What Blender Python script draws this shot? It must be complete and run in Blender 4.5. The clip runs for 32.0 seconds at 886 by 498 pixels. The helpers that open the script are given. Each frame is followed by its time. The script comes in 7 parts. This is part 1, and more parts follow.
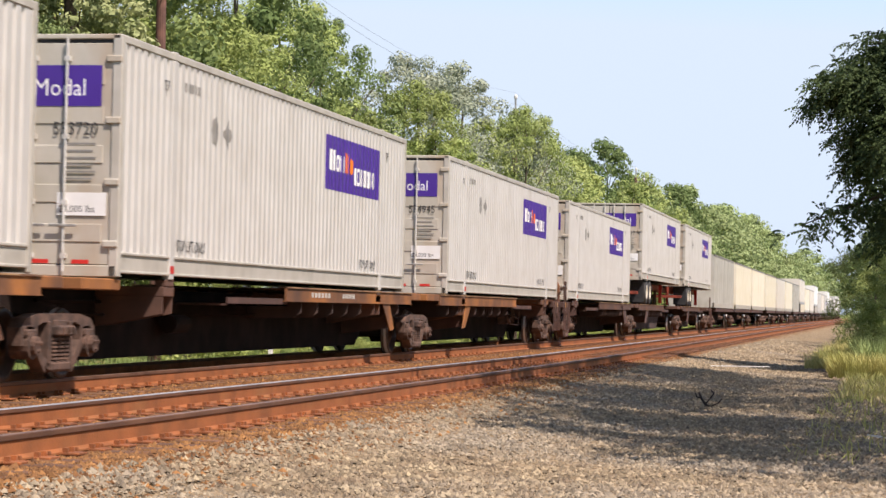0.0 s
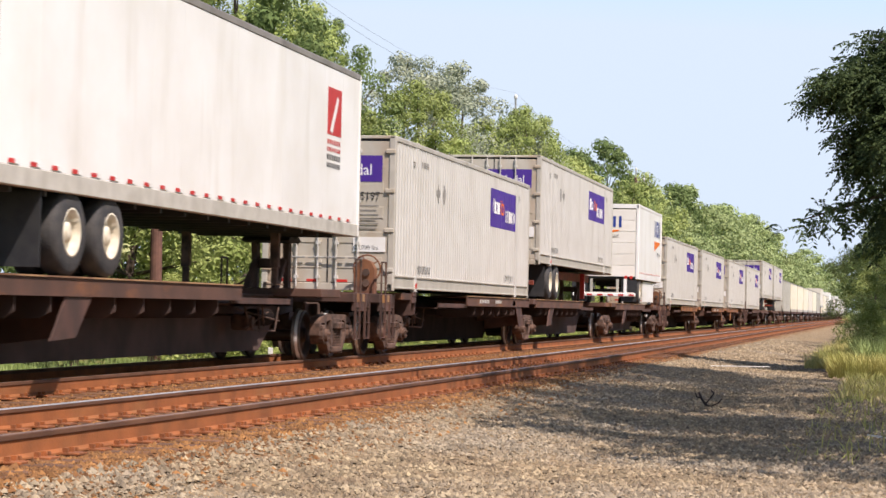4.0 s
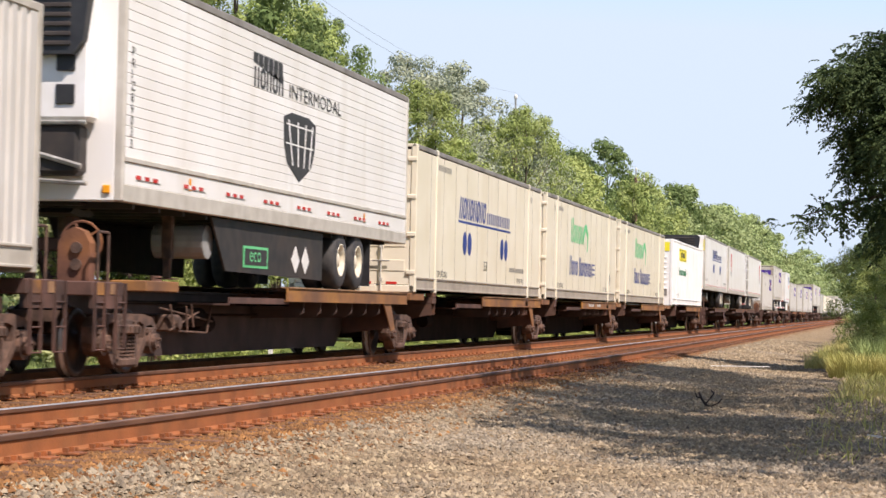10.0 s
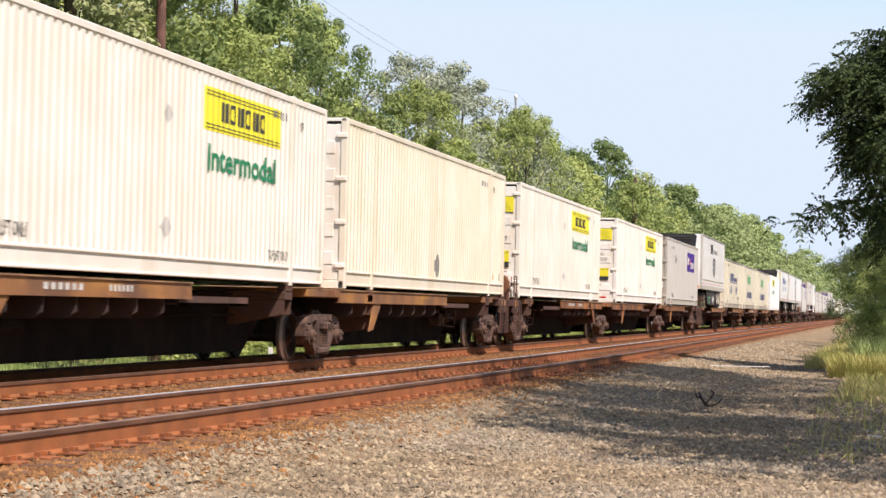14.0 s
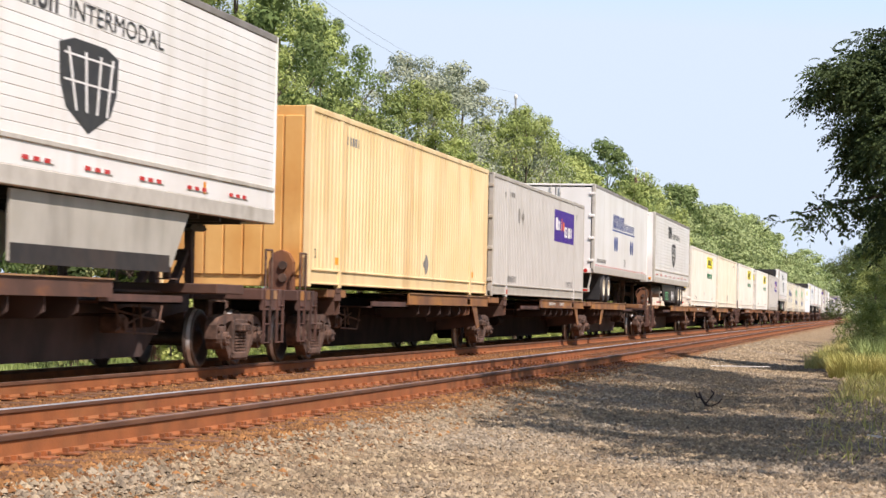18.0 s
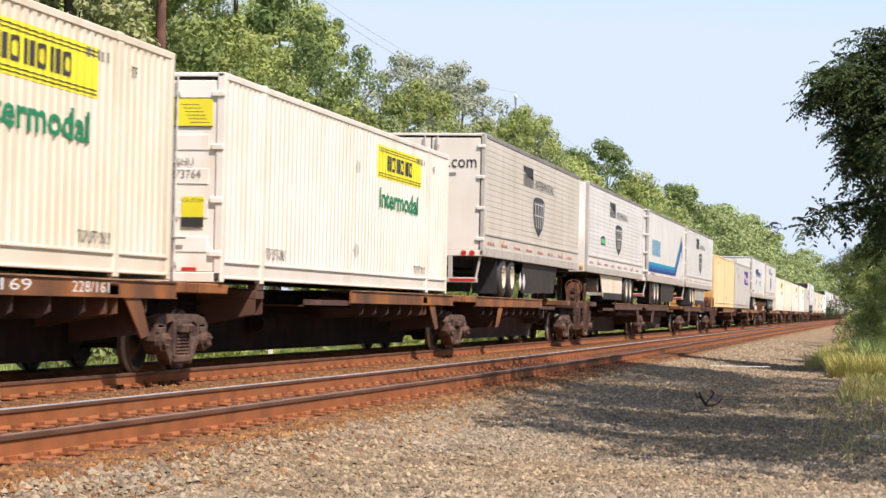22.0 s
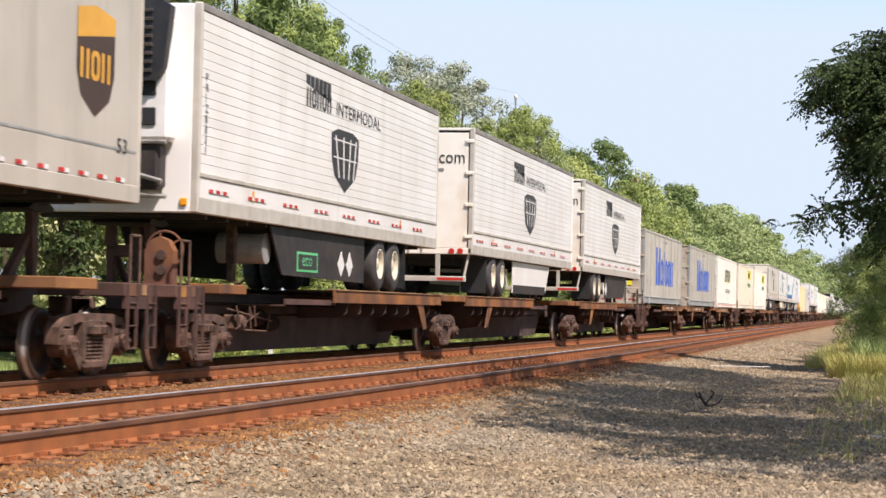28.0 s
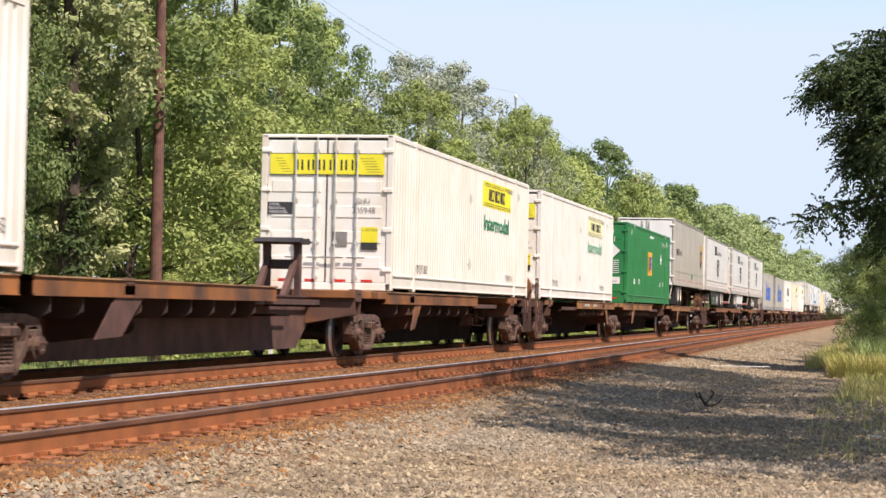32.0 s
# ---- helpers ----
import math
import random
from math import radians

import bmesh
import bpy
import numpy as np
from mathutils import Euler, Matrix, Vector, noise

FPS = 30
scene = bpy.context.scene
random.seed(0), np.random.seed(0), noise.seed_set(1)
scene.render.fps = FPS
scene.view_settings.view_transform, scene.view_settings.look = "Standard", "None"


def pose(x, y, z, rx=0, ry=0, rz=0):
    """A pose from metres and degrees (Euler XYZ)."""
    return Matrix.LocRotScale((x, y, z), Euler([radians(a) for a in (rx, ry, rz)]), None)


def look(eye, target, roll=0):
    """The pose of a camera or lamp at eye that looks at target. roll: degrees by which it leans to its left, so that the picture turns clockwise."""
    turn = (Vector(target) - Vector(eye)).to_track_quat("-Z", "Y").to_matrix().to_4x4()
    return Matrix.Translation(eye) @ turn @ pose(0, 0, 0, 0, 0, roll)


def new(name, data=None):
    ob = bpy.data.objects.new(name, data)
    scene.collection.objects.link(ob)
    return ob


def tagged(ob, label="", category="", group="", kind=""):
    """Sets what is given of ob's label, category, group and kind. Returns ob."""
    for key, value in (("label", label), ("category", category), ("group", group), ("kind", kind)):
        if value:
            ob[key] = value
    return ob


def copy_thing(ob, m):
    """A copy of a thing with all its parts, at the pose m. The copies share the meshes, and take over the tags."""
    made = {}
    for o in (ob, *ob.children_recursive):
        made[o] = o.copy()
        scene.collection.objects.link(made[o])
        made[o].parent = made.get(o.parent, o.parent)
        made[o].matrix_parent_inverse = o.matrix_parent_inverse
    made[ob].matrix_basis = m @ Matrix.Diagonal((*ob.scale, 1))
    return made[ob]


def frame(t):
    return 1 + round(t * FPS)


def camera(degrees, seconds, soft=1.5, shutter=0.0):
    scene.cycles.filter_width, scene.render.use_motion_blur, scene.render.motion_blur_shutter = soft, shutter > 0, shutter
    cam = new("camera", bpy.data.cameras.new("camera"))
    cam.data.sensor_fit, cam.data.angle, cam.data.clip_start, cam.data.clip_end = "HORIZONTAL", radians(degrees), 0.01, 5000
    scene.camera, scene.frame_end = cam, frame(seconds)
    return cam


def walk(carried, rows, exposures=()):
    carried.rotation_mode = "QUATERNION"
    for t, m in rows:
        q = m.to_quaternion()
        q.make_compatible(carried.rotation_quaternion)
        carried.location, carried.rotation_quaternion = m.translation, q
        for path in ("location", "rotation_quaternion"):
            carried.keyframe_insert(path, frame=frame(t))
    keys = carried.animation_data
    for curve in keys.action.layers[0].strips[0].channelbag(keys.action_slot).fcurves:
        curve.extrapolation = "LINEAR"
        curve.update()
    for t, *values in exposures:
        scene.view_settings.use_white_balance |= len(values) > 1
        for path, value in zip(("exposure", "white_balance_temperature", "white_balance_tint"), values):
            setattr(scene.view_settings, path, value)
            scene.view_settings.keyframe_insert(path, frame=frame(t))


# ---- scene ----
# ------------------------------------------------------------------ camera
# x runs along the track, away from the camera; y across it; z = 0 is the rail top
EYE = Vector((0.0, 0.0, 0.95))
YAW, PITCH = 0.19834, 0.02638
AIM = Vector((math.cos(PITCH) * math.cos(YAW), math.cos(PITCH) * math.sin(YAW), math.sin(PITCH)))
cam = camera(22.958, 32.0, soft=1.5, shutter=0.12)
walk(cam, [(0.0, look(EYE, EYE + AIM, 1.2307)), (32.0, look(EYE, EYE + AIM, 1.2307))],
     exposures=[(0.0, 0.7, 6500, 18.5), (32.0, 0.7, 6500, 18.5)])

SPEED = 21.955        # metres a second
TRACK = 10.338        # y of the train's track
TRACK2 = 6.54         # y of the empty track

# ------------------------------------------------------------------ light
SUN = Vector((-0.80, -1.0, 1.85)).normalized()
world = bpy.data.worlds.new("world")
scene.world = world
world.use_nodes = True
wn = world.node_tree
sky = wn.nodes.new("ShaderNodeTexSky")
sky.sky_type, sky.sun_disc = "NISHITA", False
sky.sun_elevation = math.asin(SUN.z)
sky.sun_rotation = math.atan2(SUN.x, SUN.y)
sky.air_density, sky.dust_density, sky.ozone_density = 0.9, 1.4, 0.7
sky.altitude = 1500
wn.nodes["Background"].inputs["Strength"].default_value = 0.15
hazy = wn.nodes.new("ShaderNodeMix")          # summer haze: the sky is nowhere brighter than this pale blue
hazy.data_type, hazy.blend_type = "RGBA", "DARKEN"
hazy.inputs["Factor"].default_value = 1.0
hazy.inputs["B"].default_value = (2.92, 3.54, 4.08, 1)
wn.links.new(sky.outputs[0], hazy.inputs["A"])
wn.links.new(hazy.outputs["Result"], wn.nodes["Background"].inputs["Color"])
sun_data = bpy.data.lights.new("sun", "SUN")
sun_data.energy, sun_data.angle, sun_data.color = 4.3, radians(0.6), (1.0, 0.92, 0.83)
sun = new("sun", sun_data)
sun.matrix_world = look(SUN * 80, (0, 0, 0))
# ------------------------------------------------------------------ materials
def rgb(h):
    v = [int(h[i:i + 2], 16) / 255 for i in (0, 2, 4)]
    return tuple(c / 12.92 if c <= 0.04045 else ((c + 0.055) / 1.055) ** 2.4 for c in v)


def surf(name, c1, c2=None, scale=3.0, rough=0.5, metal=0.0, bump=0.0, bscale=40.0, dirt=None, dirt_amount=0.4,
         dirt_scale=1.2, streak=1.0, spread=0.0, spec=0.5, leaf=0.0):
    """A surface: grain between two colours, stains of a third one (drawn out downwards by streak), fine relief."""
    m = bpy.data.materials.new(name)
    m.use_nodes = True
    nt = m.node_tree
    b = nt.nodes["Principled BSDF"]
    b.inputs["Roughness"].default_value, b.inputs["Metallic"].default_value = rough, metal
    b.inputs["Specular IOR Level"].default_value = spec
    co = nt.nodes.new("ShaderNodeTexCoord").outputs["Object"]

    def noise_node(sc, detail, stretch=1.0):
        src = co
        if stretch != 1.0:
            mp = nt.nodes.new("ShaderNodeMapping")
            mp.inputs["Scale"].default_value = (1, 1, 1 / stretch)
            nt.links.new(co, mp.inputs[0])
            src = mp.outputs[0]
        n = nt.nodes.new("ShaderNodeTexNoise")
        n.inputs["Scale"].default_value, n.inputs["Detail"].default_value = sc, detail
        nt.links.new(src, n.inputs["Vector"])
        return n.outputs["Fac"]

    def ramp(src, a, z):
        r = nt.nodes.new("ShaderNodeMapRange")
        r.inputs["From Min"].default_value, r.inputs["From Max"].default_value = a, z
        nt.links.new(src, r.inputs[0])
        return r.outputs[0]

    def mix(fac, a, z, mode="MIX"):
        x = nt.nodes.new("ShaderNodeMix")
        x.data_type, x.blend_type = "RGBA", mode
        if isinstance(fac, float):
            x.inputs["Factor"].default_value = fac
        else:
            nt.links.new(fac, x.inputs["Factor"])
        for s, v in ((x.inputs["A"], a), (x.inputs["B"], z)):
            if isinstance(v, tuple):
                s.default_value = (*v, 1)
            else:
                nt.links.new(v, s)
        return x.outputs["Result"]

    col = mix(ramp(noise_node(scale, 5), 0.35, 0.65), c1, c2 or tuple(c * 0.8 for c in c1))
    if dirt:
        k = ramp(noise_node(dirt_scale, 6, streak), 0.62 - 0.35 * dirt_amount, 0.75)
        kk = nt.nodes.new("ShaderNodeMath")
        kk.operation = "MULTIPLY"
        kk.inputs[1].default_value = min(1.0, 0.35 + dirt_amount)
        nt.links.new(k, kk.inputs[0])
        col = mix(kk.outputs[0], col, dirt)
    if spread:
        inf = nt.nodes.new("ShaderNodeObjectInfo").outputs["Random"]
        hs = nt.nodes.new("ShaderNodeHueSaturation")
        nt.links.new(col, hs.inputs["Color"])
        r = nt.nodes.new("ShaderNodeMapRange")
        r.inputs["To Min"].default_value, r.inputs["To Max"].default_value = 1 - spread, 1 + spread
        nt.links.new(inf, r.inputs[0])
        nt.links.new(r.outputs[0], hs.inputs["Value"])
        col = hs.outputs[0]
    if leaf:
        isl = nt.nodes.new("ShaderNodeNewGeometry").outputs["Random Per Island"]
        hs = nt.nodes.new("ShaderNodeHueSaturation")
        nt.links.new(col, hs.inputs["Color"])
        r = nt.nodes.new("ShaderNodeMapRange")
        r.inputs["To Min"].default_value, r.inputs["To Max"].default_value = 1 - leaf, 1 + leaf
        nt.links.new(isl, r.inputs[0])
        nt.links.new(r.outputs[0], hs.inputs["Value"])
        col = hs.outputs[0]
    nt.links.new(col, b.inputs["Base Color"])
    if bump:
        bp = nt.nodes.new("ShaderNodeBump")
        bp.inputs["Strength"].default_value, bp.inputs["Distance"].default_value = bump, 0.02
        nt.links.new(noise_node(bscale, 4), bp.inputs["Height"])
        nt.links.new(bp.outputs[0], b.inputs["Normal"])
    return m


def leaf_surf(name, c1, c2, scale=0.5):
    """Foliage: patches of two greens, a shade of its own for each leaf, some light passing through."""
    m = surf(name, c1, c2, scale=scale, rough=0.75, leaf=0.15, spread=0.12, spec=0.12)
    nt = m.node_tree
    b = nt.nodes["Principled BSDF"]
    tr = nt.nodes.new("ShaderNodeBsdfTranslucent")
    nt.links.new(b.inputs["Base Color"].links[0].from_socket, tr.inputs["Color"])
    mx = nt.nodes.new("ShaderNodeMixShader")
    mx.inputs[0].default_value = 0.26
    nt.links.new(b.outputs[0], mx.inputs[1])
    nt.links.new(tr.outputs[0], mx.inputs[2])
    nt.links.new(mx.outputs[0], nt.nodes["Material Output"].inputs["Surface"])
    return m


RUST = rgb("7a4a2c")
GRIME = rgb("5d564a")
M = {
    "grey": surf("grey_paint", rgb("c4c0b8"), rgb("bcb7ae"), 1.5, 0.55, dirt=rgb("9a9386"), dirt_amount=0.1, streak=5, spread=0.04),
    "grey_rail": surf("grey_steel_rail", rgb("bab3a6"), rgb("aea799"), 3, 0.5, dirt=rgb("857d70"), dirt_amount=0.15),
    "grey_door": surf("rust_streaked_grey_paint", rgb("bdb6a8"), rgb("ada593"), 1.5, 0.6, dirt=rgb("a07850"), dirt_amount=0.38, streak=3, spread=0.05),
    "white_door": surf("rust_streaked_white_paint", rgb("f4f0e5"), rgb("eae3d2"), 1.5, 0.55, dirt=rgb("c9a878"), dirt_amount=0.3, streak=2, spread=0.04),
    "white": surf("white_paint", rgb("ece7dc"), rgb("e4ddcf"), 1.2, 0.5, dirt=rgb("c6b79c"), dirt_amount=0.14, streak=6, spread=0.04),
    "offwhite": surf("offwhite_paint", rgb("ebe5d7"), rgb("e3dbca"), 1.0, 0.5, dirt=rgb("c6ae86"), dirt_amount=0.16, streak=7, spread=0.04),
    "cream": surf("cream_paint", rgb("e8dfca"), rgb("e0d4ba"), 0.8, 0.5, dirt=rgb("c6a880"), dirt_amount=0.18, streak=8, spread=0.05),
    "cold_cream": surf("cream_panel", rgb("e9e0c9"), rgb("e0d6bc"), 0.9, 0.4, dirt=rgb("cbb694"), dirt_amount=0.12, streak=8, spread=0.03),
    "yellow_cream": surf("yellow_cream_paint", rgb("f0d7a6"), rgb("e8ca92"), 0.8, 0.5, dirt=rgb("b07a3a"), dirt_amount=0.25, streak=8),
    "steel_grey": surf("dull_grey_paint", rgb("bab6aa"), rgb("aba699"), 1.5, 0.55, dirt=rgb("726b60"), dirt_amount=0.3, streak=5, spread=0.06),
    "ochre": surf("rust_stained_ochre_paint", rgb("e0b06a"), rgb("cf964e"), 1.2, 0.55, dirt=rgb("9c6030"), dirt_amount=0.3, streak=4),
    "dirty_white": surf("dirty_white_panel", rgb("ded6c8"), rgb("d2c8b8"), 0.8, 0.4, dirt=rgb("b5a890"), dirt_amount=0.18, streak=6),
    "green": surf("green_paint", rgb("2a8046"), rgb("23713c"), 1.5, 0.45, dirt=rgb("4c6a48"), dirt_amount=0.1, streak=5),
    "smooth": surf("white_smooth_panel", rgb("f0eee9"), rgb("e6e2da"), 0.7, 0.35, dirt=rgb("cdc5b4"), dirt_amount=0.12, streak=6, spread=0.03),
    "smooth_grey": surf("grey_smooth_panel", rgb("c4bcae"), rgb("b7afa1"), 0.7, 0.4, dirt=rgb("8f877a"), dirt_amount=0.2, streak=6),
    "pure_white": surf("bright_white_paint", rgb("f3f2ee"), rgb("eae8e2"), 1.2, 0.45, dirt=rgb("cfc9bc"), dirt_amount=0.1, streak=6),
    "pale_rail": surf("pale_aluminium_rail", rgb("cbc5b9"), rgb("b8b1a4"), 3, 0.5, 0.1, dirt=rgb("8b8273"), dirt_amount=0.25),
    "worn_rail": surf("worn_tan_rail", rgb("ada292"), rgb("9a8f80"), 3, 0.55, dirt=rgb("7d7264"), dirt_amount=0.3, streak=0.5),
    "dull_rail": surf("dull_grey_steel_rail", rgb("9da09e"), rgb("8c8e8b"), 3, 0.55, dirt=rgb("70695f"), dirt_amount=0.25),
    "alu": surf("dull_aluminium", rgb("b4b2ae"), rgb("9d9a95"), 4, 0.42, 0.35, dirt=rgb("6d675e"), dirt_amount=0.3),
    "roof": surf("grey_roof_sheet", rgb("98938b"), rgb("857f77"), 2, 0.6, 0.2, dirt=rgb("55504a"), dirt_amount=0.3),
    "light_rod": surf("painted_lock_rod", rgb("d3d0c8"), rgb("b9b4aa"), 8, 0.45, 0.1, dirt=rgb("8a6a4c"), dirt_amount=0.15),
    "rod": surf("galvanised_rod", rgb("b8b5ae"), rgb("8f8a82"), 8, 0.4, 0.5, dirt=RUST, dirt_amount=0.2),
    "seal": surf("black_rubber_seal", (0.02, 0.02, 0.02), (0.035, 0.033, 0.03), 6, 0.8),
    "black": surf("black_plastic", (0.018, 0.018, 0.02), (0.03, 0.03, 0.03), 6, 0.55),
    "dark": surf("dark_underframe_paint", (0.02, 0.018, 0.017), (0.04, 0.033, 0.028), 4, 0.65, dirt=rgb("4e4036"), dirt_amount=0.4),
    "tyre": surf("black_tyre_rubber", (0.03, 0.03, 0.032), (0.06, 0.055, 0.05), 5, 0.85, bump=0.3, bscale=30),
    "rim": surf("white_wheel_rim", rgb("e4dcc8"), rgb("cfc4ab"), 6, 0.45, dirt=rgb("8d7656"), dirt_amount=0.3),
    "car_brown": surf("weathered_brown_car_paint", rgb("63453a"), rgb("4a352d"), 2.5, 0.8, bump=0.15, bscale=25, dirt=rgb("35261f"), dirt_amount=0.5, spread=0.12),
    "car_rust": surf("rusty_orange_sill_paint", rgb("a86a30"), rgb("6e4a30"), 0.9, 0.8, bump=0.15, bscale=25, dirt=rgb("46322a"), dirt_amount=0.6, dirt_scale=1.1, spread=0.12),
    "car_yellow": surf("faded_yellow_car_paint", rgb("94663a"), rgb("6a4a34"), 1.0, 0.8, bump=0.12, bscale=25, dirt=rgb("c88c34"), dirt_amount=0.3, dirt_scale=0.8, streak=0.4, spread=0.1),
    "car_mixed": surf("brown_sill_with_orange_rust", rgb("5f4234"), rgb("4d372c"), 2.0, 0.8, bump=0.15, bscale=25, dirt=rgb("a8682c"), dirt_amount=0.22, dirt_scale=0.7, streak=0.35, spread=0.12),
    "brake_rust": surf("rusty_brown_brake_paint", rgb("7a503a"), rgb("57382a"), 3, 0.85, bump=0.2, bscale=25, dirt=rgb("97612f"), dirt_amount=0.25),
    "worn_top": surf("dusty_worn_flange", rgb("a5825a"), rgb("7d5a40"), 1.5, 0.8, bump=0.1, bscale=25, dirt=rgb("4a352b"), dirt_amount=0.35, dirt_scale=1.5),
    # one spine paint in two tones: brown where sunlit, near black for shade
    "spine_brown": surf("dusty_brown_spine_paint", rgb("54413a"), rgb("3c2e28"), 1.5, 0.85, bump=0.1, bscale=20, dirt=rgb("2a201c"), dirt_amount=0.45, dirt_scale=0.9, spread=0.12),
    "spine": surf("shade_dark_spine_paint", rgb("2e231e"), rgb("1e1714"), 2, 0.9, dirt=rgb("120e0c"), dirt_amount=0.5, spread=0.15, spec=0.1),
    "bogie": surf("dusty_brown_cast_steel", rgb("6f5445"), rgb("43332a"), 6, 0.9, bump=0.3, bscale=30, dirt=rgb("2f2622"), dirt_amount=0.4, spread=0.15),
    "wheel": surf("worn_wheel_steel", rgb("44352d"), rgb("2e2520"), 6, 0.55, 0.3, dirt=rgb("2a221e"), dirt_amount=0.4),
    # polished steel, its base made pale to include the glint of sun and sky
    "polished": surf("glinting_polished_band", rgb("e6e4e0"), rgb("cfccc6"), 6, 0.4, 0.5),
    "tread": surf("polished_wheel_tread", rgb("5c4f46"), rgb("463a33"), 6, 0.5, 0.4),
    "purple": surf("purple_decal", rgb("4a2a8c"), rgb("43267f"), 1.5, 0.45),
    "orange": surf("orange_decal", rgb("f07a1e"), rgb("e56f18"), 2, 0.45),
    "dwhite": surf("white_decal", rgb("eceae6"), rgb("e0ddd6"), 2, 0.45),
    "yellow": surf("yellow_decal", rgb("f0e436"), rgb("e6d82e"), 2, 0.45),
    "ink": surf("black_lettering", (0.03, 0.03, 0.03), (0.045, 0.043, 0.04), 6, 0.6),
    "grey_ink": surf("grey_lettering", rgb("8b8780"), rgb("7a766f"), 6, 0.6),
    "navy": surf("navy_decal", rgb("28418f"), rgb("233a82"), 2, 0.45),
    "blue": surf("blue_decal", rgb("2d5fbf"), rgb("2755ae"), 2, 0.5),
    "cyan": surf("turquoise_decal", rgb("1b9cc4"), rgb("1790b6"), 2, 0.45),
    "mid_blue": surf("mid_blue_decal", rgb("2470ae"), rgb("2067a2"), 2, 0.45),
    "dgreen": surf("green_decal", rgb("128a5a"), rgb("107e52"), 2, 0.5),
    "faded_green": surf("faded_green_decal", rgb("86bd96"), rgb("74b088"), 1.2, 0.55),
    "faded_yellow": surf("bleached_yellow_decal", rgb("e9e4b4"), rgb("e4dc98"), 0.8, 0.55),
    "lgreen": surf("light_green_decal", rgb("6cc98a"), rgb("5dbd7c"), 2, 0.5),
    "chassis_red": surf("dull_red_chassis_paint", rgb("a0452a"), rgb("702f20"), 2, 0.6, dirt=rgb("3a221c"), dirt_amount=0.3),
    "red": surf("red_decal", rgb("c8322a"), rgb("b82c25"), 2, 0.45),
    "amber": surf("amber_reflector", rgb("f0a020"), rgb("e09018"), 5, 0.35),
    "ups_brown": surf("brown_decal", rgb("4b3324"), rgb("432d20"), 2, 0.45),
    "gold": surf("gold_decal", rgb("e0a83c"), rgb("d49c33"), 2, 0.45),
    "swift": surf("slate_blue_decal", rgb("3c5a86"), rgb("355179"), 2, 0.5),
    "rail": surf("rusted_rail_steel", rgb("97582b"), rgb("7c4822"), 3, 0.85, 0.0, bump=0.2, bscale=40, dirt=rgb("8f6238"), dirt_amount=0.25),
    "rail_side": surf("brown_rail_head_side", rgb("6e4b34"), rgb("543826"), 2, 0.7, 0.1, bump=0.1, bscale=30),
    "rail_top": surf("polished_rail_head", rgb("b9b8b6"), rgb("a09d99"), 2, 0.45, 0.5),
    "rail_top_dull": surf("dull_rail_head", rgb("8a7264"), rgb("6e5547"), 2, 0.45, 0.4),
    "tie": surf("weathered_tie_wood", rgb("7a5232"), rgb("4c3524"), 5, 0.9, bump=0.4, bscale=18, dirt=rgb("935c34"), dirt_amount=0.5, spread=0.2),
    "plate": surf("rusted_tie_plate", rgb("9a5b2f"), rgb("704224"), 8, 0.85, bump=0.2, spread=0.2),
    "stone": surf("ballast_stone", rgb("99886b"), rgb("72614b"), 4, 0.9, bump=0.3, bscale=60, leaf=0.45, dirt=rgb("8a8171"), dirt_amount=0.45, dirt_scale=0.4),
    "rust_stone": surf("rust_stained_ballast_stone", rgb("8d6336"), rgb("684525"), 4, 0.9, bump=0.3, bscale=60, leaf=0.4),
    "bark": surf("grey_brown_bark", rgb("5a4a3c"), rgb("3d3229"), 6, 0.9, bump=0.6, bscale=14),
    "pole": surf("reddish_pole_wood", rgb("7a5648"), rgb("5e4238"), 5, 0.9, bump=0.4, bscale=20, dirt=rgb("3f2e27"), dirt_amount=0.3, streak=12),
    "leaf_mid": leaf_surf("mid_green_foliage", rgb("aeb672"), rgb("869550")),
    "leaf_light": leaf_surf("light_green_foliage", rgb("bcc27a"), rgb("a2ac62")),
    "leaf_dark": leaf_surf("dark_green_foliage", rgb("82905a"), rgb("5e7040")),
    # darker green with shade put in: hollows, inner leaves, trees over the gravel
    "leaf_shade": leaf_surf("shaded_green_foliage", rgb("57653f"), rgb("3a4729")),
    "leaf_vine": leaf_surf("vine_foliage", rgb("bcbd88"), rgb("808a58")),
    # paler, greyer green: the haze of distance is mixed into this colour
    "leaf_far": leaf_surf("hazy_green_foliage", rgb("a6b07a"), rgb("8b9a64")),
    "leaf_grey": leaf_surf("grey_green_foliage", rgb("b2b69c"), rgb("939b7f")),
    "grass": leaf_surf("green_grass", rgb("9aa66a"), rgb("7b8b54"), 0.4),
    "dry_grass": leaf_surf("dry_straw_grass", rgb("c9b878"), rgb("9aa055"), 0.5),
    "twig": surf("dead_branch_wood", rgb("3b2d27"), rgb("2a211d"), 8, 0.9),
    "litter": surf("pale_plastic_strip", rgb("d8d4cc"), rgb("c4bfb4"), 6, 0.6),
    "wire": surf("dark_wire", (0.05, 0.05, 0.05), (0.07, 0.07, 0.07), 6, 0.6),
}


# ------------------------------------------------------------------ mesh tools
def mesh_of(name, bm, mat, smooth=False):
    me = bpy.data.meshes.new(name)
    bm.to_mesh(me)
    bm.free()
    me.materials.append(mat)
    if smooth:
        me.shade_smooth()
    return me


def part(name, bm, material, parent, label="", smooth=False):
    """Links a bmesh, or a mesh that is there already, as one mesh object under a thing or a part."""
    me = mesh_of(name, bm, material, smooth) if isinstance(bm, bmesh.types.BMesh) else bm
    ob = new(name, me)
    ob.parent = parent
    if label:
        ob["label"] = label
    return ob


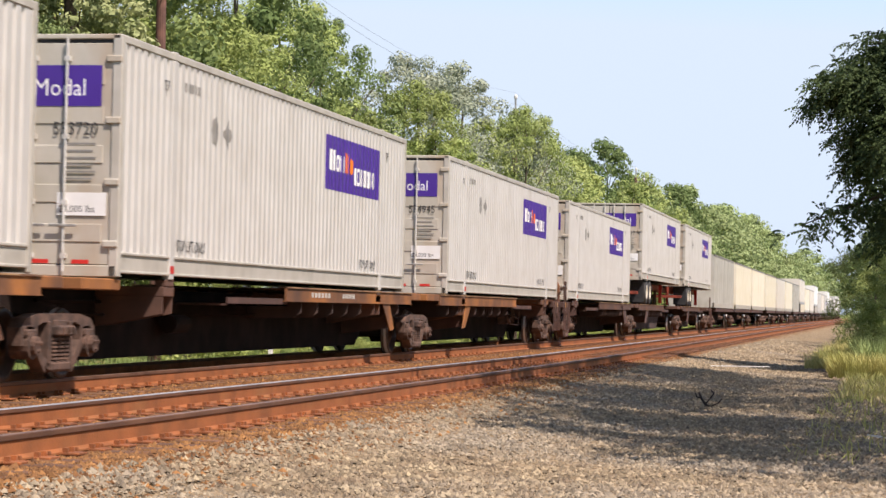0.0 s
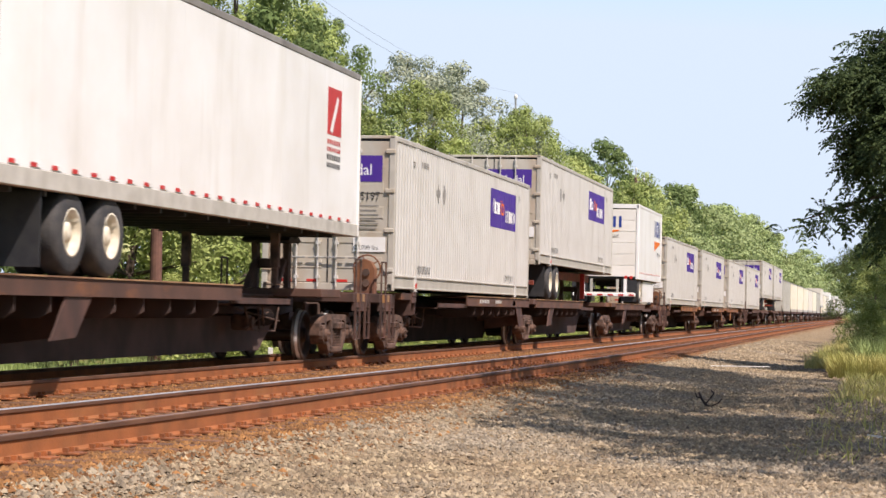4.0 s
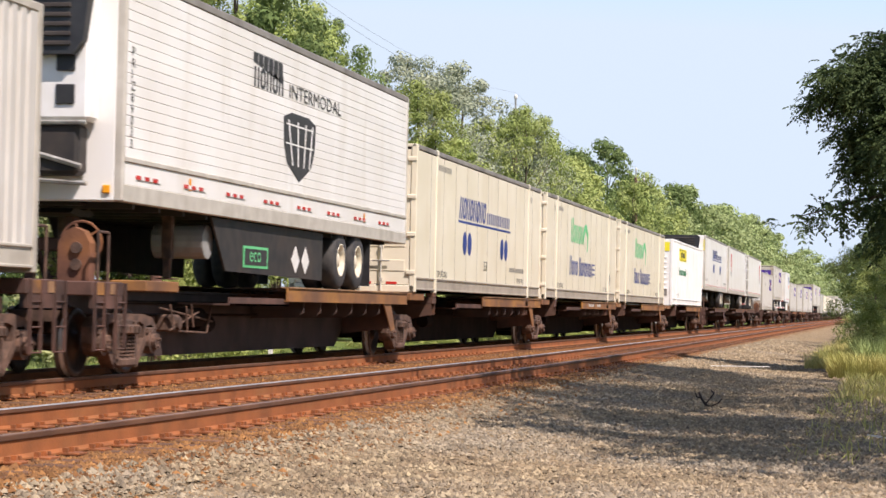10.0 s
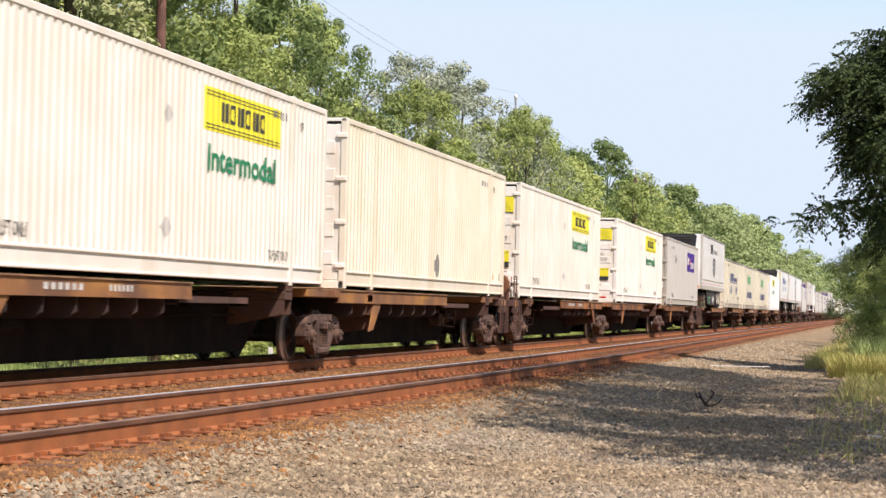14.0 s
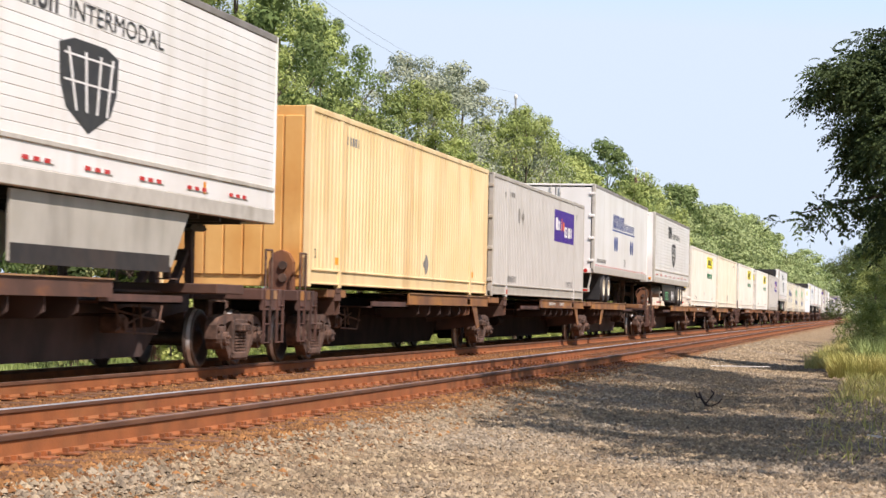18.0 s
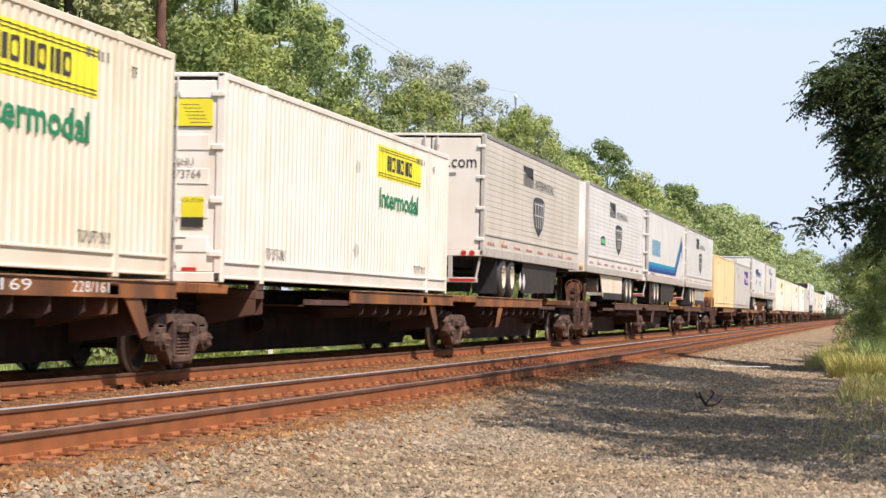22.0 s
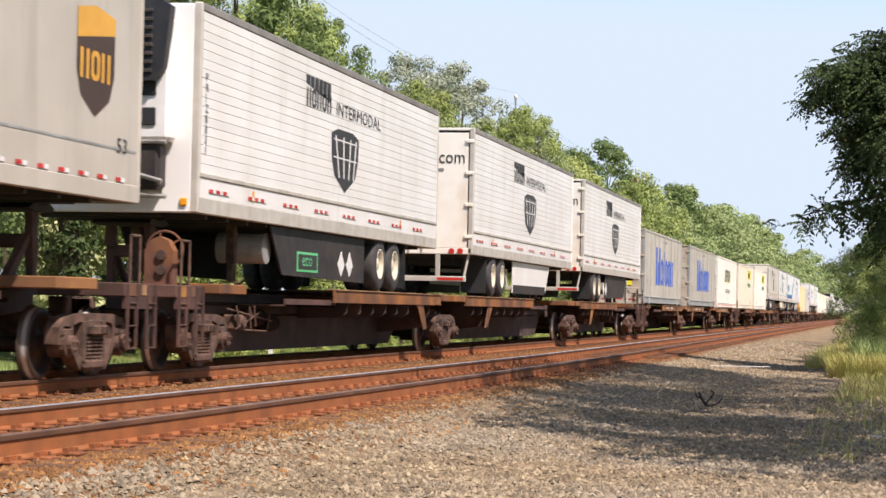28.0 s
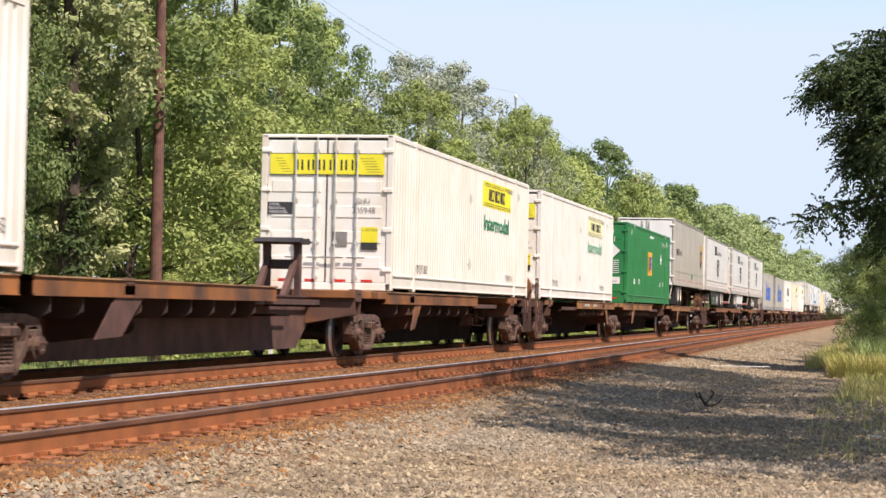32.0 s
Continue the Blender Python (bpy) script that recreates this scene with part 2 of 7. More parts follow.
def thing(name, label, category, group="", kind=""):
    return tagged(new(name), label, category, group, kind)


def box(x0, x1, y0, y1, z0, z1, bevel=0.0, bm=None):
    bm = bm or bmesh.new()
    vs = [bm.verts.new((x, y, z)) for x in (x0, x1) for y in (y0, y1) for z in (z0, z1)]
    fs = [bm.faces.new([vs[i] for i in f]) for f in ((0, 1, 3, 2), (4, 6, 7, 5), (0, 4, 5, 1), (2, 3, 7, 6), (0, 2, 6, 4), (1, 5, 7, 3))]
    if bevel:
        es = list({e for f in fs for e in f.edges})
        bmesh.ops.bevel(bm, geom=es, offset=bevel, segments=1, affect="EDGES", profile=0.5)
    return bm


def prism(points, a, b, axis="y", bm=None):
    """A polygon (in the two other axes, in order) drawn out from a to b along an axis."""
    bm = bm or bmesh.new()

    def at(p, w):
        return {"x": (w, p[0], p[1]), "y": (p[0], w, p[1]), "z": (p[0], p[1], w)}[axis]
    r0 = [bm.verts.new(at(p, a)) for p in points]
    r1 = [bm.verts.new(at(p, b)) for p in points]
    n = len(points)
    bm.faces.new(r0)
    bm.faces.new(r1[::-1])
    for i in range(n):
        bm.faces.new((r0[i], r1[i], r1[(i + 1) % n], r0[(i + 1) % n]))
    bmesh.ops.recalc_face_normals(bm, faces=bm.faces[:])
    return bm


def disc(r, a, b, axis="y", n=20, at=(0, 0, 0), bm=None):
    """A cylinder round an axis."""
    pts = [(r * math.cos(2 * math.pi * i / n), r * math.sin(2 * math.pi * i / n)) for i in range(n)]
    i0, i1 = {"x": (1, 2), "y": (0, 2), "z": (0, 1)}[axis]
    k = {"x": 0, "y": 1, "z": 2}[axis]
    return prism([(p[0] + at[i0], p[1] + at[i1]) for p in pts], a + at[k], b + at[k], axis, bm)


def lathe(profile, n=24, axis="y", caps=True):
    """Rings (position along the axis, radius), closed at both ends."""
    bm = bmesh.new()
    rings = []
    for w, r in profile:
        ring = []
        for i in range(n):
            a = 2 * math.pi * i / n
            c, s = r * math.cos(a), r * math.sin(a)
            ring.append(bm.verts.new({"x": (w, c, s), "y": (c, w, s), "z": (c, s, w)}[axis]))
        rings.append(ring)
    for p, q in zip(rings, rings[1:]):
        for i in range(n):
            bm.faces.new((p[i], p[(i + 1) % n], q[(i + 1) % n], q[i]))
    if caps:
        bm.faces.new(rings[0])
        bm.faces.new(rings[-1][::-1])
    bmesh.ops.recalc_face_normals(bm, faces=bm.faces[:])
    return bm


def bar(p, q, r, n=6, bm=None, r2=None):
    """A round bar from p to q."""
    bm = bm or bmesh.new()
    p, q = Vector(p), Vector(q)
    d = (q - p).normalized()
    u = d.orthogonal().normalized()
    v = d.cross(u)
    r2 = r if r2 is None else r2
    ring = lambda c, rr: [bm.verts.new(c + (u * math.cos(2 * math.pi * i / n) + v * math.sin(2 * math.pi * i / n)) * rr) for i in range(n)]
    a, b = ring(p, r), ring(q, r2)
    for i in range(n):
        bm.faces.new((a[i], a[(i + 1) % n], b[(i + 1) % n], b[i]))
    bm.faces.new(a[::-1])
    bm.faces.new(b)
    return bm


TEXTS = {}


def text_mesh(words, size, mat, squeeze=1.0, bold=0.0):
    """Lettering in the x-z plane, read from the -y side, its lower left corner at the origin."""
    key = (words, size, mat.name, squeeze, bold)
    if key not in TEXTS:
        cu = bpy.data.curves.new("lettering", "FONT")
        cu.body, cu.size, cu.resolution_u, cu.offset = words, size, 2, bold * size
        ob = new("lettering_source", cu)
        me = bpy.data.meshes.new_from_object(ob.evaluated_get(bpy.context.evaluated_depsgraph_get()))
        bpy.data.objects.remove(ob)
        me.transform(Matrix(((squeeze, 0, 0, 0), (0, 0, -1, 0), (0, 1, 0, 0), (0, 0, 0, 1))))
        me.materials.clear()
        me.materials.append(mat)
        xs = [v.co.x for v in me.vertices]
        zs = [v.co.z for v in me.vertices]
        me["reach"] = (min(xs), max(xs), min(zs), max(zs))
        TEXTS[key] = me
    return TEXTS[key]
# ------------------------------------------------------------------ ground and track
def track_dip(x):
    """The empty track sags a little between 20 and 70 m."""
    return float(np.interp(x, [0, 12, 18, 30, 45, 75, 110], [0.04, 0.03, 0.0, -0.03, -0.05, -0.02, 0.0]))


def ground_z(x, y):
    """Height of the lie of the land."""
    z = np.interp(y, [-60, -20, -6, -1.5, 2.5, 4.4, 5.2, 7.9, 9.0, 11.7, 12.3, 13.4, 15.5, 18, 26, 60, 300],
                  [1.5, 0.5, -0.1, -0.5, -0.5, -0.35, -0.203, -0.203, -0.205, -0.192, -0.26, -0.62, -0.6, -0.3, 0.6, 2.0, 6.0])
    return float(z) + (track_dip(x) if 4.6 < y < 8.3 else 0.0)


def lumps(x, y):
    """Small unevenness of the loose stone."""
    return 0.035 * noise.noise((x * 0.35, y * 0.35, 3.1)) if -2 < x < 120 and y < 4.8 else 0.0


def sheet(name, xs, ys, lift, mat, label, category):
    vs, fs = [], []
    for x in xs:
        for y in ys:
            vs.append((x, y, ground_z(x, y) + lift + lumps(x, y)))
    n = len(ys)
    for i in range(len(xs) - 1):
        for j in range(n - 1):
            a = i * n + j
            fs.append((a, a + n, a + n + 1, a + 1))
    me = bpy.data.meshes.new(name)
    me.from_pydata(vs, [], fs)
    me.materials.append(mat)
    me.shade_smooth()
    return tagged(new(name, me), label, category, kind="structure")


def zone_mat(name, gravel):
    """Loose stone, or grass and earth, as one continuous surface."""
    m = bpy.data.materials.new(name)
    m.use_nodes = True
    nt = m.node_tree
    b = nt.nodes["Principled BSDF"]
    b.inputs["Roughness"].default_value = 0.92
    b.inputs["Specular IOR Level"].default_value = 0.25
    co = nt.nodes.new("ShaderNodeTexCoord").outputs["Object"]

    def nod(kind, sc, detail=4):
        n = nt.nodes.new(kind)
        n.inputs["Scale"].default_value = sc
        if kind == "ShaderNodeTexNoise":
            n.inputs["Detail"].default_value = detail
        nt.links.new(co, n.inputs["Vector"])
        return n

    def ramp(src, stops):
        r = nt.nodes.new("ShaderNodeValToRGB")
        for e in range(len(stops) - 2):
            r.color_ramp.elements.new(0.5)
        for e, (p, c) in zip(r.color_ramp.elements, stops):
            e.position, e.color = p, (*c, 1)
        nt.links.new(src, r.inputs[0])
        return r.outputs[0]

    def mix(fac, a, c, mode="MIX"):
        x = nt.nodes.new("ShaderNodeMix")
        x.data_type, x.blend_type = "RGBA", mode
        if isinstance(fac, float):
            x.inputs["Factor"].default_value = fac
        else:
            nt.links.new(fac, x.inputs["Factor"])
        nt.links.new(a, x.inputs["A"])
        nt.links.new(c, x.inputs["B"])
        return x.outputs["Result"]

    bp = nt.nodes.new("ShaderNodeBump")
    if gravel:
        vor = nod("ShaderNodeTexVoronoi", 22.0)
        one = ramp(vor.outputs["Color"], [(0.0, rgb("63533e")), (0.45, rgb("89765a")), (1.0, rgb("a69376"))])
        rusty = ramp(vor.outputs["Color"], [(0.0, rgb("52331b")), (0.5, rgb("7c5029")), (1.0, rgb("93673b"))])
        sep = nt.nodes.new("ShaderNodeSeparateXYZ")
        nt.links.new(co, sep.inputs[0])
        wob = nt.nodes.new("ShaderNodeMath")
        wob.operation = "MULTIPLY_ADD"
        wob.inputs[1].default_value = 1.6
        nt.links.new(nod("ShaderNodeTexNoise", 0.9).outputs["Fac"], wob.inputs[0])
        nt.links.new(sep.outputs["Y"], wob.inputs[2])
        band = nt.nodes.new("ShaderNodeMapRange")
        band.inputs["From Min"].default_value, band.inputs["From Max"].default_value = 5.5, 6.2
        nt.links.new(wob.outputs[0], band.inputs[0])
        col = mix(band.outputs[0], one, rusty)
        patch = ramp(nod("ShaderNodeTexNoise", 0.6).outputs["Fac"], [(0.3, (0.8, 0.8, 0.8)), (0.7, (1.1, 1.06, 1.0))])
        col = mix(1.0, col, patch, "MULTIPLY")
        nt.links.new(vor.outputs["Distance"], bp.inputs["Height"])
        bp.inputs["Strength"].default_value, bp.inputs["Distance"].default_value = 0.8, 0.04
        bp.invert = True
    else:
        a = ramp(nod("ShaderNodeTexNoise", 0.35).outputs["Fac"], [(0.35, rgb("61713a")), (0.55, rgb("748242")), (0.7, rgb("7d744a"))])
        f = ramp(nod("ShaderNodeTexNoise", 9.0).outputs["Fac"], [(0.3, (0.55, 0.55, 0.5)), (0.7, (1.1, 1.1, 1.0))])
        col = mix(1.0, a, f, "MULTIPLY")
        nt.links.new(nod("ShaderNodeTexNoise", 14.0).outputs["Fac"], bp.inputs["Height"])
        bp.inputs["Strength"].default_value, bp.inputs["Distance"].default_value = 0.8, 0.1
    nt.links.new(col, b.inputs["Base Color"])
    nt.links.new(bp.outputs[0], b.inputs["Normal"])
    return m


far_x = [-3000, -1500, -900, -400, -150, -60, -20]
ground = sheet("ground", far_x + list(np.arange(-5, 130, 2.5)) + [150, 200, 300, 450, 700, 1100, 1800, 3500],
               [-1500, -500, -150, -60, -35, -20, -12, -8, -6, -4, -2.5, -1.5, 1.2, 4.0, 6, 9, 12, 12.8, 13.4, 14.2, 15.5, 18, 22, 26, 34, 60, 120, 300, 700, 1800],
               -0.09, zone_mat("grass_and_earth", False), "green grass and earth on both sides of the railway", "ground")
ballast = sheet("ballast_bed", [-3000, -1200, -500, -150, -40, -10] + list(np.arange(0, 110, 0.6)) + [130, 200, 400, 800, 1500, 3000],
                [-1.0, 0.0, 0.8] + list(np.arange(1.4, 5.0, 0.4)) + [4.9, 5.2, 6.5, 7.9, 9.0, 10.3, 11.7, 12.3, 12.8, 13.2],
                0.0, zone_mat("crushed_stone", True), "grey crushed stone, rust-brown round the rails", "ballast")

# loose stones lying on the ballast, where they can be told apart
rng = np.random.default_rng(4)


def stones(name, count, xr, yr, size, mat, label, bias=1.0):
    base = np.array([(1, 0, 0), (-1, 0, 0), (0, 1, 0), (0, -1, 0), (0, 0, 1), (0, 0, -1)], float)
    faces = np.array([(0, 2, 4), (2, 1, 4), (1, 3, 4), (3, 0, 4)])      # the buried half is left off
    u = rng.random(count) ** bias
    px = xr[0] + (xr[1] - xr[0]) * u
    py = yr[0] + (yr[1] - yr[0]) * rng.random(count)
    vs = np.empty((count, 6, 3))
    s = size * (0.55 + 0.9 * rng.random((count, 1, 1)) ** 2)
    p = base[None] * s * (0.6 + 0.6 * rng.random((count, 6, 1))) * np.array([1.0, 0.9, 0.78])
    p += rng.normal(0, 0.15, (count, 6, 3)) * s
    a = rng.random(count) * 6.283
    c, sn = np.cos(a)[:, None], np.sin(a)[:, None]
    vs[:, :, 0] = p[:, :, 0] * c - p[:, :, 1] * sn + px[:, None]
    vs[:, :, 1] = p[:, :, 0] * sn + p[:, :, 1] * c + py[:, None]
    pz = np.array([ground_z(x, y) + lumps(x, y) for x, y in zip(px, py)])
    vs[:, :, 2] = p[:, :, 2] + pz[:, None] + s[:, :, 0] * 0.2
    fs = (faces[None] + 6 * np.arange(count)[:, None, None]).reshape(-1, 3)
    me = bpy.data.meshes.new(name)
    me.from_pydata(vs.reshape(-1, 3).tolist(), [], fs.tolist())
    me.materials.append(mat)
    return tagged(new(name, me), label, "gravel", kind="stuff")


stones("gravel", 70000, (11.5, 52), (-0.4, 5.15), 0.027, M["stone"], "loose grey crushed stone beside the track", 1.5)
stones("gravel", 22000, (50, 105), (0.3, 5.0), 0.04, M["stone"], "loose grey crushed stone further along the track", 1.3)
stones("rusty_gravel", 1300, (11.5, 45), (4.3, 5.1), 0.027, M["rust_stone"], "scattered rust-stained stones at the edge of the track", 1.4)
stones("rusty_gravel", 9000, (11, 40), (5.0, 6.0), 0.026, M["rust_stone"], "rust-stained crushed stone over the ends of the ties", 1.3)
stones("rusty_gravel", 22000, (13, 60), (5.0, 9.4), 0.026, M["rust_stone"], "rust-stained crushed stone between the rails", 1.2)

RAIL = [(-0.072, -0.178), (0.072, -0.178), (0.072, -0.164), (0.022, -0.142), (0.017, -0.05), (0.037, -0.036), (0.037, -0.006), (0.03, 0.0),
        (-0.03, 0.0), (-0.037, -0.006), (-0.037, -0.036), (-0.024, -0.048), (-0.026, -0.142), (-0.072, -0.164)]
XS = [-3000, -700, -60, 0, 8, 12, 15, 18, 24, 30, 37, 45, 60, 75, 90, 110, 180, 400, 900, 2200]


def rail(name, y, dip, label, top, bright=(7,)):
    bm = bmesh.new()
    rings = [[bm.verts.new((x, y + p[0], p[1] + (track_dip(x) if dip else 0))) for p in RAIL] for x in XS]
    n = len(RAIL)
    for a, b in zip(rings, rings[1:]):
        for i in range(n):
            f = bm.faces.new((a[i], b[i], b[(i + 1) % n], a[(i + 1) % n]))
            f.material_index = 1 if i in bright else 2 if i in (5, 6, 8, 9, 10) else 0
    bmesh.ops.recalc_face_normals(bm, faces=bm.faces[:])
    me = mesh_of(name, bm, M["rail"])
    me.materials.append(top)
    me.materials.append(M["rail_side"])
    return tagged(new(name, me), label, "rail", group="rails", kind="structure")


rail("rail_1", TRACK2 - 0.7525, True, "rusty steel rail with a dull worn head", M["rail_top_dull"])
rail("rail_2", TRACK2 + 0.7525, True, "rusty steel rail with a bright polished head", M["rail_top"], (7, 8))
rail("rail_3", TRACK - 0.7525, False, "rusty steel rail under the train", M["rail_top_dull"])
rail("rail_4", TRACK + 0.7525, False, "rusty steel rail under the train", M["rail_top_dull"])

# ties with their plates and spikes
TIE = mesh_of("tie", box(-0.115, 0.115, -1.3, 1.3, -0.34, -0.187, 0.012), M["tie"])
pl = box(-0.1, 0.1, -0.19, 0.19, -0.187, -0.168, 0.004)
for sx in (-0.06, 0.06):
    for sy in (-0.085, 0.085):
        box(sx - 0.016, sx + 0.016, sy - 0.02, sy + 0.02, -0.168, -0.135, bm=pl)
PLATE = mesh_of("tie_plate", pl, M["plate"])
ANCHOR = mesh_of("rail_anchor", box(0.13, 0.16, -0.1, 0.1, -0.19, -0.14, 0.004), M["plate"])


def track_bed(name, yc, dip, x0, count):
    bed = tagged(new(name), "row of weathered wooden ties with rusty tie plates", "track", kind="structure")
    for i in range(count):
        x = x0 + 0.535 * i
        z = track_dip(x) if dip else 0.0
        t = part("tie", TIE, None, bed)
        t.matrix_basis = pose(x + random.uniform(-0.02, 0.02), yc + random.uniform(-0.05, 0.05), z + random.uniform(-0.012, 0.006), 0, 0, random.uniform(-1, 1))
        for sy in (-0.7525, 0.7525):
            p = part("tie_plate", PLATE, None, bed)
            p.matrix_basis = pose(x, yc + sy, z)
            if dip and sy < 0:
                p = part("rail_anchor", ANCHOR, None, bed)
                p.matrix_basis = pose(x, yc + sy, z)


track_bed("track_bed_1", TRACK2, True, 9.0, 84)
track_bed("track_bed_2", TRACK, False, 18.0, 66)


def far_ties(name, yc, xr):
    bm = bmesh.new()
    for x in np.arange(*xr, 0.535):
        box(x - 0.115, x + 0.115, yc - 1.3, yc + 1.3, -0.30, -0.187, bm=bm)
        for sy in (-0.7525, 0.7525):
            box(x - 0.1, x + 0.1, yc + sy - 0.19, yc + sy + 0.19, -0.187, -0.168, bm=bm)
    return tagged(new(name, mesh_of(name, bm, M["tie"])), "long row of weathered wooden ties", "track", kind="stuff")


far_ties("far_ties", TRACK2, (54.0, 330))
far_ties("far_ties", TRACK, (53.4, 330))
# ------------------------------------------------------------------ containers
LEN, HALF = 16.154, 1.295
FLOOR, TOP = 1.22, 4.17       # container, above the rail
TFLOOR, TTOP = 2.14, 5.0      # trailer body


def rib_profile(x0, x1, pitch=0.25, depth=0.035):
    """Corrugation: (x, how far in) along a side."""
    pts, x = [(x0, 0.0)], x0 + 0.08
    while x + 0.14 < x1:
        pts += [(x, 0.0), (x + 0.03, depth), (x + 0.085, depth), (x + 0.115, 0.0)]
        x += pitch
    return pts + [(x1, 0.0)]


def strip(pts, z0, z1, y, out=0.0, thick=0.0, bm=None):
    """A wall that follows a corrugation; sign of y tells its side."""
    bm = bm or bmesh.new()
    s = 1 if y > 0 else -1
    cols = [[bm.verts.new((x, y - s * d + s * out, z)) for z in (z0, z1)] for x, d in pts]
    for a, b in zip(cols, cols[1:]):
        bm.faces.new((a[0], b[0], b[1], a[1]) if s < 0 else (b[0], a[0], a[1], b[1]))
    return bm


def clip_profile(pts, a, b):
    xs, ds = [p[0] for p in pts], [p[1] for p in pts]
    cut = [(a, float(np.interp(a, xs, ds)))] + [p for p in pts if a < p[0] < b] + [(b, float(np.interp(b, xs, ds)))]
    return cut


class Side:
    """The camera's side of a load, to which lettering and decals are fixed."""

    def __init__(self, root, y, profile=None):
        self.root, self.y, self.profile = root, y, profile

    def rect(self, x0, x1, z0, z1, mat, name="decal", lift=0.004, label=""):
        if self.profile:
            return part(name, strip(clip_profile(self.profile, x0, x1), z0, z1, self.y, lift), M[mat], self.root, label)
        return part(name, box(x0, x1, self.y - lift, self.y - lift + 0.003, z0, z1), M[mat], self.root, label)

    def poly(self, polys, mat, name="decal", lift=0.005, label=""):
        bm = bmesh.new()
        for pts in polys:
            if self.profile and len(pts) <= 6:
                self.drape(bm, pts, lift)
            else:
                bm.faces.new([bm.verts.new((x, self.y - lift, z)) for x, z in pts])
        bm.normal_update()
        for f in bm.faces:
            if f.normal.y > 0:
                f.normal_flip()
        return part(name, bm, M[mat], self.root, label)

    def drape(self, bm, pts, lift):
        """A convex shape painted onto the ribs."""
        lo, hi = min(p[0] for p in pts), max(p[0] for p in pts)
        px, pd = [p[0] for p in self.profile], [p[1] for p in self.profile]
        xs = sorted({lo, hi, *(p[0] for p in pts), *(x for x in px if lo < x < hi)})
        cols = []
        for x in xs:
            zs = []
            for (ax, az), (bx, bz) in zip(pts, pts[1:] + pts[:1]):
                if min(ax, bx) - 1e-9 <= x <= max(ax, bx) + 1e-9:
                    zs += [az, bz] if abs(bx - ax) < 1e-9 else [az + (bz - az) * (x - ax) / (bx - ax)]
            y = self.y + float(np.interp(x, px, pd)) - lift
            cols.append([bm.verts.new((x, y, z)) for z in (min(zs), max(zs))])
        for a, b in zip(cols, cols[1:]):
            bm.faces.new((a[0], b[0], b[1], a[1]))

    def text(self, words, x, z, size, mat="ink", squeeze=1.0, lift=0.006):
        ob = part("lettering", text_mesh(words, size, M[mat], squeeze), None, self.root)
        ob.location = (x, self.y - lift, z)
        ob["kind"] = "stuff"
        return ob

    def fit(self, words, x0, x1, z0, z1, mat="ink", lift=0.008):
        """Lettering stretched to fill a place."""
        me = text_mesh(words, 1.0, M[mat], bold=0.022 if mat in ("dgreen", "faded_green") else 0.0)
        a, b, c, d = me["reach"]
        ob = part("lettering", me, None, self.root)
        kx, kz = (x1 - x0) / (b - a), (z1 - z0) / (d - c)
        ob.matrix_basis = Matrix.Translation((x0 - a * kx, self.y - lift, z0 - c * kz)) @ Matrix.Diagonal((kx, 1, kz, 1))
        ob["kind"] = "stuff"
        return ob

    def blocks(self, x0, x1, z0, z1, mat, n, slant=0.0, lift=0.005, low=1.0, shapes="bo"):
        """A brand's word as plain shapes: b is a pair of upright bars, o a cornered ring; low: height of all but the first."""
        w, polys = (x1 - x0) / n, []
        for i in range(n):
            h = (z1 - z0) * (1.0 if i == 0 else low)
            a, t = x0 + i * w, 0.27 * w
            sk = lambda x, z: (x + slant * (z - z0), z)
            if shapes[i % len(shapes)] == "b":
                for p in (a, a + 0.55 * w):
                    polys.append([sk(p, z0), sk(p + t, z0), sk(p + t, z0 + h), sk(p, z0 + h)])
            else:
                b, c, q = a + 0.84 * w, 0.22 * w, 0.16 * h
                outer = [(a + c, z0), (b - c, z0), (b, z0 + q), (b, z0 + h - q), (b - c, z0 + h), (a + c, z0 + h), (a, z0 + h - q), (a, z0 + q)]
                mx, mz, kx, kz = (a + b) / 2, z0 + h / 2, 1 - 2 * t / (b - a), 1 - 0.36
                inner = [(mx + (x - mx) * kx, mz + (z - mz) * kz) for x, z in outer]
                for j in range(8):
                    k = (j + 1) % 8
                    polys.append([sk(*outer[j]), sk(*outer[k]), sk(*inner[k]), sk(*inner[j])])
        ob = self.poly(polys, mat, "wordmark", lift)
        ob["kind"] = "stuff"
        return ob

    def bars(self, x0, x1, z0, z1, mat, n, fill=0.62, slant=0.0, name="wordmark", lift=0.005, label=""):
        """Unread writing: a row of plain upright blocks."""
        w = (x1 - x0) / n
        h = z1 - z0
        ob = self.poly([[(x0 + i * w, z0), (x0 + (i + fill) * w, z0), (x0 + (i + fill) * w + slant * h, z1), (x0 + i * w + slant * h, z1)]
                        for i in range(n)], mat, name, lift, label)
        if n > 1:
            ob["kind"] = "stuff"
        return ob

    def oval(self, x, z, rx, rz, mat, n=18):
        return self.poly([[(x + rx * math.cos(6.2832 * i / n), z + rz * math.sin(6.2832 * i / n)) for i in range(n)]], mat)


def end_text(root, words, y, z, size, mat, squeeze=1.0, x=-0.014):
    """Lettering on the end that faces -x; y is its left edge as read."""
    ob = part("lettering", text_mesh(words, size, M[mat], squeeze), None, root)
    ob.matrix_basis = pose(0.25 * x + 0.005, y, z, 0, 0, -90)
    ob["kind"] = "stuff"
    return ob


def end_rect(root, y0, y1, z0, z1, mat, name="decal", x=-0.012):
    x = 0.25 * x + 0.005
    return part(name, box(x, x + 0.004, y0, y1, z0, z1), M[mat], root)


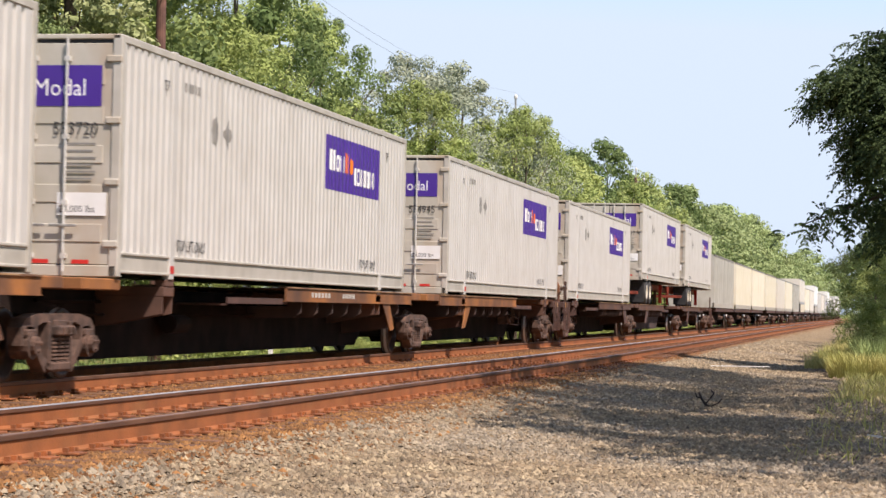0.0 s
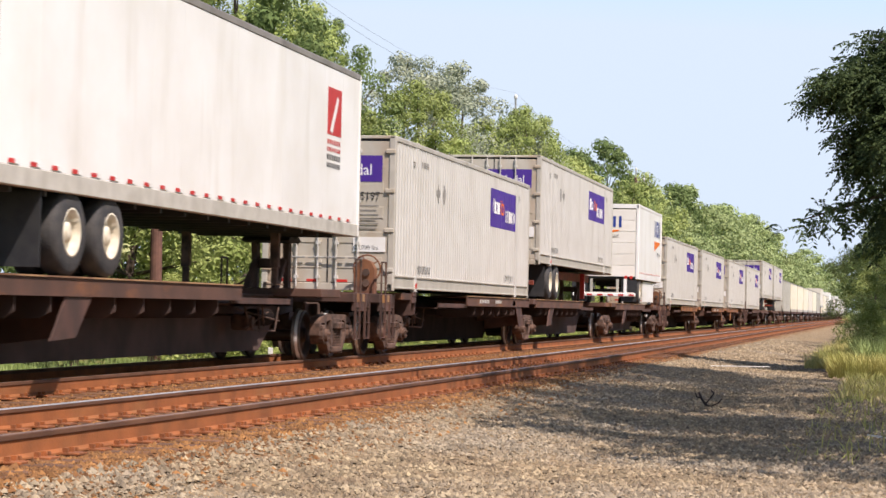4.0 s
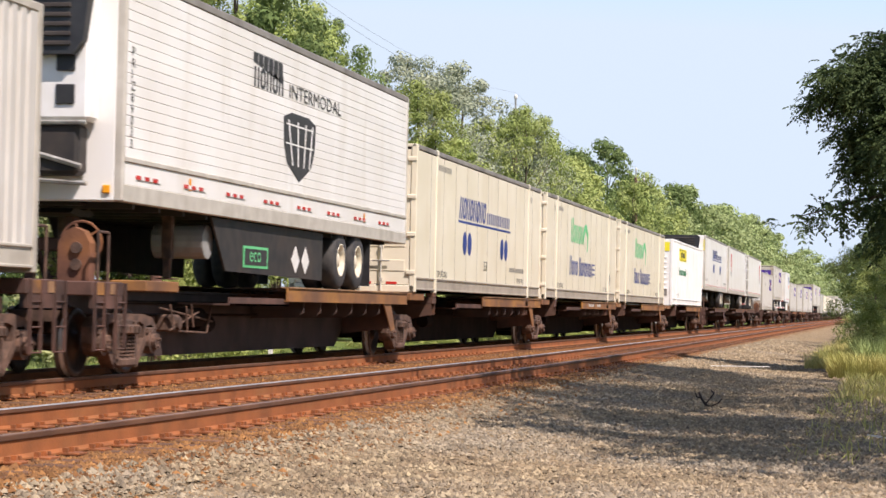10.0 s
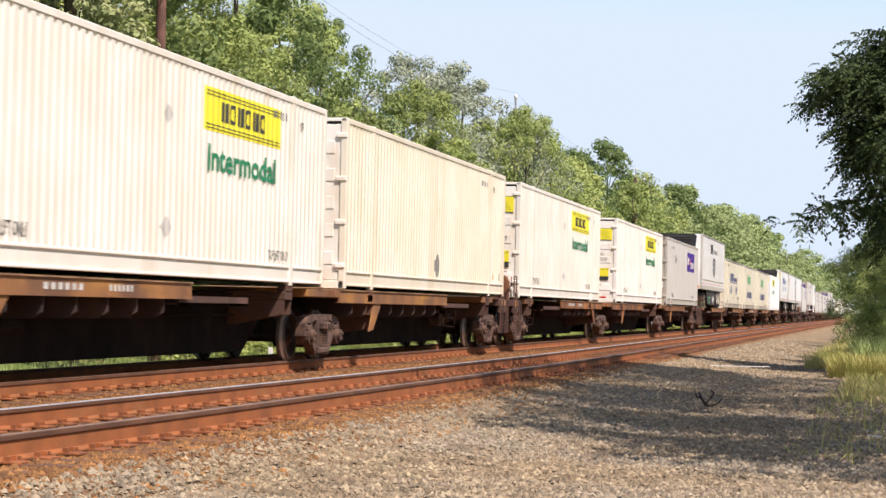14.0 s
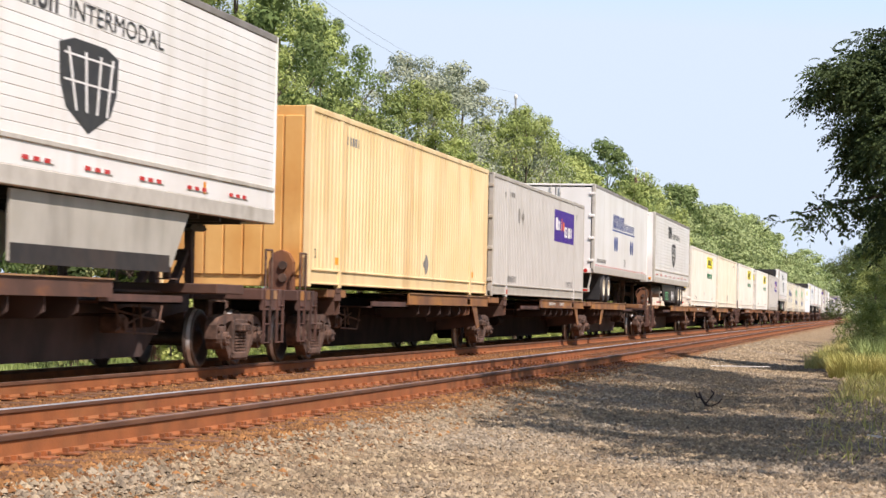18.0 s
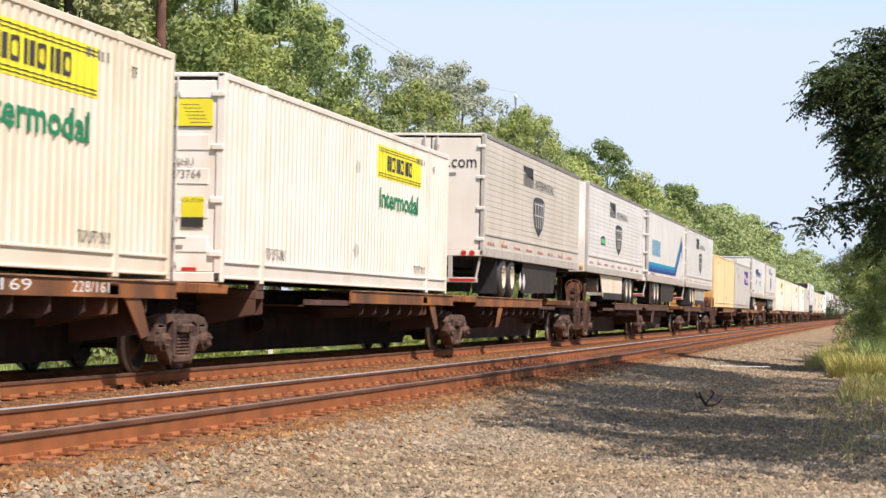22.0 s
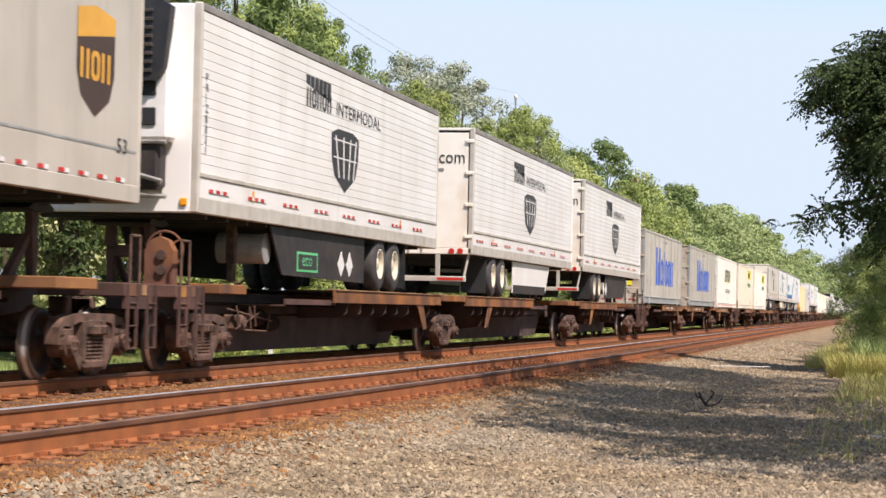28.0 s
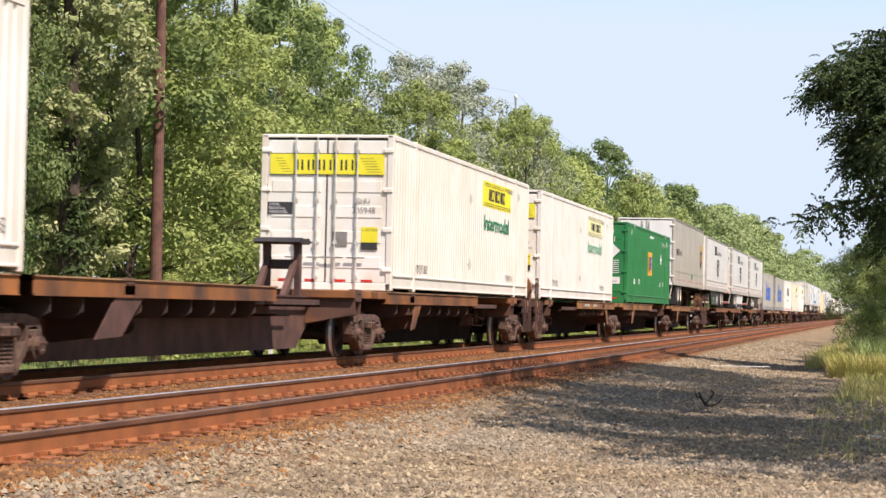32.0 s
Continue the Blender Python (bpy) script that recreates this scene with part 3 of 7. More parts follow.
def doors(root, z0, z1, mat, rods=4, ribs=True, seal=True, tape=True, frame_mat=None):
    """Two swing doors on the end that faces -x, with hinges, lock rods and handles."""
    fm = M[frame_mat or mat]
    part("door_header", box(-0.0, 0.1, -1.27, 1.27, z1 - 0.06, z1, 0.01), fm, root)
    part("header_seal", box(0.03, 0.09, -1.2, 1.2, z1 - 0.11, z1 - 0.06), M["seal"], root)
    part("door_sill", box(-0.0, 0.1, -1.27, 1.27, z0, z0 + 0.14, 0.01), fm, root)
    for s in (-1, 1):
        y0, y1 = sorted((s * 0.012, s * 1.17))
        d = part("door", box(0.02, 0.07, y0, y1, z0 + 0.15, z1 - 0.11, 0.006), M[mat], root)
        for k in range(5 if ribs else 0):
            zc = z0 + 0.42 + k * (z1 - z0 - 0.75) / 4.6
            part("door_rib", box(0.008, 0.021, y0 + 0.1, y1 - 0.1, zc, zc + 0.22, 0.006), M[mat], d)
        if seal:
            part("door_seal", box(0.012, 0.06, s * 1.17 if s > 0 else -1.195, 1.195 if s > 0 else s * 1.17, z0 + 0.15, z1 - 0.11), M["seal"], d)
        for k in range(4):
            zc = z0 + 0.4 + k * (z1 - z0 - 0.7) / 3
            part("hinge", box(-0.02, 0.03, min(s * 1.1, s * 1.29), max(s * 1.1, s * 1.29), zc - 0.04, zc + 0.04, 0.01), fm, d)
        for yy in ((0.18, 0.60) if rods == 4 else (0.15,)):
            bm = bar((-0.03, s * yy, z0 + 0.06), (-0.03, s * yy, z1 - 0.05), 0.017, 8)
            for zz in (z0 + 0.25, z0 + 0.9, z0 + 1.7, z1 - 0.3):
                box(-0.045, 0.02, s * yy - 0.035, s * yy + 0.035, zz - 0.03, zz + 0.03, bm=bm)
            r = part("lock_rod", bm, M["light_rod"], d)
            part("door_handle", box(-0.06, -0.04, s * yy - 0.18, s * yy + 0.18, z0 + 0.6, z0 + 0.635, 0.006), M["rod"], d)
        if tape:
            for k in range(2):
                a = s * (0.18 + 0.52 * k)
                part("reflector", box(0.012, 0.02, min(a, a + s * 0.22), max(a, a + s * 0.22), z0 + 0.155, z0 + 0.205), M["red"], d)
    part("door_gasket", box(0.015, 0.06, -0.011, 0.011, z0 + 0.15, z1 - 0.11), M["seal"], root)


def container(label, mat, rail_mat=None, ribbed=True, z0=FLOOR, length=LEN, door_mat=None, pitch=0.25, depth=0.032, nose=False, post_x=2.05, closed_end=False, group="containers on the train", top_mat=None, bottom_mat=None, end_mat=None):
    """A 53 ft container, its near end at x = 0. Returns the thing and its camera side."""
    z1 = z0 + TOP - FLOOR
    root = thing("shipping_container", label, "shipping container", group)
    rm, tm = M[rail_mat or mat], M[top_mat or rail_mat or mat]
    prof = rib_profile(0.13, length - 0.13, pitch, depth) if ribbed else None
    for s in (-1, 1):
        if ribbed:
            part("side_panel", strip(prof, z0 + 0.30, z1 - 0.10, s * (HALF - 0.012)), M[mat], root)
        else:
            n = 12
            for k in range(n if s < 0 else 1):
                a, b = (0.13 + (length - 0.26) * k / n, 0.13 + (length - 0.26) * (k + 1) / n - 0.02) if s < 0 else (0.13, length - 0.13)
                part("side_panel", box(a, b, min(s * (HALF - 0.012), s * 1.22), max(s * (HALF - 0.012), s * 1.22), z0 + 0.26, z1 - 0.12, 0.004), M[mat], root)
        bm = box(0.12, length - 0.12, min(s * 1.2, s * (HALF - 0.022)), max(s * 1.2, s * (HALF - 0.022)), z0 + 0.06, z0 + 0.30)
        for za, zb in ((z0 + 0.05, z0 + 0.085), (z0 + 0.272, z0 + 0.31)):
            box(0.12, length - 0.12, min(s * 1.2, s * HALF), max(s * 1.2, s * HALF), za, zb, 0.008, bm=bm)
        part("bottom_rail", bm, M[bottom_mat] if bottom_mat else rm, root)
        part("top_rail", box(0.12, length - 0.12, min(s * 1.2, s * HALF), max(s * 1.2, s * HALF), z1 - 0.10, z1, 0.012), tm, root)
        for x in (0.0, length - 0.13):
            part("corner_post", box(x, x + 0.13, min(s * 1.17, s * HALF), max(s * 1.17, s * HALF), z0, z1, 0.012), rm, root)
        for x in (post_x, length - post_x):
            p = part("lift_post", box(x - 0.09, x + 0.09, min(s * 1.2, s * (HALF + 0.006)), max(s * 1.2, s * (HALF + 0.006)), z0, z1 - 0.1, 0.012), M[mat] if ribbed else rm, root)
            part("lift_casting", box(x - 0.09, x + 0.09, min(s * 1.15, s * (HALF + 0.008)), max(s * 1.15, s * (HALF + 0.008)), z1 - 0.1, z1 + 0.015, 0.012), rm, p)
    if not ribbed:
        bm = bmesh.new()
        for k in range(1, 12):
            a = 0.12 + (length - 0.26) * k / 12
            box(a - 0.008, a + 0.008, -HALF + 0.009, -1.25, z0 + 0.3, z1 - 0.12, bm=bm)
        part("panel_seam", bm, M["worn_rail"], root)["kind"] = "stuff"
    part("roof", box(0.1, length - 0.1, -1.22, 1.22, z1 - 0.05, z1 - 0.01), M["roof"], root)
    part("floor", box(0.1, length - 0.1, -1.25, 1.25, z0 + 0.14, z0 + 0.2), M["dark"], root)
    part("front_wall", box(length - 0.12, length - 0.02, -1.18, 1.18, z0, z1 - 0.02, 0.01), M[mat], root)
    bm = bmesh.new()
    for x in np.arange(1.0, length - 0.8, 1.2):
        box(x - 0.04, x + 0.04, -1.2, 1.2, z0 + 0.06, z0 + 0.14, bm=bm)
    part("underframe", bm, M["dark"], root)["kind"] = "stuff"
    if nose:
        reefer_end(root, 0.0, z0, z1, mat)
    elif closed_end:
        part("end_wall", box(0.02, 0.1, -1.18, 1.18, z0, z1 - 0.01, 0.01), M[end_mat or mat], root)
        for k in range(0 if end_mat else 7):
            part("end_rib", prism([(0.02, z0 + 0.72 + 0.23 * k), (-0.02, z0 + 0.75 + 0.23 * k), (0.02, z0 + 0.8 + 0.23 * k)], -1.0, 1.12, "y"), M[mat], root)
    else:
        doors(root, z0, z1, door_mat or mat)
    return root, Side(root, -(HALF - 0.012), prof)


def reefer_end(root, x, z0, z1, mat, s=1, unit=True):
    """The closed end with a cooling unit; s = 1: it faces -x."""
    b = lambda a, c, *r, **k: box(min(x + s * a, x + s * c), max(x + s * a, x + s * c), *r, **k)
    part("nose_wall", b(0.0, 0.12, -1.2, 1.2, z0, z1 - 0.02, bevel=0.02), M[mat], root)
    if unit:
        u = part("cooling_unit", b(-0.36, 0.0, -0.98, 0.98, z0 + 0.95, z1 - 0.25, bevel=0.05), M["dwhite"], root, "white cooling unit housing")
        f = lambda q: x + s * q
        cowl = prism([(-1.02, z1 - 0.12), (-0.88, z1 - 0.02), (0.88, z1 - 0.02), (1.02, z1 - 0.12), (0.94, z1 - 0.95), (0.8, z1 - 1.12), (-0.8, z1 - 1.12), (-0.94, z1 - 0.95)], min(f(-0.5), f(-0.3)), max(f(-0.5), f(-0.3)), "x")
        part("cowl", cowl, M["black"], u, "black angular cowl with louvres")
        for k in range(8):
            zc = z1 - 1.02 + k * 0.115
            part("louvre", b(-0.53, -0.495, -0.78, 0.78, zc, zc + 0.055, bevel=0.01), M["dark"], u)
        for yy, zz in ((-0.8, 1.55), (-0.8, 1.15), (0.3, 1.3)):
            h = part("control_box", b(-0.385, -0.355, yy, yy + 0.24, z0 + zz, z0 + zz + 0.24, bevel=0.01), M["black"], u)
        part("engine", b(-0.34, 0.0, -0.85, 0.7, z0 + 0.3, z0 + 0.92, bevel=0.05), M["dark"], u, "dark engine below the housing")
        bm = bar((f(-0.36), -0.95, z0 + 0.93), (f(-0.36), 0.95, z0 + 0.93), 0.03)
        bar((f(-0.36), -0.9, z0 + 0.4), (f(-0.36), 0.4, z0 + 0.75), 0.035, bm=bm)
        bar((f(-0.3), -0.95, z0 + 0.2), (f(-0.3), 0.95, z0 + 0.3), 0.03, bm=bm)
        part("engine_piping", bm, M["rod"], u)["kind"] = "stuff"
        for k, m in ((-1.1, "amber"), (1.05, "red")):
            part("marker_lamp", b(-0.03, 0.0, k - 0.05, k + 0.05, z0 + 0.1, z0 + 0.2, bevel=0.01), M[m], root)


# ------------------------------------------------------------------ trailers
TYRE = lathe([(-0.15, 0.3), (-0.145, 0.44), (-0.115, 0.49), (-0.06, 0.505), (0.06, 0.505), (0.115, 0.49), (0.145, 0.44), (0.15, 0.3), (0.15, 0.28), (-0.15, 0.28), (-0.15, 0.3)], 26, caps=False)
TYRE = mesh_of("tyre", TYRE, M["tyre"], True)
RIM = mesh_of("rim", lathe([(-0.152, 0.285), (-0.152, 0.26), (-0.06, 0.24), (-0.04, 0.14), (-0.10, 0.12), (-0.12, 0.06), (-0.12, 0.0)][::-1] + [(0.1, 0.285)], 22), M["rim"], True)


def road_wheels(root, x, zc=None):
    """A dual-tyred axle at x, standing on the car's deck."""
    zc = 1.2 + 0.505 if zc is None else zc
    part("axle", disc(0.07, -1.0, 1.0, at=(x, 0, zc), n=10), M["dark"], root)
    for s in (-1, 1):
        for k, yy in enumerate((1.11, 0.78)):
            w = part("tyre", TYRE, None, root)
            w.matrix_basis = pose(x, s * yy, zc, 0, 0, 0 if s < 0 else 180)
            if k == 0:
                r = part("rim", RIM, None, w)
    return root


def trailer(label, mat, length=LEN, nose_near=False, ribbed=False, reefer=False, rail_mat="pale_rail", skirt=None, top_mat="roof", z0=TFLOOR, z1=TTOP,
            roll_door=False, gear=True, wheels=(3.0, 4.28), group="trailers on the train", tape=True, door_mat=None):
    """A road trailer standing on the car, near end at x = 0; nose_near: its nose (else its doors) faces -x."""
    root = thing("semi_trailer", label, "semi trailer", group)
    fx = (lambda x: length - x) if nose_near else (lambda x: x)      # x counted from the doors
    bx = lambda a, c, *r, **k: box(min(fx(a), fx(c)), max(fx(a), fx(c)), *r, **k)
    for s in (-1, 1):
        y0, y1 = sorted((s * 1.22, s * (HALF - 0.006)))
        if ribbed:
            n = 17
            h = (z1 - 0.11 - z0 - 0.55) / n
            for k in range(n if s < 0 else 1):
                zz = z0 + 0.55 + k * h
                part("side_panel", box(0.06, length - 0.06, y0, y1, zz, (zz + h - 0.005) if s < 0 else z1 - 0.11, 0.005), M[mat], root)
            part("rub_rail", box(0.05, length - 0.05, min(s * 1.24, s * (HALF + 0.012)), max(s * 1.24, s * (HALF + 0.012)), z0 + 0.49, z0 + 0.56, 0.012), M[rail_mat], root)
            part("lower_panel", box(0.06, length - 0.06, y0, y1, z0 + 0.22, z0 + 0.49, 0.004), M[mat], root)
        else:
            n = 13
            for k in range(n if s < 0 else 1):
                a, b = (0.06 + (length - 0.12) * k / n, 0.06 + (length - 0.12) * (k + 1) / n - 0.004) if s < 0 else (0.06, length - 0.06)
                part("side_panel", box(a, b, y0, y1, z0 + 0.22, z1 - 0.11), M[mat], root)
        part("bottom_rail", box(0.03, length - 0.03, min(s * 1.2, s * (HALF + 0.004)), max(s * 1.2, s * (HALF + 0.004)), z0, z0 + 0.22, 0.012), M[rail_mat], root)
        part("top_rail", box(0.03, length - 0.03, min(s * 1.2, s * (HALF + 0.004)), max(s * 1.2, s * (HALF + 0.004)), z1 - 0.11, z1, 0.012), M[top_mat], root)
        for x in (0.0, length - 0.08):
            part("corner_post", box(x, x + 0.08, min(s * 1.18, s * (HALF + 0.008)), max(s * 1.18, s * (HALF + 0.008)), z0, z1, 0.02), M[rail_mat] if x == 0 or nose_near else M[mat], root)
        if tape and s < 0:
            bm = bmesh.new()
            zt = z0 + (0.3 if ribbed else 0.235)
            starts = [x + q for x in np.arange(0.5, length - 0.9, 1.9) for q in (0.0, 0.32, 0.64)] if ribbed else np.arange(0.4, length - 0.6, 0.62)
            for x in starts:
                first = len(bm.faces)
                box(x, x + 0.17, -HALF - 0.008, -HALF - 0.003, zt, zt + 0.05, bm=bm)
                box(x + 0.17, x + 0.3, -HALF - 0.008, -HALF - 0.003, zt, zt + 0.05, bm=bm)
                bm.faces.ensure_lookup_table()
                for i in range(first, first + 12):
                    bm.faces[i].material_index = (i - first) // 6
            me = mesh_of("reflector_tape", bm, M["red"])
            me.materials.append(M["dwhite"])
            part("reflector_tape", me, None, root, "row of red and white reflectors")["kind"] = "stuff"
    part("roof", box(0.05, length - 0.05, -1.25, 1.25, z1 - 0.04, z1 - 0.005), M["roof"], root)
    part("floor", box(0.05, length - 0.05, -1.25, 1.25, z0 + 0.03, z0 + 0.1), M["dark"], root)
    bm = bmesh.new()
    for x in np.arange(0.7, length - 0.5, 1.0):
        box(x - 0.04, x + 0.04, -1.2, 1.2, z0 - 0.06, z0 + 0.03, bm=bm)
    part("underframe", bm, M["dark"], root)["kind"] = "stuff"
    if nose_near:
        reefer_end(root, 0.0, z0, z1, mat, 1, reefer)
        part("rear_wall", box(length - 0.08, length - 0.01, -1.2, 1.2, z0, z1 - 0.02), M[mat], root)
    else:
        if roll_door:
            part("door_frame", box(0.0, 0.08, -1.28, 1.28, z1 - 0.16, z1, 0.01), M[mat], root)
            for k in range(6):
                zz = z0 + 0.1 + k * (z1 - z0 - 0.28) / 6
                part("door_slat", box(0.02, 0.06, -1.17, 1.17, zz, zz + (z1 - z0 - 0.28) / 6 - 0.012, 0.006), M[door_mat or mat], root)
        else:
            doors(root, z0, z1, door_mat or mat, rods=2, ribs=False, seal=True, tape=False)
        part("nose_wall", box(length - 0.08, length - 0.01, -1.2, 1.2, z0, z1 - 0.02), M[mat], root)
        for s in (-1, 1):
            for k in range(2):
                part("tail_lamp", disc(0.065, -0.02, 0.03, "x", 12, (0, s * (0.82 + 0.2 * k), z0 + 0.07)), M["red"], root, "red tail lamp")
        u = part("underride_guard", box(-0.02, 0.08, -1.15, 1.15, z0 - 0.62, z0 - 0.5, 0.01), M["steel_grey"], root)
        part("guard_tape", box(-0.026, -0.02, -1.1, -0.5, z0 - 0.59, z0 - 0.53), M["red"], u)
        for s in (-1, 1):
            part("guard_upright", box(0.0, 0.08, s * 0.5 - 0.05, s * 0.5 + 0.05, z0 - 0.5, z0, 0.008), M["steel_grey"], u)
            part("guard_side_post", bar((0.04, s * 1.1, z0 - 0.55), (0.1, s * 1.2, z0 + 0.02), 0.03, 6), M["steel_grey"], u)
    slider = part("bogie_frame", bx(1.6, 5.6, -0.55, 0.55, z0 - 0.24, z0 - 0.02, bevel=0.02), M["dark"], root)
    for x in wheels:
        road_wheels(root, fx(x))
    for s in (-1, 1):
        part("mud_flap", bx(wheels[0] - 0.95, wheels[0] - 0.93, min(s * 0.65, s * 1.25), max(s * 0.65, s * 1.25), z0 - 0.85, z0 - 0.02), M["black"], root)
    if gear:
        for s in (-1, 1):
            g = length - 3.4
            leg = part("landing_leg", bx(g - 0.07, g + 0.07, s * 0.75 - 0.07, s * 0.75 + 0.07, z0 - 0.62, z0, bevel=0.01), M["bogie"], root)
            part("leg_foot", bx(g - 0.05, g + 0.05, s * 0.75 - 0.05, s * 0.75 + 0.05, z0 - 0.88, z0 - 0.62, bevel=0.01), M["bogie"], leg)
            part("leg_shoe", bx(g - 0.14, g + 0.14, s * 0.75 - 0.12, s * 0.75 + 0.12, z0 - 0.9, z0 - 0.88), M["bogie"], leg)
        if reefer:
            tank = disc(0.24, -1.1, -0.35, "y", 18, (fx(length - 4.1), 0, z0 - 0.36))
            part("fuel_tank", tank, M["alu"], root, "round aluminium fuel tank")
    if skirt:
        for s in (-1, 1):
            pts = [(6.1, z0 - 0.02), (length - 3.9, z0 - 0.02), (length - 4.6, z0 - 0.75), (6.1, z0 - 0.8)]
            k = part("side_skirt", prism([(fx(x), z) for x, z in pts], s * 1.2 - 0.015, s * 1.2 + 0.015), M[skirt], root)
            if skirt != "dark":
                part("skirt_edge", bx(6.12, length - 4.7, s * 1.2 - 0.02, s * 1.2 + 0.02, z0 - 0.82, z0 - 0.6), M["dark"], k, "black rubber lower edge")
    part("kingpin_plate", bx(length - 1.6, length - 0.4, -0.6, 0.6, z0 - 0.03, z0 + 0.0), M["dark"], root)
    return root, Side(root, -(HALF - 0.006))


def chassis(root, length=LEN):
    """A container chassis with its wheels, under a container that stands high."""
    for s in (-1, 1):
        part("chassis_beam", box(0.1, length - 0.2, s * 0.45 - 0.08, s * 0.45 + 0.08, TFLOOR - 0.27, TFLOOR - 0.02, 0.01), M["chassis_red"], root, "dull red chassis beam")
    for x in (2.3, 3.55):
        road_wheels(root, x)
    for s in (-1, 1):
        g = length - 3.4
        leg = part("landing_leg", box(g - 0.07, g + 0.07, s * 0.75 - 0.07, s * 0.75 + 0.07, 1.3, TFLOOR - 0.02, 0.01), M["red"], root, "red landing leg")
        part("mud_flap", box(1.25, 1.27, min(s * 0.65, s * 1.25), max(s * 0.65, s * 1.25), TFLOOR - 0.85, TFLOOR), M["black"], root)
    part("rear_bumper", box(0.0, 0.08, -1.15, 1.15, TFLOOR - 0.55, TFLOOR - 0.43, 0.01), M["chassis_red"], root)
    for s in (-1, 1):
        part("bumper_post", box(0.0, 0.08, s * 0.5 - 0.04, s * 0.5 + 0.04, TFLOOR - 0.43, TFLOOR - 0.02), M["chassis_red"], root)
    return root


# ------------------------------------------------------------------ rail cars
def side_frame_mesh():
    """A cast side frame: arched top, pedestal jaws, tension members round the spring window, bearing caps."""
    bm = bmesh.new()
    y0, y1 = -0.085, 0.085
    prism([(-1.13, 0.42), (-1.13, 0.62), (-0.99, 0.725), (-0.62, 0.775), (0.62, 0.775), (0.99, 0.725), (1.13, 0.62), (1.13, 0.42), (1.065, 0.42), (1.065, 0.58),
           (0.94, 0.635), (0.74, 0.62), (0.5, 0.675), (-0.5, 0.675), (-0.74, 0.62), (-0.94, 0.635), (-1.065, 0.58), (-1.065, 0.42)], y0, y1, bm=bm)
    for s in (-1, 1):
        prism([(s * 0.755, 0.63), (s * 0.665, 0.66), (s * 0.665, 0.47), (s * 0.31, 0.13), (s * 0.31, 0.24), (s * 0.40, 0.25), (s * 0.42, 0.10), (s * 0.755, 0.40)], y0, y1, bm=bm)
        box(s * 0.325 - 0.045, s * 0.325 + 0.045, y0 - 0.02, y1, 0.2, 0.69, 0.012, bm=bm)
        box(s * 0.9 - 0.16, s * 0.9 + 0.16, y0 - 0.03, y1, 0.52, 0.6, 0.015, bm=bm)
        disc(0.155, -0.13, 0.10, "y", 16, (s * 0.9, 0, 0.42), bm=bm)
        disc(0.105, -0.19, -0.12, "y", 14, (s * 0.9, 0, 0.42), bm=bm)
        for k in range(3):
            disc(0.024, -0.215, -0.18, "y", 6, (s * 0.9 + 0.06 * math.cos(2.09 * k + 0.5), 0, 0.42 + 0.06 * math.sin(2.09 * k + 0.5)), bm=bm)
    box(-0.31, 0.31, y0 - 0.04, y1, 0.11, 0.235, 0.03, bm=bm)
    box(-0.25, 0.25, y0 - 0.1, y1, 0.52, 0.64, 0.02, bm=bm)
    for x in (-0.15, 0.02, 0.17):
        box(x - 0.02, x + 0.02, y0 - 0.13, y0 - 0.1, 0.54, 0.62, bm=bm)
    return bm


def spring_mesh():
    bm = bmesh.new()
    for x in (-0.17, 0.0, 0.17):
        for k in range(6):
            disc(0.075, 0.0, 0.022, "z", 10, (x, 0, 0.25 + 0.045 * k), bm=bm)
        disc(0.05, 0.0, 0.26, "z", 8, (x, 0, 0.25), bm=bm)
    return bm


def wheelset_mesh():
    bm = lathe([(-0.80, 0.0), (-0.80, 0.10), (-0.79, 0.12), (-0.75, 0.14), (-0.72, 0.33), (-0.80, 0.35), (-0.80, 0.405), (-0.785, 0.42), (-0.77, 0.421), (-0.715, 0.423), (-0.695, 0.425),
                (-0.68, 0.455), (-0.66, 0.45), (-0.66, 0.35), (-0.69, 0.32), (-0.69, 0.13), (-0.6, 0.09), (0.6, 0.09), (0.69, 0.13), (0.69, 0.32), (0.66, 0.35),
                (0.66, 0.45), (0.68, 0.455), (0.695, 0.425), (0.715, 0.423), (0.77, 0.421), (0.785, 0.42), (0.80, 0.405), (0.80, 0.35), (0.72, 0.33), (0.75, 0.14), (0.79, 0.12), (0.80, 0.10), (0.80, 0.0)], 22)
    for f in bm.faces:
        c = f.calc_center_median()
        rr = math.hypot(c.x, c.z)
        f.material_index = 2 if rr > 0.4 and 0.715 < abs(c.y) < 0.77 else 1 if rr > 0.405 and abs(c.y) > 0.68 else 0
    return bm


SIDE_FRAME = mesh_of("side_frame", side_frame_mesh(), M["bogie"])
SPRINGS = mesh_of("spring_nest", spring_mesh(), M["bogie"])
WHEELSET = mesh_of("wheelset", wheelset_mesh(), M["wheel"], True)
WHEELSET.materials.append(M["tread"])
WHEELSET.materials.append(M["polished"])
BOLSTER = mesh_of("bogie", box(-0.22, 0.22, -1.12, 1.12, 0.5, 0.72, 0.03, bm=box(-0.3, 0.3, -0.35, 0.35, 0.66, 0.8)), M["bogie"])
BRAKE = mesh_of("brake_beam", box(-0.42, -0.34, -0.6, 0.6, 0.3, 0.4, 0.01, bm=box(0.34, 0.42, -0.6, 0.6, 0.3, 0.4)), M["spine"])
WHEELSETS = {-1: [], 1: []}


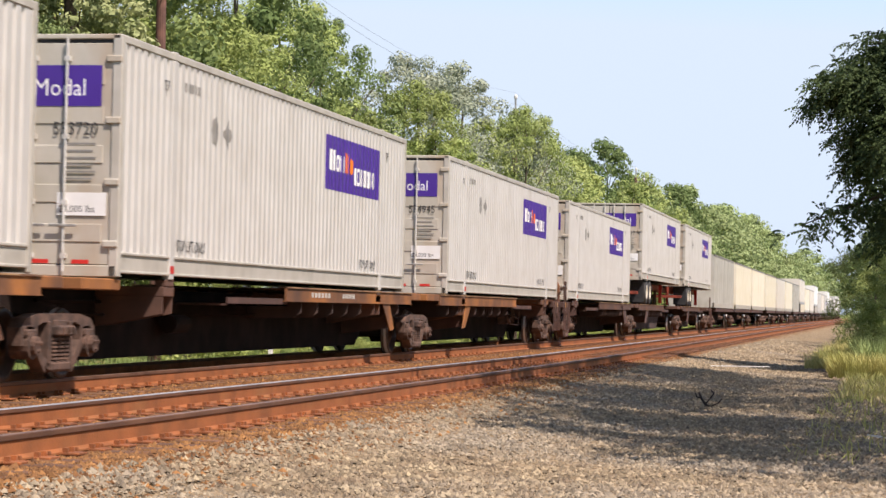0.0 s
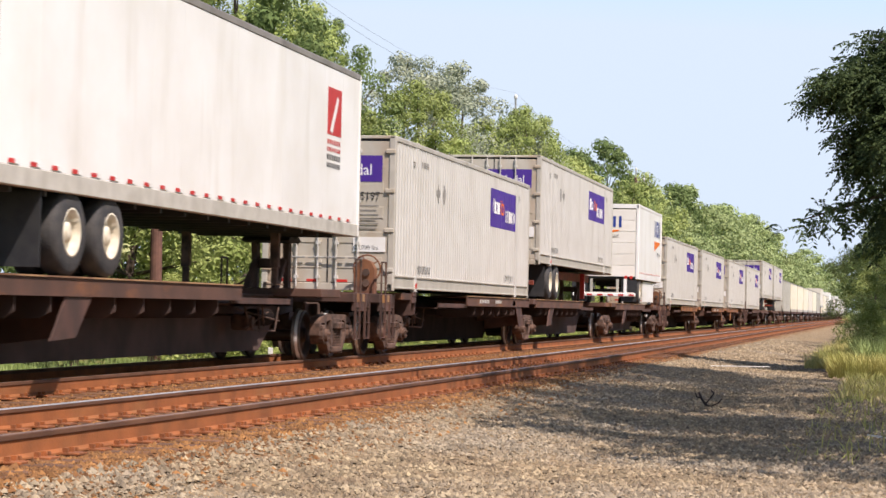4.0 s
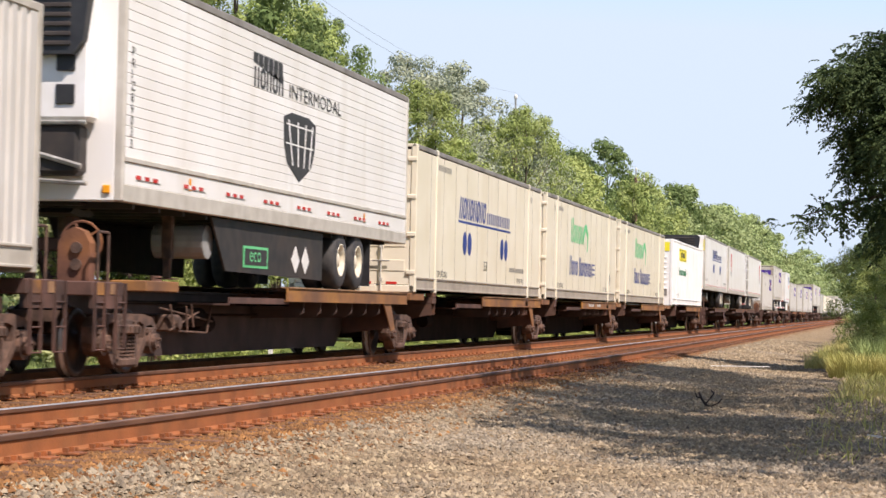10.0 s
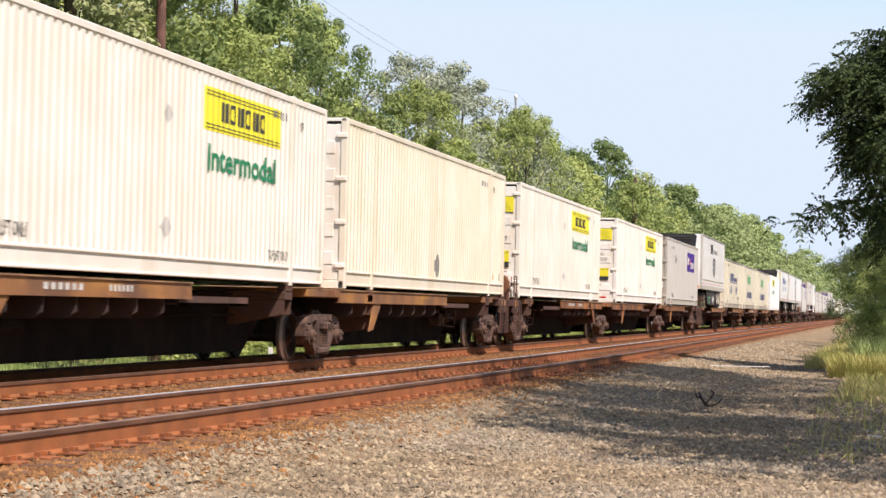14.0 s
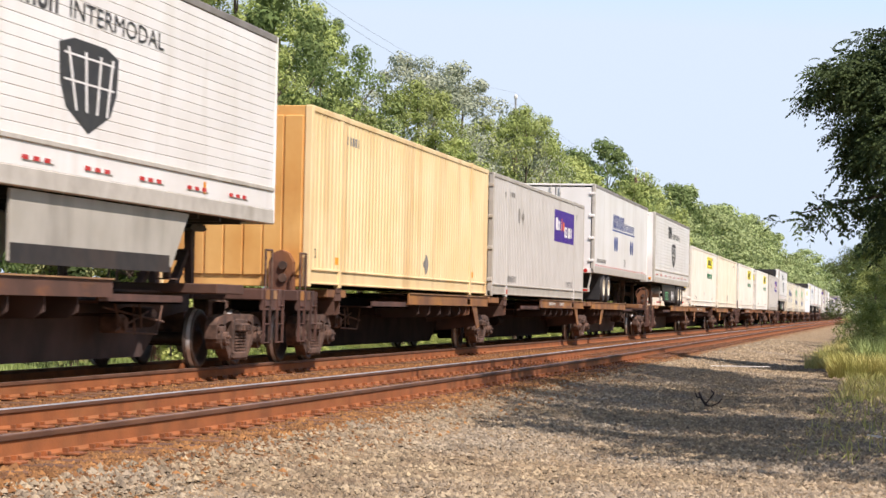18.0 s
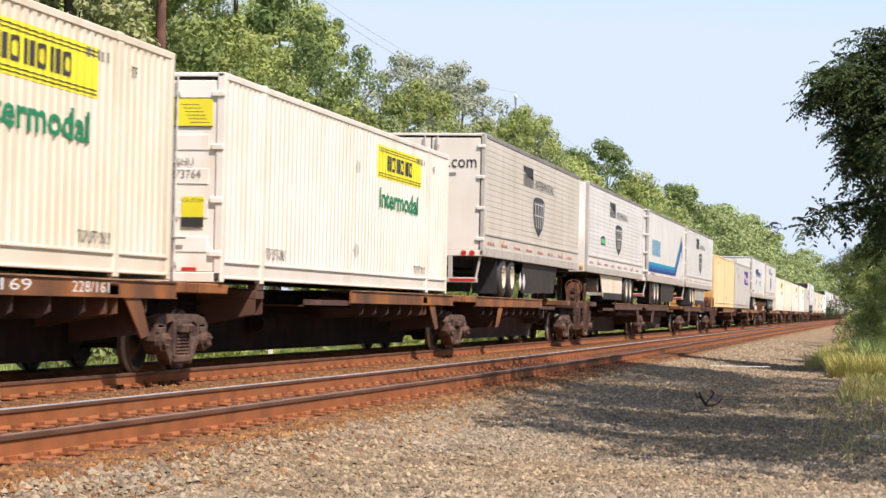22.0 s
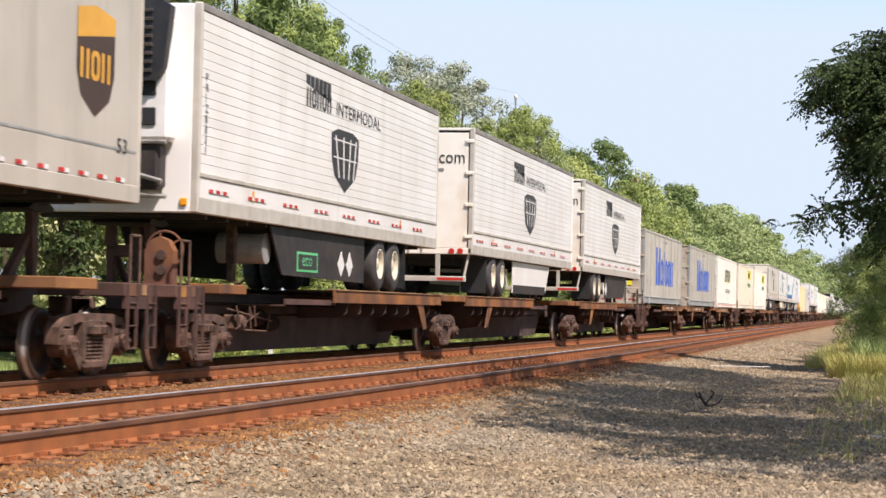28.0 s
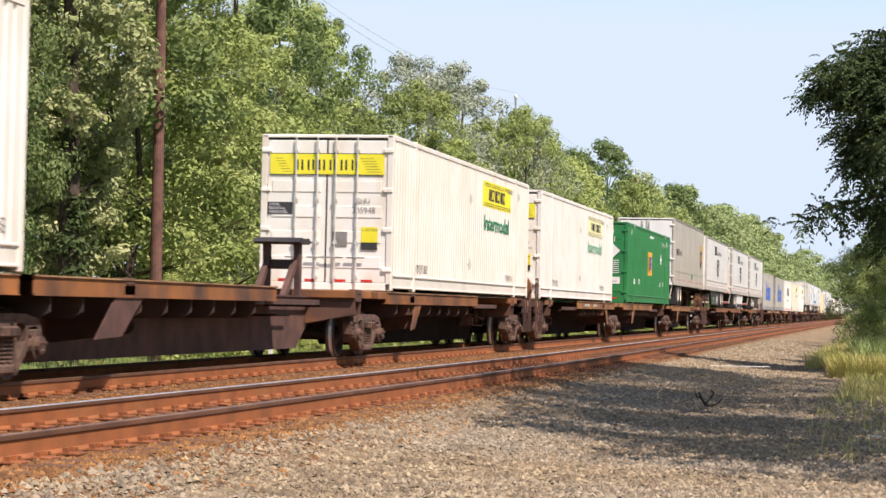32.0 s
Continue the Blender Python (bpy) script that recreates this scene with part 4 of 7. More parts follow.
def bogie(car, x):
    b = part("bogie", BOLSTER, None, car)
    b.location = (x, 0, 0)
    for s in (-1, 1):
        w = part("wheelset", WHEELSET, None, b)
        w.location = (s * 0.89, 0, 0.42)
        WHEELSETS[s].append(w)
        f = part("side_frame", SIDE_FRAME, None, b)
        f.matrix_basis = pose(0, s * 1.02, 0, 0, 0, 0 if s < 0 else 180)
        k = part("spring_nest", SPRINGS, None, b)
        k.location = (0, s * 1.08, 0)
        k["kind"] = "stuff"
    part("brake_beam", BRAKE, None, b)
    return b


def deck(car, x0, x1, sill, braces=(), shelf=1):
    """A trailer platform: side sills on gussets, standing out from the spine."""
    far_side = bmesh.new()
    for s in (-1, 1):
        a = lambda p, q: (min(s * p, s * q), max(s * p, s * q))
        bm = box(x0, x1, *a(1.225, 1.27), 0.985, 1.20, 0.006)
        box(x0, x1, *a(1.14, 1.29), 1.185, 1.205, bm=bm)
        box(x0, x1, *a(1.16, 1.285), 0.975, 0.99, bm=bm)
        for f in bm.faces:
            f.material_index = 1 if f.calc_center_median().z > 1.19 else 0
        me = mesh_of("side_sill", bm, M[sill])
        me.materials.append(M["worn_top"])
        part("side_sill", me, None, car)
        part("deck_plate", box(x0 + 0.02, x1 - 0.02, *a(0.36, 1.14), 1.165, 1.185), M["car_brown"], car)
        n = max(3, round((x1 - x0) / 1.05))
        for k in range(1, n):
            x = x0 + (x1 - x0) * k / n
            pts = [(s * 1.235, 0.98), (s * 0.34, 1.14), (s * 0.34, 0.7), (s * 1.1, 0.72), (s * 1.235, 0.8)]
            # gussets coloured darker to hold the shade below the sill
            if s < 0:
                part("gusset", prism(pts, x - 0.014, x + 0.014, "x"), M["spine_brown"], car)
            else:
                far_side = prism(pts, x - 0.014, x + 0.014, "x", bm=far_side)
        if s > 0:
            part("far_gussets", far_side, M["spine_brown"], car)["kind"] = "stuff"
        for x, t, w in braces:
            pts = [(x - w, 1.0), (x + w, 1.0), (x + (0.5 if w < 0.4 else 0.9) * w - t, 0.5), (x - (0.6 if w < 0.4 else 0.95) * w - t, 0.47)]
            part("brace_plate", prism(pts, *a(1.245, 1.265)), M[sill if w < 0.35 else "car_brown"], car)
            part("brace_web", prism([(s * 1.24, 0.98), (s * 0.34, 1.1), (s * 0.34, 0.4), (s * 1.24, 0.52)], x - 0.5 * t - 0.03, x - 0.5 * t + 0.03, "x"), M["car_brown"], car)
        lo = (x0 - 2.9, x0 + 0.3) if shelf > 0 else (x1 - 0.3, x1 + 2.9)
        bm = box(*lo, *a(0.34, 1.2), 0.90, 0.93)
        box(*lo, *a(1.17, 1.2), 0.90, 1.02, bm=bm)
        part("low_shelf", bm, M["car_brown"], car)


def cross_arm(car, x, mat="car_brown"):
    """An arm that carries a container's corner casting."""
    bm = box(x - 0.2, x + 0.2, -1.27, 1.27, 1.0, 1.13, 0.01)
    for s in (-1, 1):
        box(x - 0.16, x + 0.16, s * 1.2 - 0.08, s * 1.2 + 0.08, 1.13, 1.22, 0.01, bm=bm)
        prism([(s * 1.25, 1.0), (s * 0.34, 1.0), (s * 0.34, 0.6), (s * 1.25, 0.78)], x - 0.2, x - 0.17, "x", bm=bm)
        prism([(s * 1.25, 1.0), (s * 0.34, 1.0), (s * 0.34, 0.6), (s * 1.25, 0.78)], x + 0.17, x + 0.2, "x", bm=bm)
    return part("container_arm", bm, M[mat], car)


def hitch(car, x, face=1, raised=True):
    """The stand that holds a trailer's kingpin."""
    if raised:
        bm = prism([(x - 0.42, 2.02), (x - 0.25, 2.1), (x - 0.05, 2.07), (x + 0.05, 2.07), (x + 0.25, 2.1), (x + 0.42, 2.03), (x + 0.25, 1.99), (x - 0.25, 1.99)], -0.42, 0.42)
        h = part("trailer_hitch", bm, M["dark"], car, "black plate of a trailer hitch")
        for s in (-1, 1):
            part("hitch_leg", prism([(x - 0.1, 2.0), (x + 0.12, 2.0), (x + 0.12, 1.0), (x - 0.0, 1.0)], s * 0.28 - 0.05, s * 0.28 + 0.05), M["car_brown"], h)
            part("hitch_strut", prism([(x + 0.05, 1.75), (x - 0.12, 1.7), (x - face * 0.95, 1.0), (x - face * 0.7, 1.0)], s * 0.25 - 0.05, s * 0.25 + 0.05), M["car_brown"], h)
        part("hitch_web", box(x - 0.06, x + 0.06, -0.3, 0.3, 1.55, 1.72, 0.02), M["car_brown"], h)
    else:
        part("folded_hitch", box(x - 0.7, x + 0.7, -0.4, 0.4, 1.0, 1.18, 0.03), M["dark"], car)


def car_end(car, x, s, brake, mat="car_brown"):
    """The coupling end at x, pointing to s: end sill, ladders, coupler; brake: also the hand brake."""
    bm = box(x - 0.55, x + 0.55, -1.27, 1.27, 0.99, 1.16, 0.012)
    box(x - 0.5, x + 0.5, -1.27, -1.22, 0.84, 1.0, bm=bm)
    part("end_platform", bm, M["car_brown"], car)
    part("sill_patch", box(x - 0.46, x - 0.12, -1.277, -1.271, 1.0, 1.15), M["car_yellow"], car, "faded orange paint patch")
    part("sill_patch", box(x + 0.08, x + 0.3, -1.277, -1.271, 1.01, 1.14), M["worn_top"], car, "dusty pale paint patch")
    e = x + s * 0.42
    part("coupler", box(min(e, e + s * 0.95), max(e, e + s * 0.95), -0.12, 0.12, 0.72, 0.98, 0.03), M["bogie"], car)
    part("air_hose", bar((e, 0.35, 0.8), (e + s * 0.7, 0.3, 0.45), 0.03), M["black"], car)
    for y in (-1.28, 1.28):
        for dx in (-0.3, 0.42):
            bm = bmesh.new()
            for q in (-0.16, 0.16):
                box(x + dx + q - 0.009, x + dx + q + 0.009, y - 0.02, y + 0.02, 0.34, 1.15, bm=bm)
            for z in (0.34, 0.62, 0.9):
                bar((x + dx - 0.16, y, z + 0.01), (x + dx + 0.16, y, z + 0.01), 0.011, 5, bm=bm)
            part("ladder", bm, M["car_brown"], car)["kind"] = "stuff"
        bm = bar((x - 0.3, y * 0.97, 1.16), (x - 0.3, y * 0.97, 1.75), 0.018)
        bar((x + 0.05, y * 0.97, 1.16), (x + 0.05, y * 0.97, 1.75), 0.018, bm=bm)
        bar((x - 0.3, y * 0.97, 1.75), (x + 0.05, y * 0.97, 1.75), 0.018, bm=bm)
        part("handrail", bm, M["bogie"], car)
    if brake:
        house = [(-1.06, 1.16), (-1.06, 1.62), (-0.98, 1.76), (-0.86, 1.81), (-0.74, 1.76), (-0.66, 1.62), (-0.66, 1.16)]
        b = part("hand_brake", prism(house, x - 0.1, x + 0.1, "x"), M["brake_rust"], car, "rusty hand brake housing")
        for z in (1.36, 1.56):
            part("brake_boss", disc(0.07, x - 0.14, x - 0.1, "x", 12, (0, -0.9, z)), M["bogie"], b)
        bm = bmesh.new()
        n, cy, cz, r = 20, -0.84, 1.63, 0.26
        for i in range(n):
            a0, a1 = 6.2832 * i / n, 6.2832 * (i + 1) / n
            bar((x + 0.2, cy + r * math.cos(a0), cz + r * math.sin(a0)), (x + 0.2, cy + r * math.cos(a1), cz + r * math.sin(a1)), 0.017, 5, bm=bm)
        for i in range(5):
            bar((x + 0.16, cy, cz), (x + 0.2, cy + r * math.cos(1.2566 * i), cz + r * math.sin(1.2566 * i)), 0.013, 5, bm=bm)
        part("brake_wheel", bm, M["brake_rust"], b)["kind"] = "stuff"


def spine(car, a, b, mat="spine"):
    """The centre beam of one unit between its bogies, deep in the middle."""
    t = 2.1
    pts = [(a, 0.82), (a + 1.1, 0.72), (a + t, 0.17), (b - t, 0.17), (b - 1.1, 0.72), (b, 0.82), (b, 1.06), (a, 1.06)]
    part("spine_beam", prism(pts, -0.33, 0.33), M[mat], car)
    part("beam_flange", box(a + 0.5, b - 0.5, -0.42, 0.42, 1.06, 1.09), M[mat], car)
    # brake gear takes the same shade-dark colour
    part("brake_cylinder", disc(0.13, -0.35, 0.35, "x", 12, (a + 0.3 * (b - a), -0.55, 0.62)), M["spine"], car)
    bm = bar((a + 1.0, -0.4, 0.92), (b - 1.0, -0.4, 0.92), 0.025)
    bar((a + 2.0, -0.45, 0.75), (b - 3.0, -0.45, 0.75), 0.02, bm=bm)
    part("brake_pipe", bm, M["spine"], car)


def rigging(car, x):
    """Brake valve, reservoir and bent pipes hung beside the spine."""
    v = part("brake_valve", box(x - 0.22, x + 0.08, -0.78, -0.5, 0.52, 0.76, 0.03), M["bogie"], car)
    part("valve_cover", disc(0.09, -0.83, -0.77, "y", 12, (x - 0.08, 0, 0.64)), M["bogie"], v)
    part("air_reservoir", disc(0.14, -0.42, 0.42, "x", 14, (x + 0.95, -0.62, 0.72)), M["spine"], car)
    pipes = [((-0.6, -0.7, 0.85), (1.5, -0.8, 0.66)), ((-0.4, -0.78, 0.54), (0.9, -0.78, 0.8)), ((0.2, -0.82, 0.88), (0.28, -0.82, 0.5)),
             ((1.3, -0.84, 0.88), (1.1, -0.84, 0.5)), ((1.1, -0.84, 0.5), (-0.1, -0.82, 0.53)), ((0.5, -0.8, 0.9), (0.6, -0.8, 0.58)), ((-0.3, -0.75, 0.9), (-0.25, -0.8, 0.62))]
    bm = bmesh.new()
    for p, q in pipes:
        bar((x + p[0], p[1], p[2]), (x + q[0], q[1], q[2]), 0.014, bm=bm)
    part("brake_piping", bm, M["bogie"], v)["kind"] = "stuff"
# ------------------------------------------------------------------ the loads, kind by kind
def fedex(number, chassis_under=False, shift=0.0):
    z0 = TFLOOR if chassis_under else FLOOR
    lab = "light grey corrugated container with a purple panel" + (", on a red chassis" if chassis_under else " and grey doors")
    root, side = container(lab, "grey", "grey_rail", z0=z0, door_mat="grey_door", top_mat="grey_rail")
    dz = z0 - FLOOR
    side.rect(10.0 + shift, 13.9 + shift, 2.87 + dz, 3.78 + dz, "purple", label="purple panel")
    side.blocks(10.3 + shift, 11.3 + shift, 3.2 + dz, 3.55 + dz, "dwhite", 3, lift=0.01, low=0.8)
    side.blocks(11.32 + shift, 11.9 + shift, 3.2 + dz, 3.55 + dz, "orange", 2, lift=0.01, low=0.8)
    side.blocks(12.05 + shift, 13.5 + shift, 3.04 + dz, 3.34 + dz, "dwhite", 8, lift=0.01)
    for x in (3.85 + shift, 4.45 + shift):
        side.poly([[(x - 0.19, 3.3 + dz), (x, 3.08 + dz), (x + 0.19, 3.3 + dz), (x, 3.52 + dz)]], "grey_ink", "placard")
    side.text("TF", 1.62, 3.65 + dz, 0.2)
    side.text("TF", 14.4, 3.65 + dz, 0.2)
    side.fit("TOP LIFT ONLY", 2.26, 3.5, 1.6 + dz, 1.75 + dz)
    side.fit("TOP LIFT ONLY", 12.5, 13.7, 1.6 + dz, 1.75 + dz)
    side.bars(2.5, 3.2, 3.72 + dz, 3.84 + dz, "grey_ink", 5, 0.5)
    end_rect(root, -1.04, 0.95, 3.29 + dz, 3.79 + dz, "purple")
    end_text(root, "MultiModal", 0.42, 3.42 + dz, 0.3, "dwhite", 0.93)
    end_text(root, number, -0.42, 2.94 + dz, 0.23, "ink", 0.85)
    end_rect(root, -1.13, -0.5, 1.96 + dz, 2.24 + dz, "dwhite", "sticker")
    end_text(root, "24,000 lbs", -0.52, 2.0 + dz, 0.12, "ink", 0.95, -0.016)
    bm = bmesh.new()
    for k in range(6):
        box(0.002, 0.006, -0.98 + 0.04 * (k % 2), -0.6, 2.82 - 0.085 * k + dz, 2.845 - 0.085 * k + dz, bm=bm)
    part("small_print", bm, M["grey_ink"], root)["kind"] = "stuff"
    part("corner_mark", box(1.97, 2.13, -HALF - 0.012, -HALF - 0.008, 1.3 + dz, 1.4 + dz), M["red"], root)
    if chassis_under:
        chassis(root)
    return root


def yellow_sign(side, x0, x1, z0, z1):
    """A yellow sign with ruled black edges and plain black blocks."""
    side.rect(x0, x1, z0, z1, "yellow", label="yellow sign with black blocks")
    h = z1 - z0
    side.blocks(x0 + 0.2 * (x1 - x0), x0 + 0.8 * (x1 - x0), z0 + 0.27 * h, z0 + 0.73 * h, "ink", 6, lift=0.01)
    for k in (0.06, 0.14, 0.82, 0.9):
        side.bars(x0 + 0.03, x1 - 0.03, z0 + k * h, z0 + k * h + 0.012, "ink", 1, 1.0, name="line", lift=0.01)


def jb(number, mat="white", badge=True, ghost=False):
    root, side = container("white corrugated container with a yellow sign and green lettering" if badge else
                           "cream corrugated container, plain and rust-streaked", mat, mat, door_mat="white_door", depth=0.022 if badge else 0.03)
    if badge and not ghost:
        yellow_sign(side, 9.55, 13.35, 3.3, 3.9)
    elif badge:
        side.rect(9.6, 13.3, 3.3, 3.89, "faded_yellow", label="sun-bleached yellow sign")
        side.blocks(10.4, 12.8, 3.46, 3.72, "ink", 6, lift=0.01)
        for z in (3.3, 3.345, 3.39, 3.79, 3.835, 3.88):
            side.bars(9.6, 13.3, z, z + 0.012, "grey_ink", 1, 1.0, name="line", lift=0.01)
    if badge:
        side.fit("Intermodal", 9.7, 13.1, 2.75, 3.12, "faded_green" if ghost else "dgreen", 0.009)
    for x in (8.0,):
        side.poly([[(x - 0.22, 1.9), (x, 1.74), (x + 0.22, 1.9), (x, 2.08)] if badge else [(x - 0.3, 1.8), (x, 1.5), (x + 0.3, 1.8), (x, 2.1)]], "grey" if badge else "grey_ink", "placard")
        if badge:
            side.poly([[(x - 0.18, 3.37), (x, 3.22), (x + 0.18, 3.37), (x, 3.53)]], "grey", "placard")
    if badge:
        side.fit("TOP LIFT ONLY", 2.25, 3.35, 1.6, 1.77)
        side.fit("TOP LIFT ONLY", 12.8, 13.9, 1.6, 1.75)
    else:
        side.rect(14.6, 14.8, 1.62, 1.74, "amber", "sticker")
        side.text("53", 15.5, 1.62, 0.25, "ink", 0.6)
    side.text("TF", 14.5, 3.68, 0.2)
    side.bars(13.0, 13.8, 3.76, 3.88, "grey_ink", 5, 0.5)
    if badge:
        end_rect(root, -1.11, 1.12, 3.40, 3.81, "yellow")
        for k in range(6):
            end_rect(root, 0.47 - 0.215 * k, 0.51 - 0.215 * k, 3.49, 3.69, "ink", "wordmark", -0.016)
            end_rect(root, 0.56 - 0.215 * k, 0.6 - 0.215 * k, 3.49, 3.69, "ink", "wordmark", -0.016)
        end_text(root, number, -0.5, 2.68, 0.17, "grey_ink", 0.9)
        end_text(root, "JBHU", -0.55, 2.86, 0.15, "grey_ink", 0.9)
        end_rect(root, -1.01, -0.69, 1.99, 2.42, "yellow", "sticker")
        end_text(root, "CAUTION", -0.7, 2.34, 0.075, "ink", 0.9)
        end_rect(root, -1.01, -0.69, 1.99, 2.13, "ink", "sticker", -0.026)
        end_text(root, "WIDE", -0.75, 2.07, 0.07, "yellow", 1.0, -0.018)
        end_text(root, "TURNS", -0.72, 2.0, 0.07, "yellow", 0.95, -0.018)
        end_rect(root, 0.67, 1.15, 2.65, 2.88, "ink", "sticker")
        for w, z in (("LOCAL", 2.81), ("REGIONAL", 2.74), ("DEDICATED", 2.67)):
            end_text(root, w, 1.12, z, 0.07, "dwhite", 0.95, -0.016)
        end_rect(root, -0.42, -0.13, 2.06, 2.33, "grey_ink", "sticker")
        bm = bmesh.new()
        for z in (3.4, 3.8):
            box(0.001, 0.005, -1.11, 1.12, z, z + 0.014, bm=bm)
        for k in range(6):
            for y, d in ((-1.06, 0.05), (0.7, -0.05)):
                box(0.001, 0.005, y + 0.03 * k, y + 0.03 * k + 0.22 + d, 3.46 + 0.05 * k, 3.468 + 0.05 * k, bm=bm)
        part("sign_ruling", bm, M["ink"], root)["kind"] = "stuff"
    return root


def wordmark_alliance(side, x, z, mat="navy"):
    """Slanted capitals over a line, small letters after them, and two pairs of ovals below."""
    side.blocks(x, x + 3.25, z + 0.07, z + 0.55, mat, 8, 0.3)
    side.bars(x + 3.45, x + 6.7, z + 0.08, z + 0.34, mat, 13, 0.5)
    side.rect(x - 0.05, x + 6.75, z - 0.02, z + 0.03, mat, "line")
    for k in (0.72, 1.3, 5.55, 6.13):
        side.oval(x + k, z - 0.46, 0.24, 0.26, mat)


def alliance_trailer(near):
    root, side = trailer("white refrigerated trailer with navy lettering and ovals" if near else "white trailer with navy lettering, rear doors shut",
                         "smooth", nose_near=near, reefer=near, skirt=None, wheels=(3.0, 4.28) if near else (2.9, 4.2))
    wordmark_alliance(side, 5.05 if near else 4.8, 3.82 if near else 3.7)
    side.fit("53", 8.22, 8.75, 2.5, 2.77, "grey_ink")
    side.bars(13.6, 15.7, 2.57, 2.67, "grey_ink", 15, 0.6) if near else side.bars(0.7, 3.1, 2.5, 2.62, "grey_ink", 15, 0.6)
    if near:
        side.bars(0.4, 1.9, 2.62, 2.72, "grey_ink", 10, 0.5)
        for k in range(5):
            part("nose_marker", box(-0.02, 0.0, -1.24, -1.18, 4.2 + 0.12 * k, 4.28 + 0.12 * k), M["yellow"], root)
    return root


def white_trailer(near):
    root, side = trailer("white refrigerated trailer with a red emblem" if near else "white trailer with a red emblem and a yellow door sticker",
                         "smooth", nose_near=near, reefer=near, skirt=None, wheels=(3.0, 4.28) if near else (2.4, 3.7))
    x = 1.7 if near else 13.85
    side.rect(x, x + 0.92, 3.78, 4.57, "red", label="red emblem")
    side.poly([[(x + 0.15, 3.85), (x + 0.3, 3.8), (x + 0.72, 4.4), (x + 0.6, 4.45)]], "dwhite", lift=0.01)
    side.bars(x, x + 0.92, 3.62, 3.7, "red", 6, 0.6)
    side.bars(x, x + 0.92, 3.5, 3.57, "red", 8, 0.6)
    side.bars(x, x + 0.92, 3.36, 3.45, "ink", 6, 0.6)
    side.bars(x, x + 0.92, 3.23, 3.31, "ink", 8, 0.6)
    if not near:
        end_rect(root, -0.9, -0.2, 3.35, 3.75, "yellow", "sticker")
        end_rect(root, -0.75, -0.35, 3.5, 3.55, "ink", "wordmark", -0.016)
        end_text(root, "528213", -0.1, 2.75, 0.2, "ink", 0.9)
    return root


def prime(near, number="", grey=False, skirt="dark", eco=False):
    root, side = trailer(("dirty white" if grey else "white") + " ribbed trailer with a dark shield" + (", cooling unit at its nose" if near else " and shut rear doors"),
                         "dirty_white" if grey else "smooth", nose_near=near, reefer=near, ribbed=True, skirt=skirt, wheels=(3.75, 5.0) if near else (3.0, 4.25),
                         door_mat="offwhite" if grey else "white_door")
    for k in range(6):
        side.poly([[(5.5 + 0.27 * k, 4.62), (5.5 + 0.27 * k + 0.24, 4.62), (5.5 + 0.27 * k + 0.24, 4.45 - 0.03 * k), (5.5 + 0.27 * k, 4.48 - 0.03 * k)]], "ink", "sign_bar")
    side.blocks(5.55, 7.2, 4.12, 4.42, "ink", 5)
    side.fit("INTERMODAL", 7.5, 10.8, 4.14, 4.36, "ink")
    side.poly([[(7.2, 3.83), (7.65, 3.92), (8.7, 3.92), (9.15, 3.83), (9.1, 3.4), (8.9, 3.12), (8.18, 2.86), (7.45, 3.12), (7.25, 3.4)]], "ink", "shield")
    for a, b in ((7.45, 7.75), (8.0, 8.08), (8.5, 8.42), (8.9, 8.75)):
        side.poly([[(a, 3.8), (a + 0.08, 3.8), (b + 0.06, 3.1), (b - 0.02, 3.1)]], "dwhite", "shield_line", 0.009)
    for z in (3.72, 3.42):
        side.poly([[(7.35, z), (9.0, z), (9.0, z + 0.025), (7.35, z + 0.025)]], "dwhite", "shield_line", 0.009)
    if eco:
        side.poly([[(3.2, 3.1), (4.4, 3.1), (4.4, 3.35), (3.9, 3.42), (3.2, 3.35)]], "ink", "badge")
        side.poly([[(3.3, 3.15), (4.3, 3.15), (4.3, 3.28), (3.9, 3.34), (3.3, 3.28)]], "lgreen", "badge_field", 0.009)
    for k in (2.6, 12.6):
        side.rect(k, k + 0.09, 2.42, 2.58, "amber", "reflector", 0.012)
    if near:
        for k, c in enumerate(number):
            side.text(c, 0.24, 3.95 - 0.142 * k, 0.16, "ink", 1.6)
    else:
        end_text(root, "inc.com", 0.02, 4.2, 0.42, "ink", 0.85, 0.014)
        end_rect(root, 0.1, 0.9, 4.2, 4.5, "ink", "wordmark", 0.012)
        end_rect(root, -0.6, -0.1, 4.02, 4.08, "grey_ink", "print_line", 0.014)
    if skirt == "dark":
        f = (lambda x: x) if near else (lambda x: LEN - x)
        for x in (8.35, 8.95):
            xx = f(x) if near else x - 2.6
            part("skirt_mark", prism([(xx - 0.24, 1.63), (xx, 1.42), (xx + 0.24, 1.63), (xx, 1.86)], -1.222, -1.217), M["dwhite"], root)
        if near:
            part("skirt_badge", box(5.45, 6.75, -1.222, -1.217, 1.46, 1.78), M["lgreen"], root)
            part("skirt_badge_panel", box(5.52, 6.68, -1.227, -1.223, 1.5, 1.74), M["ink"], root)
            side.fit("eco", 5.75, 6.35, 1.55, 1.7, "lgreen").location.y = -1.23
    return root


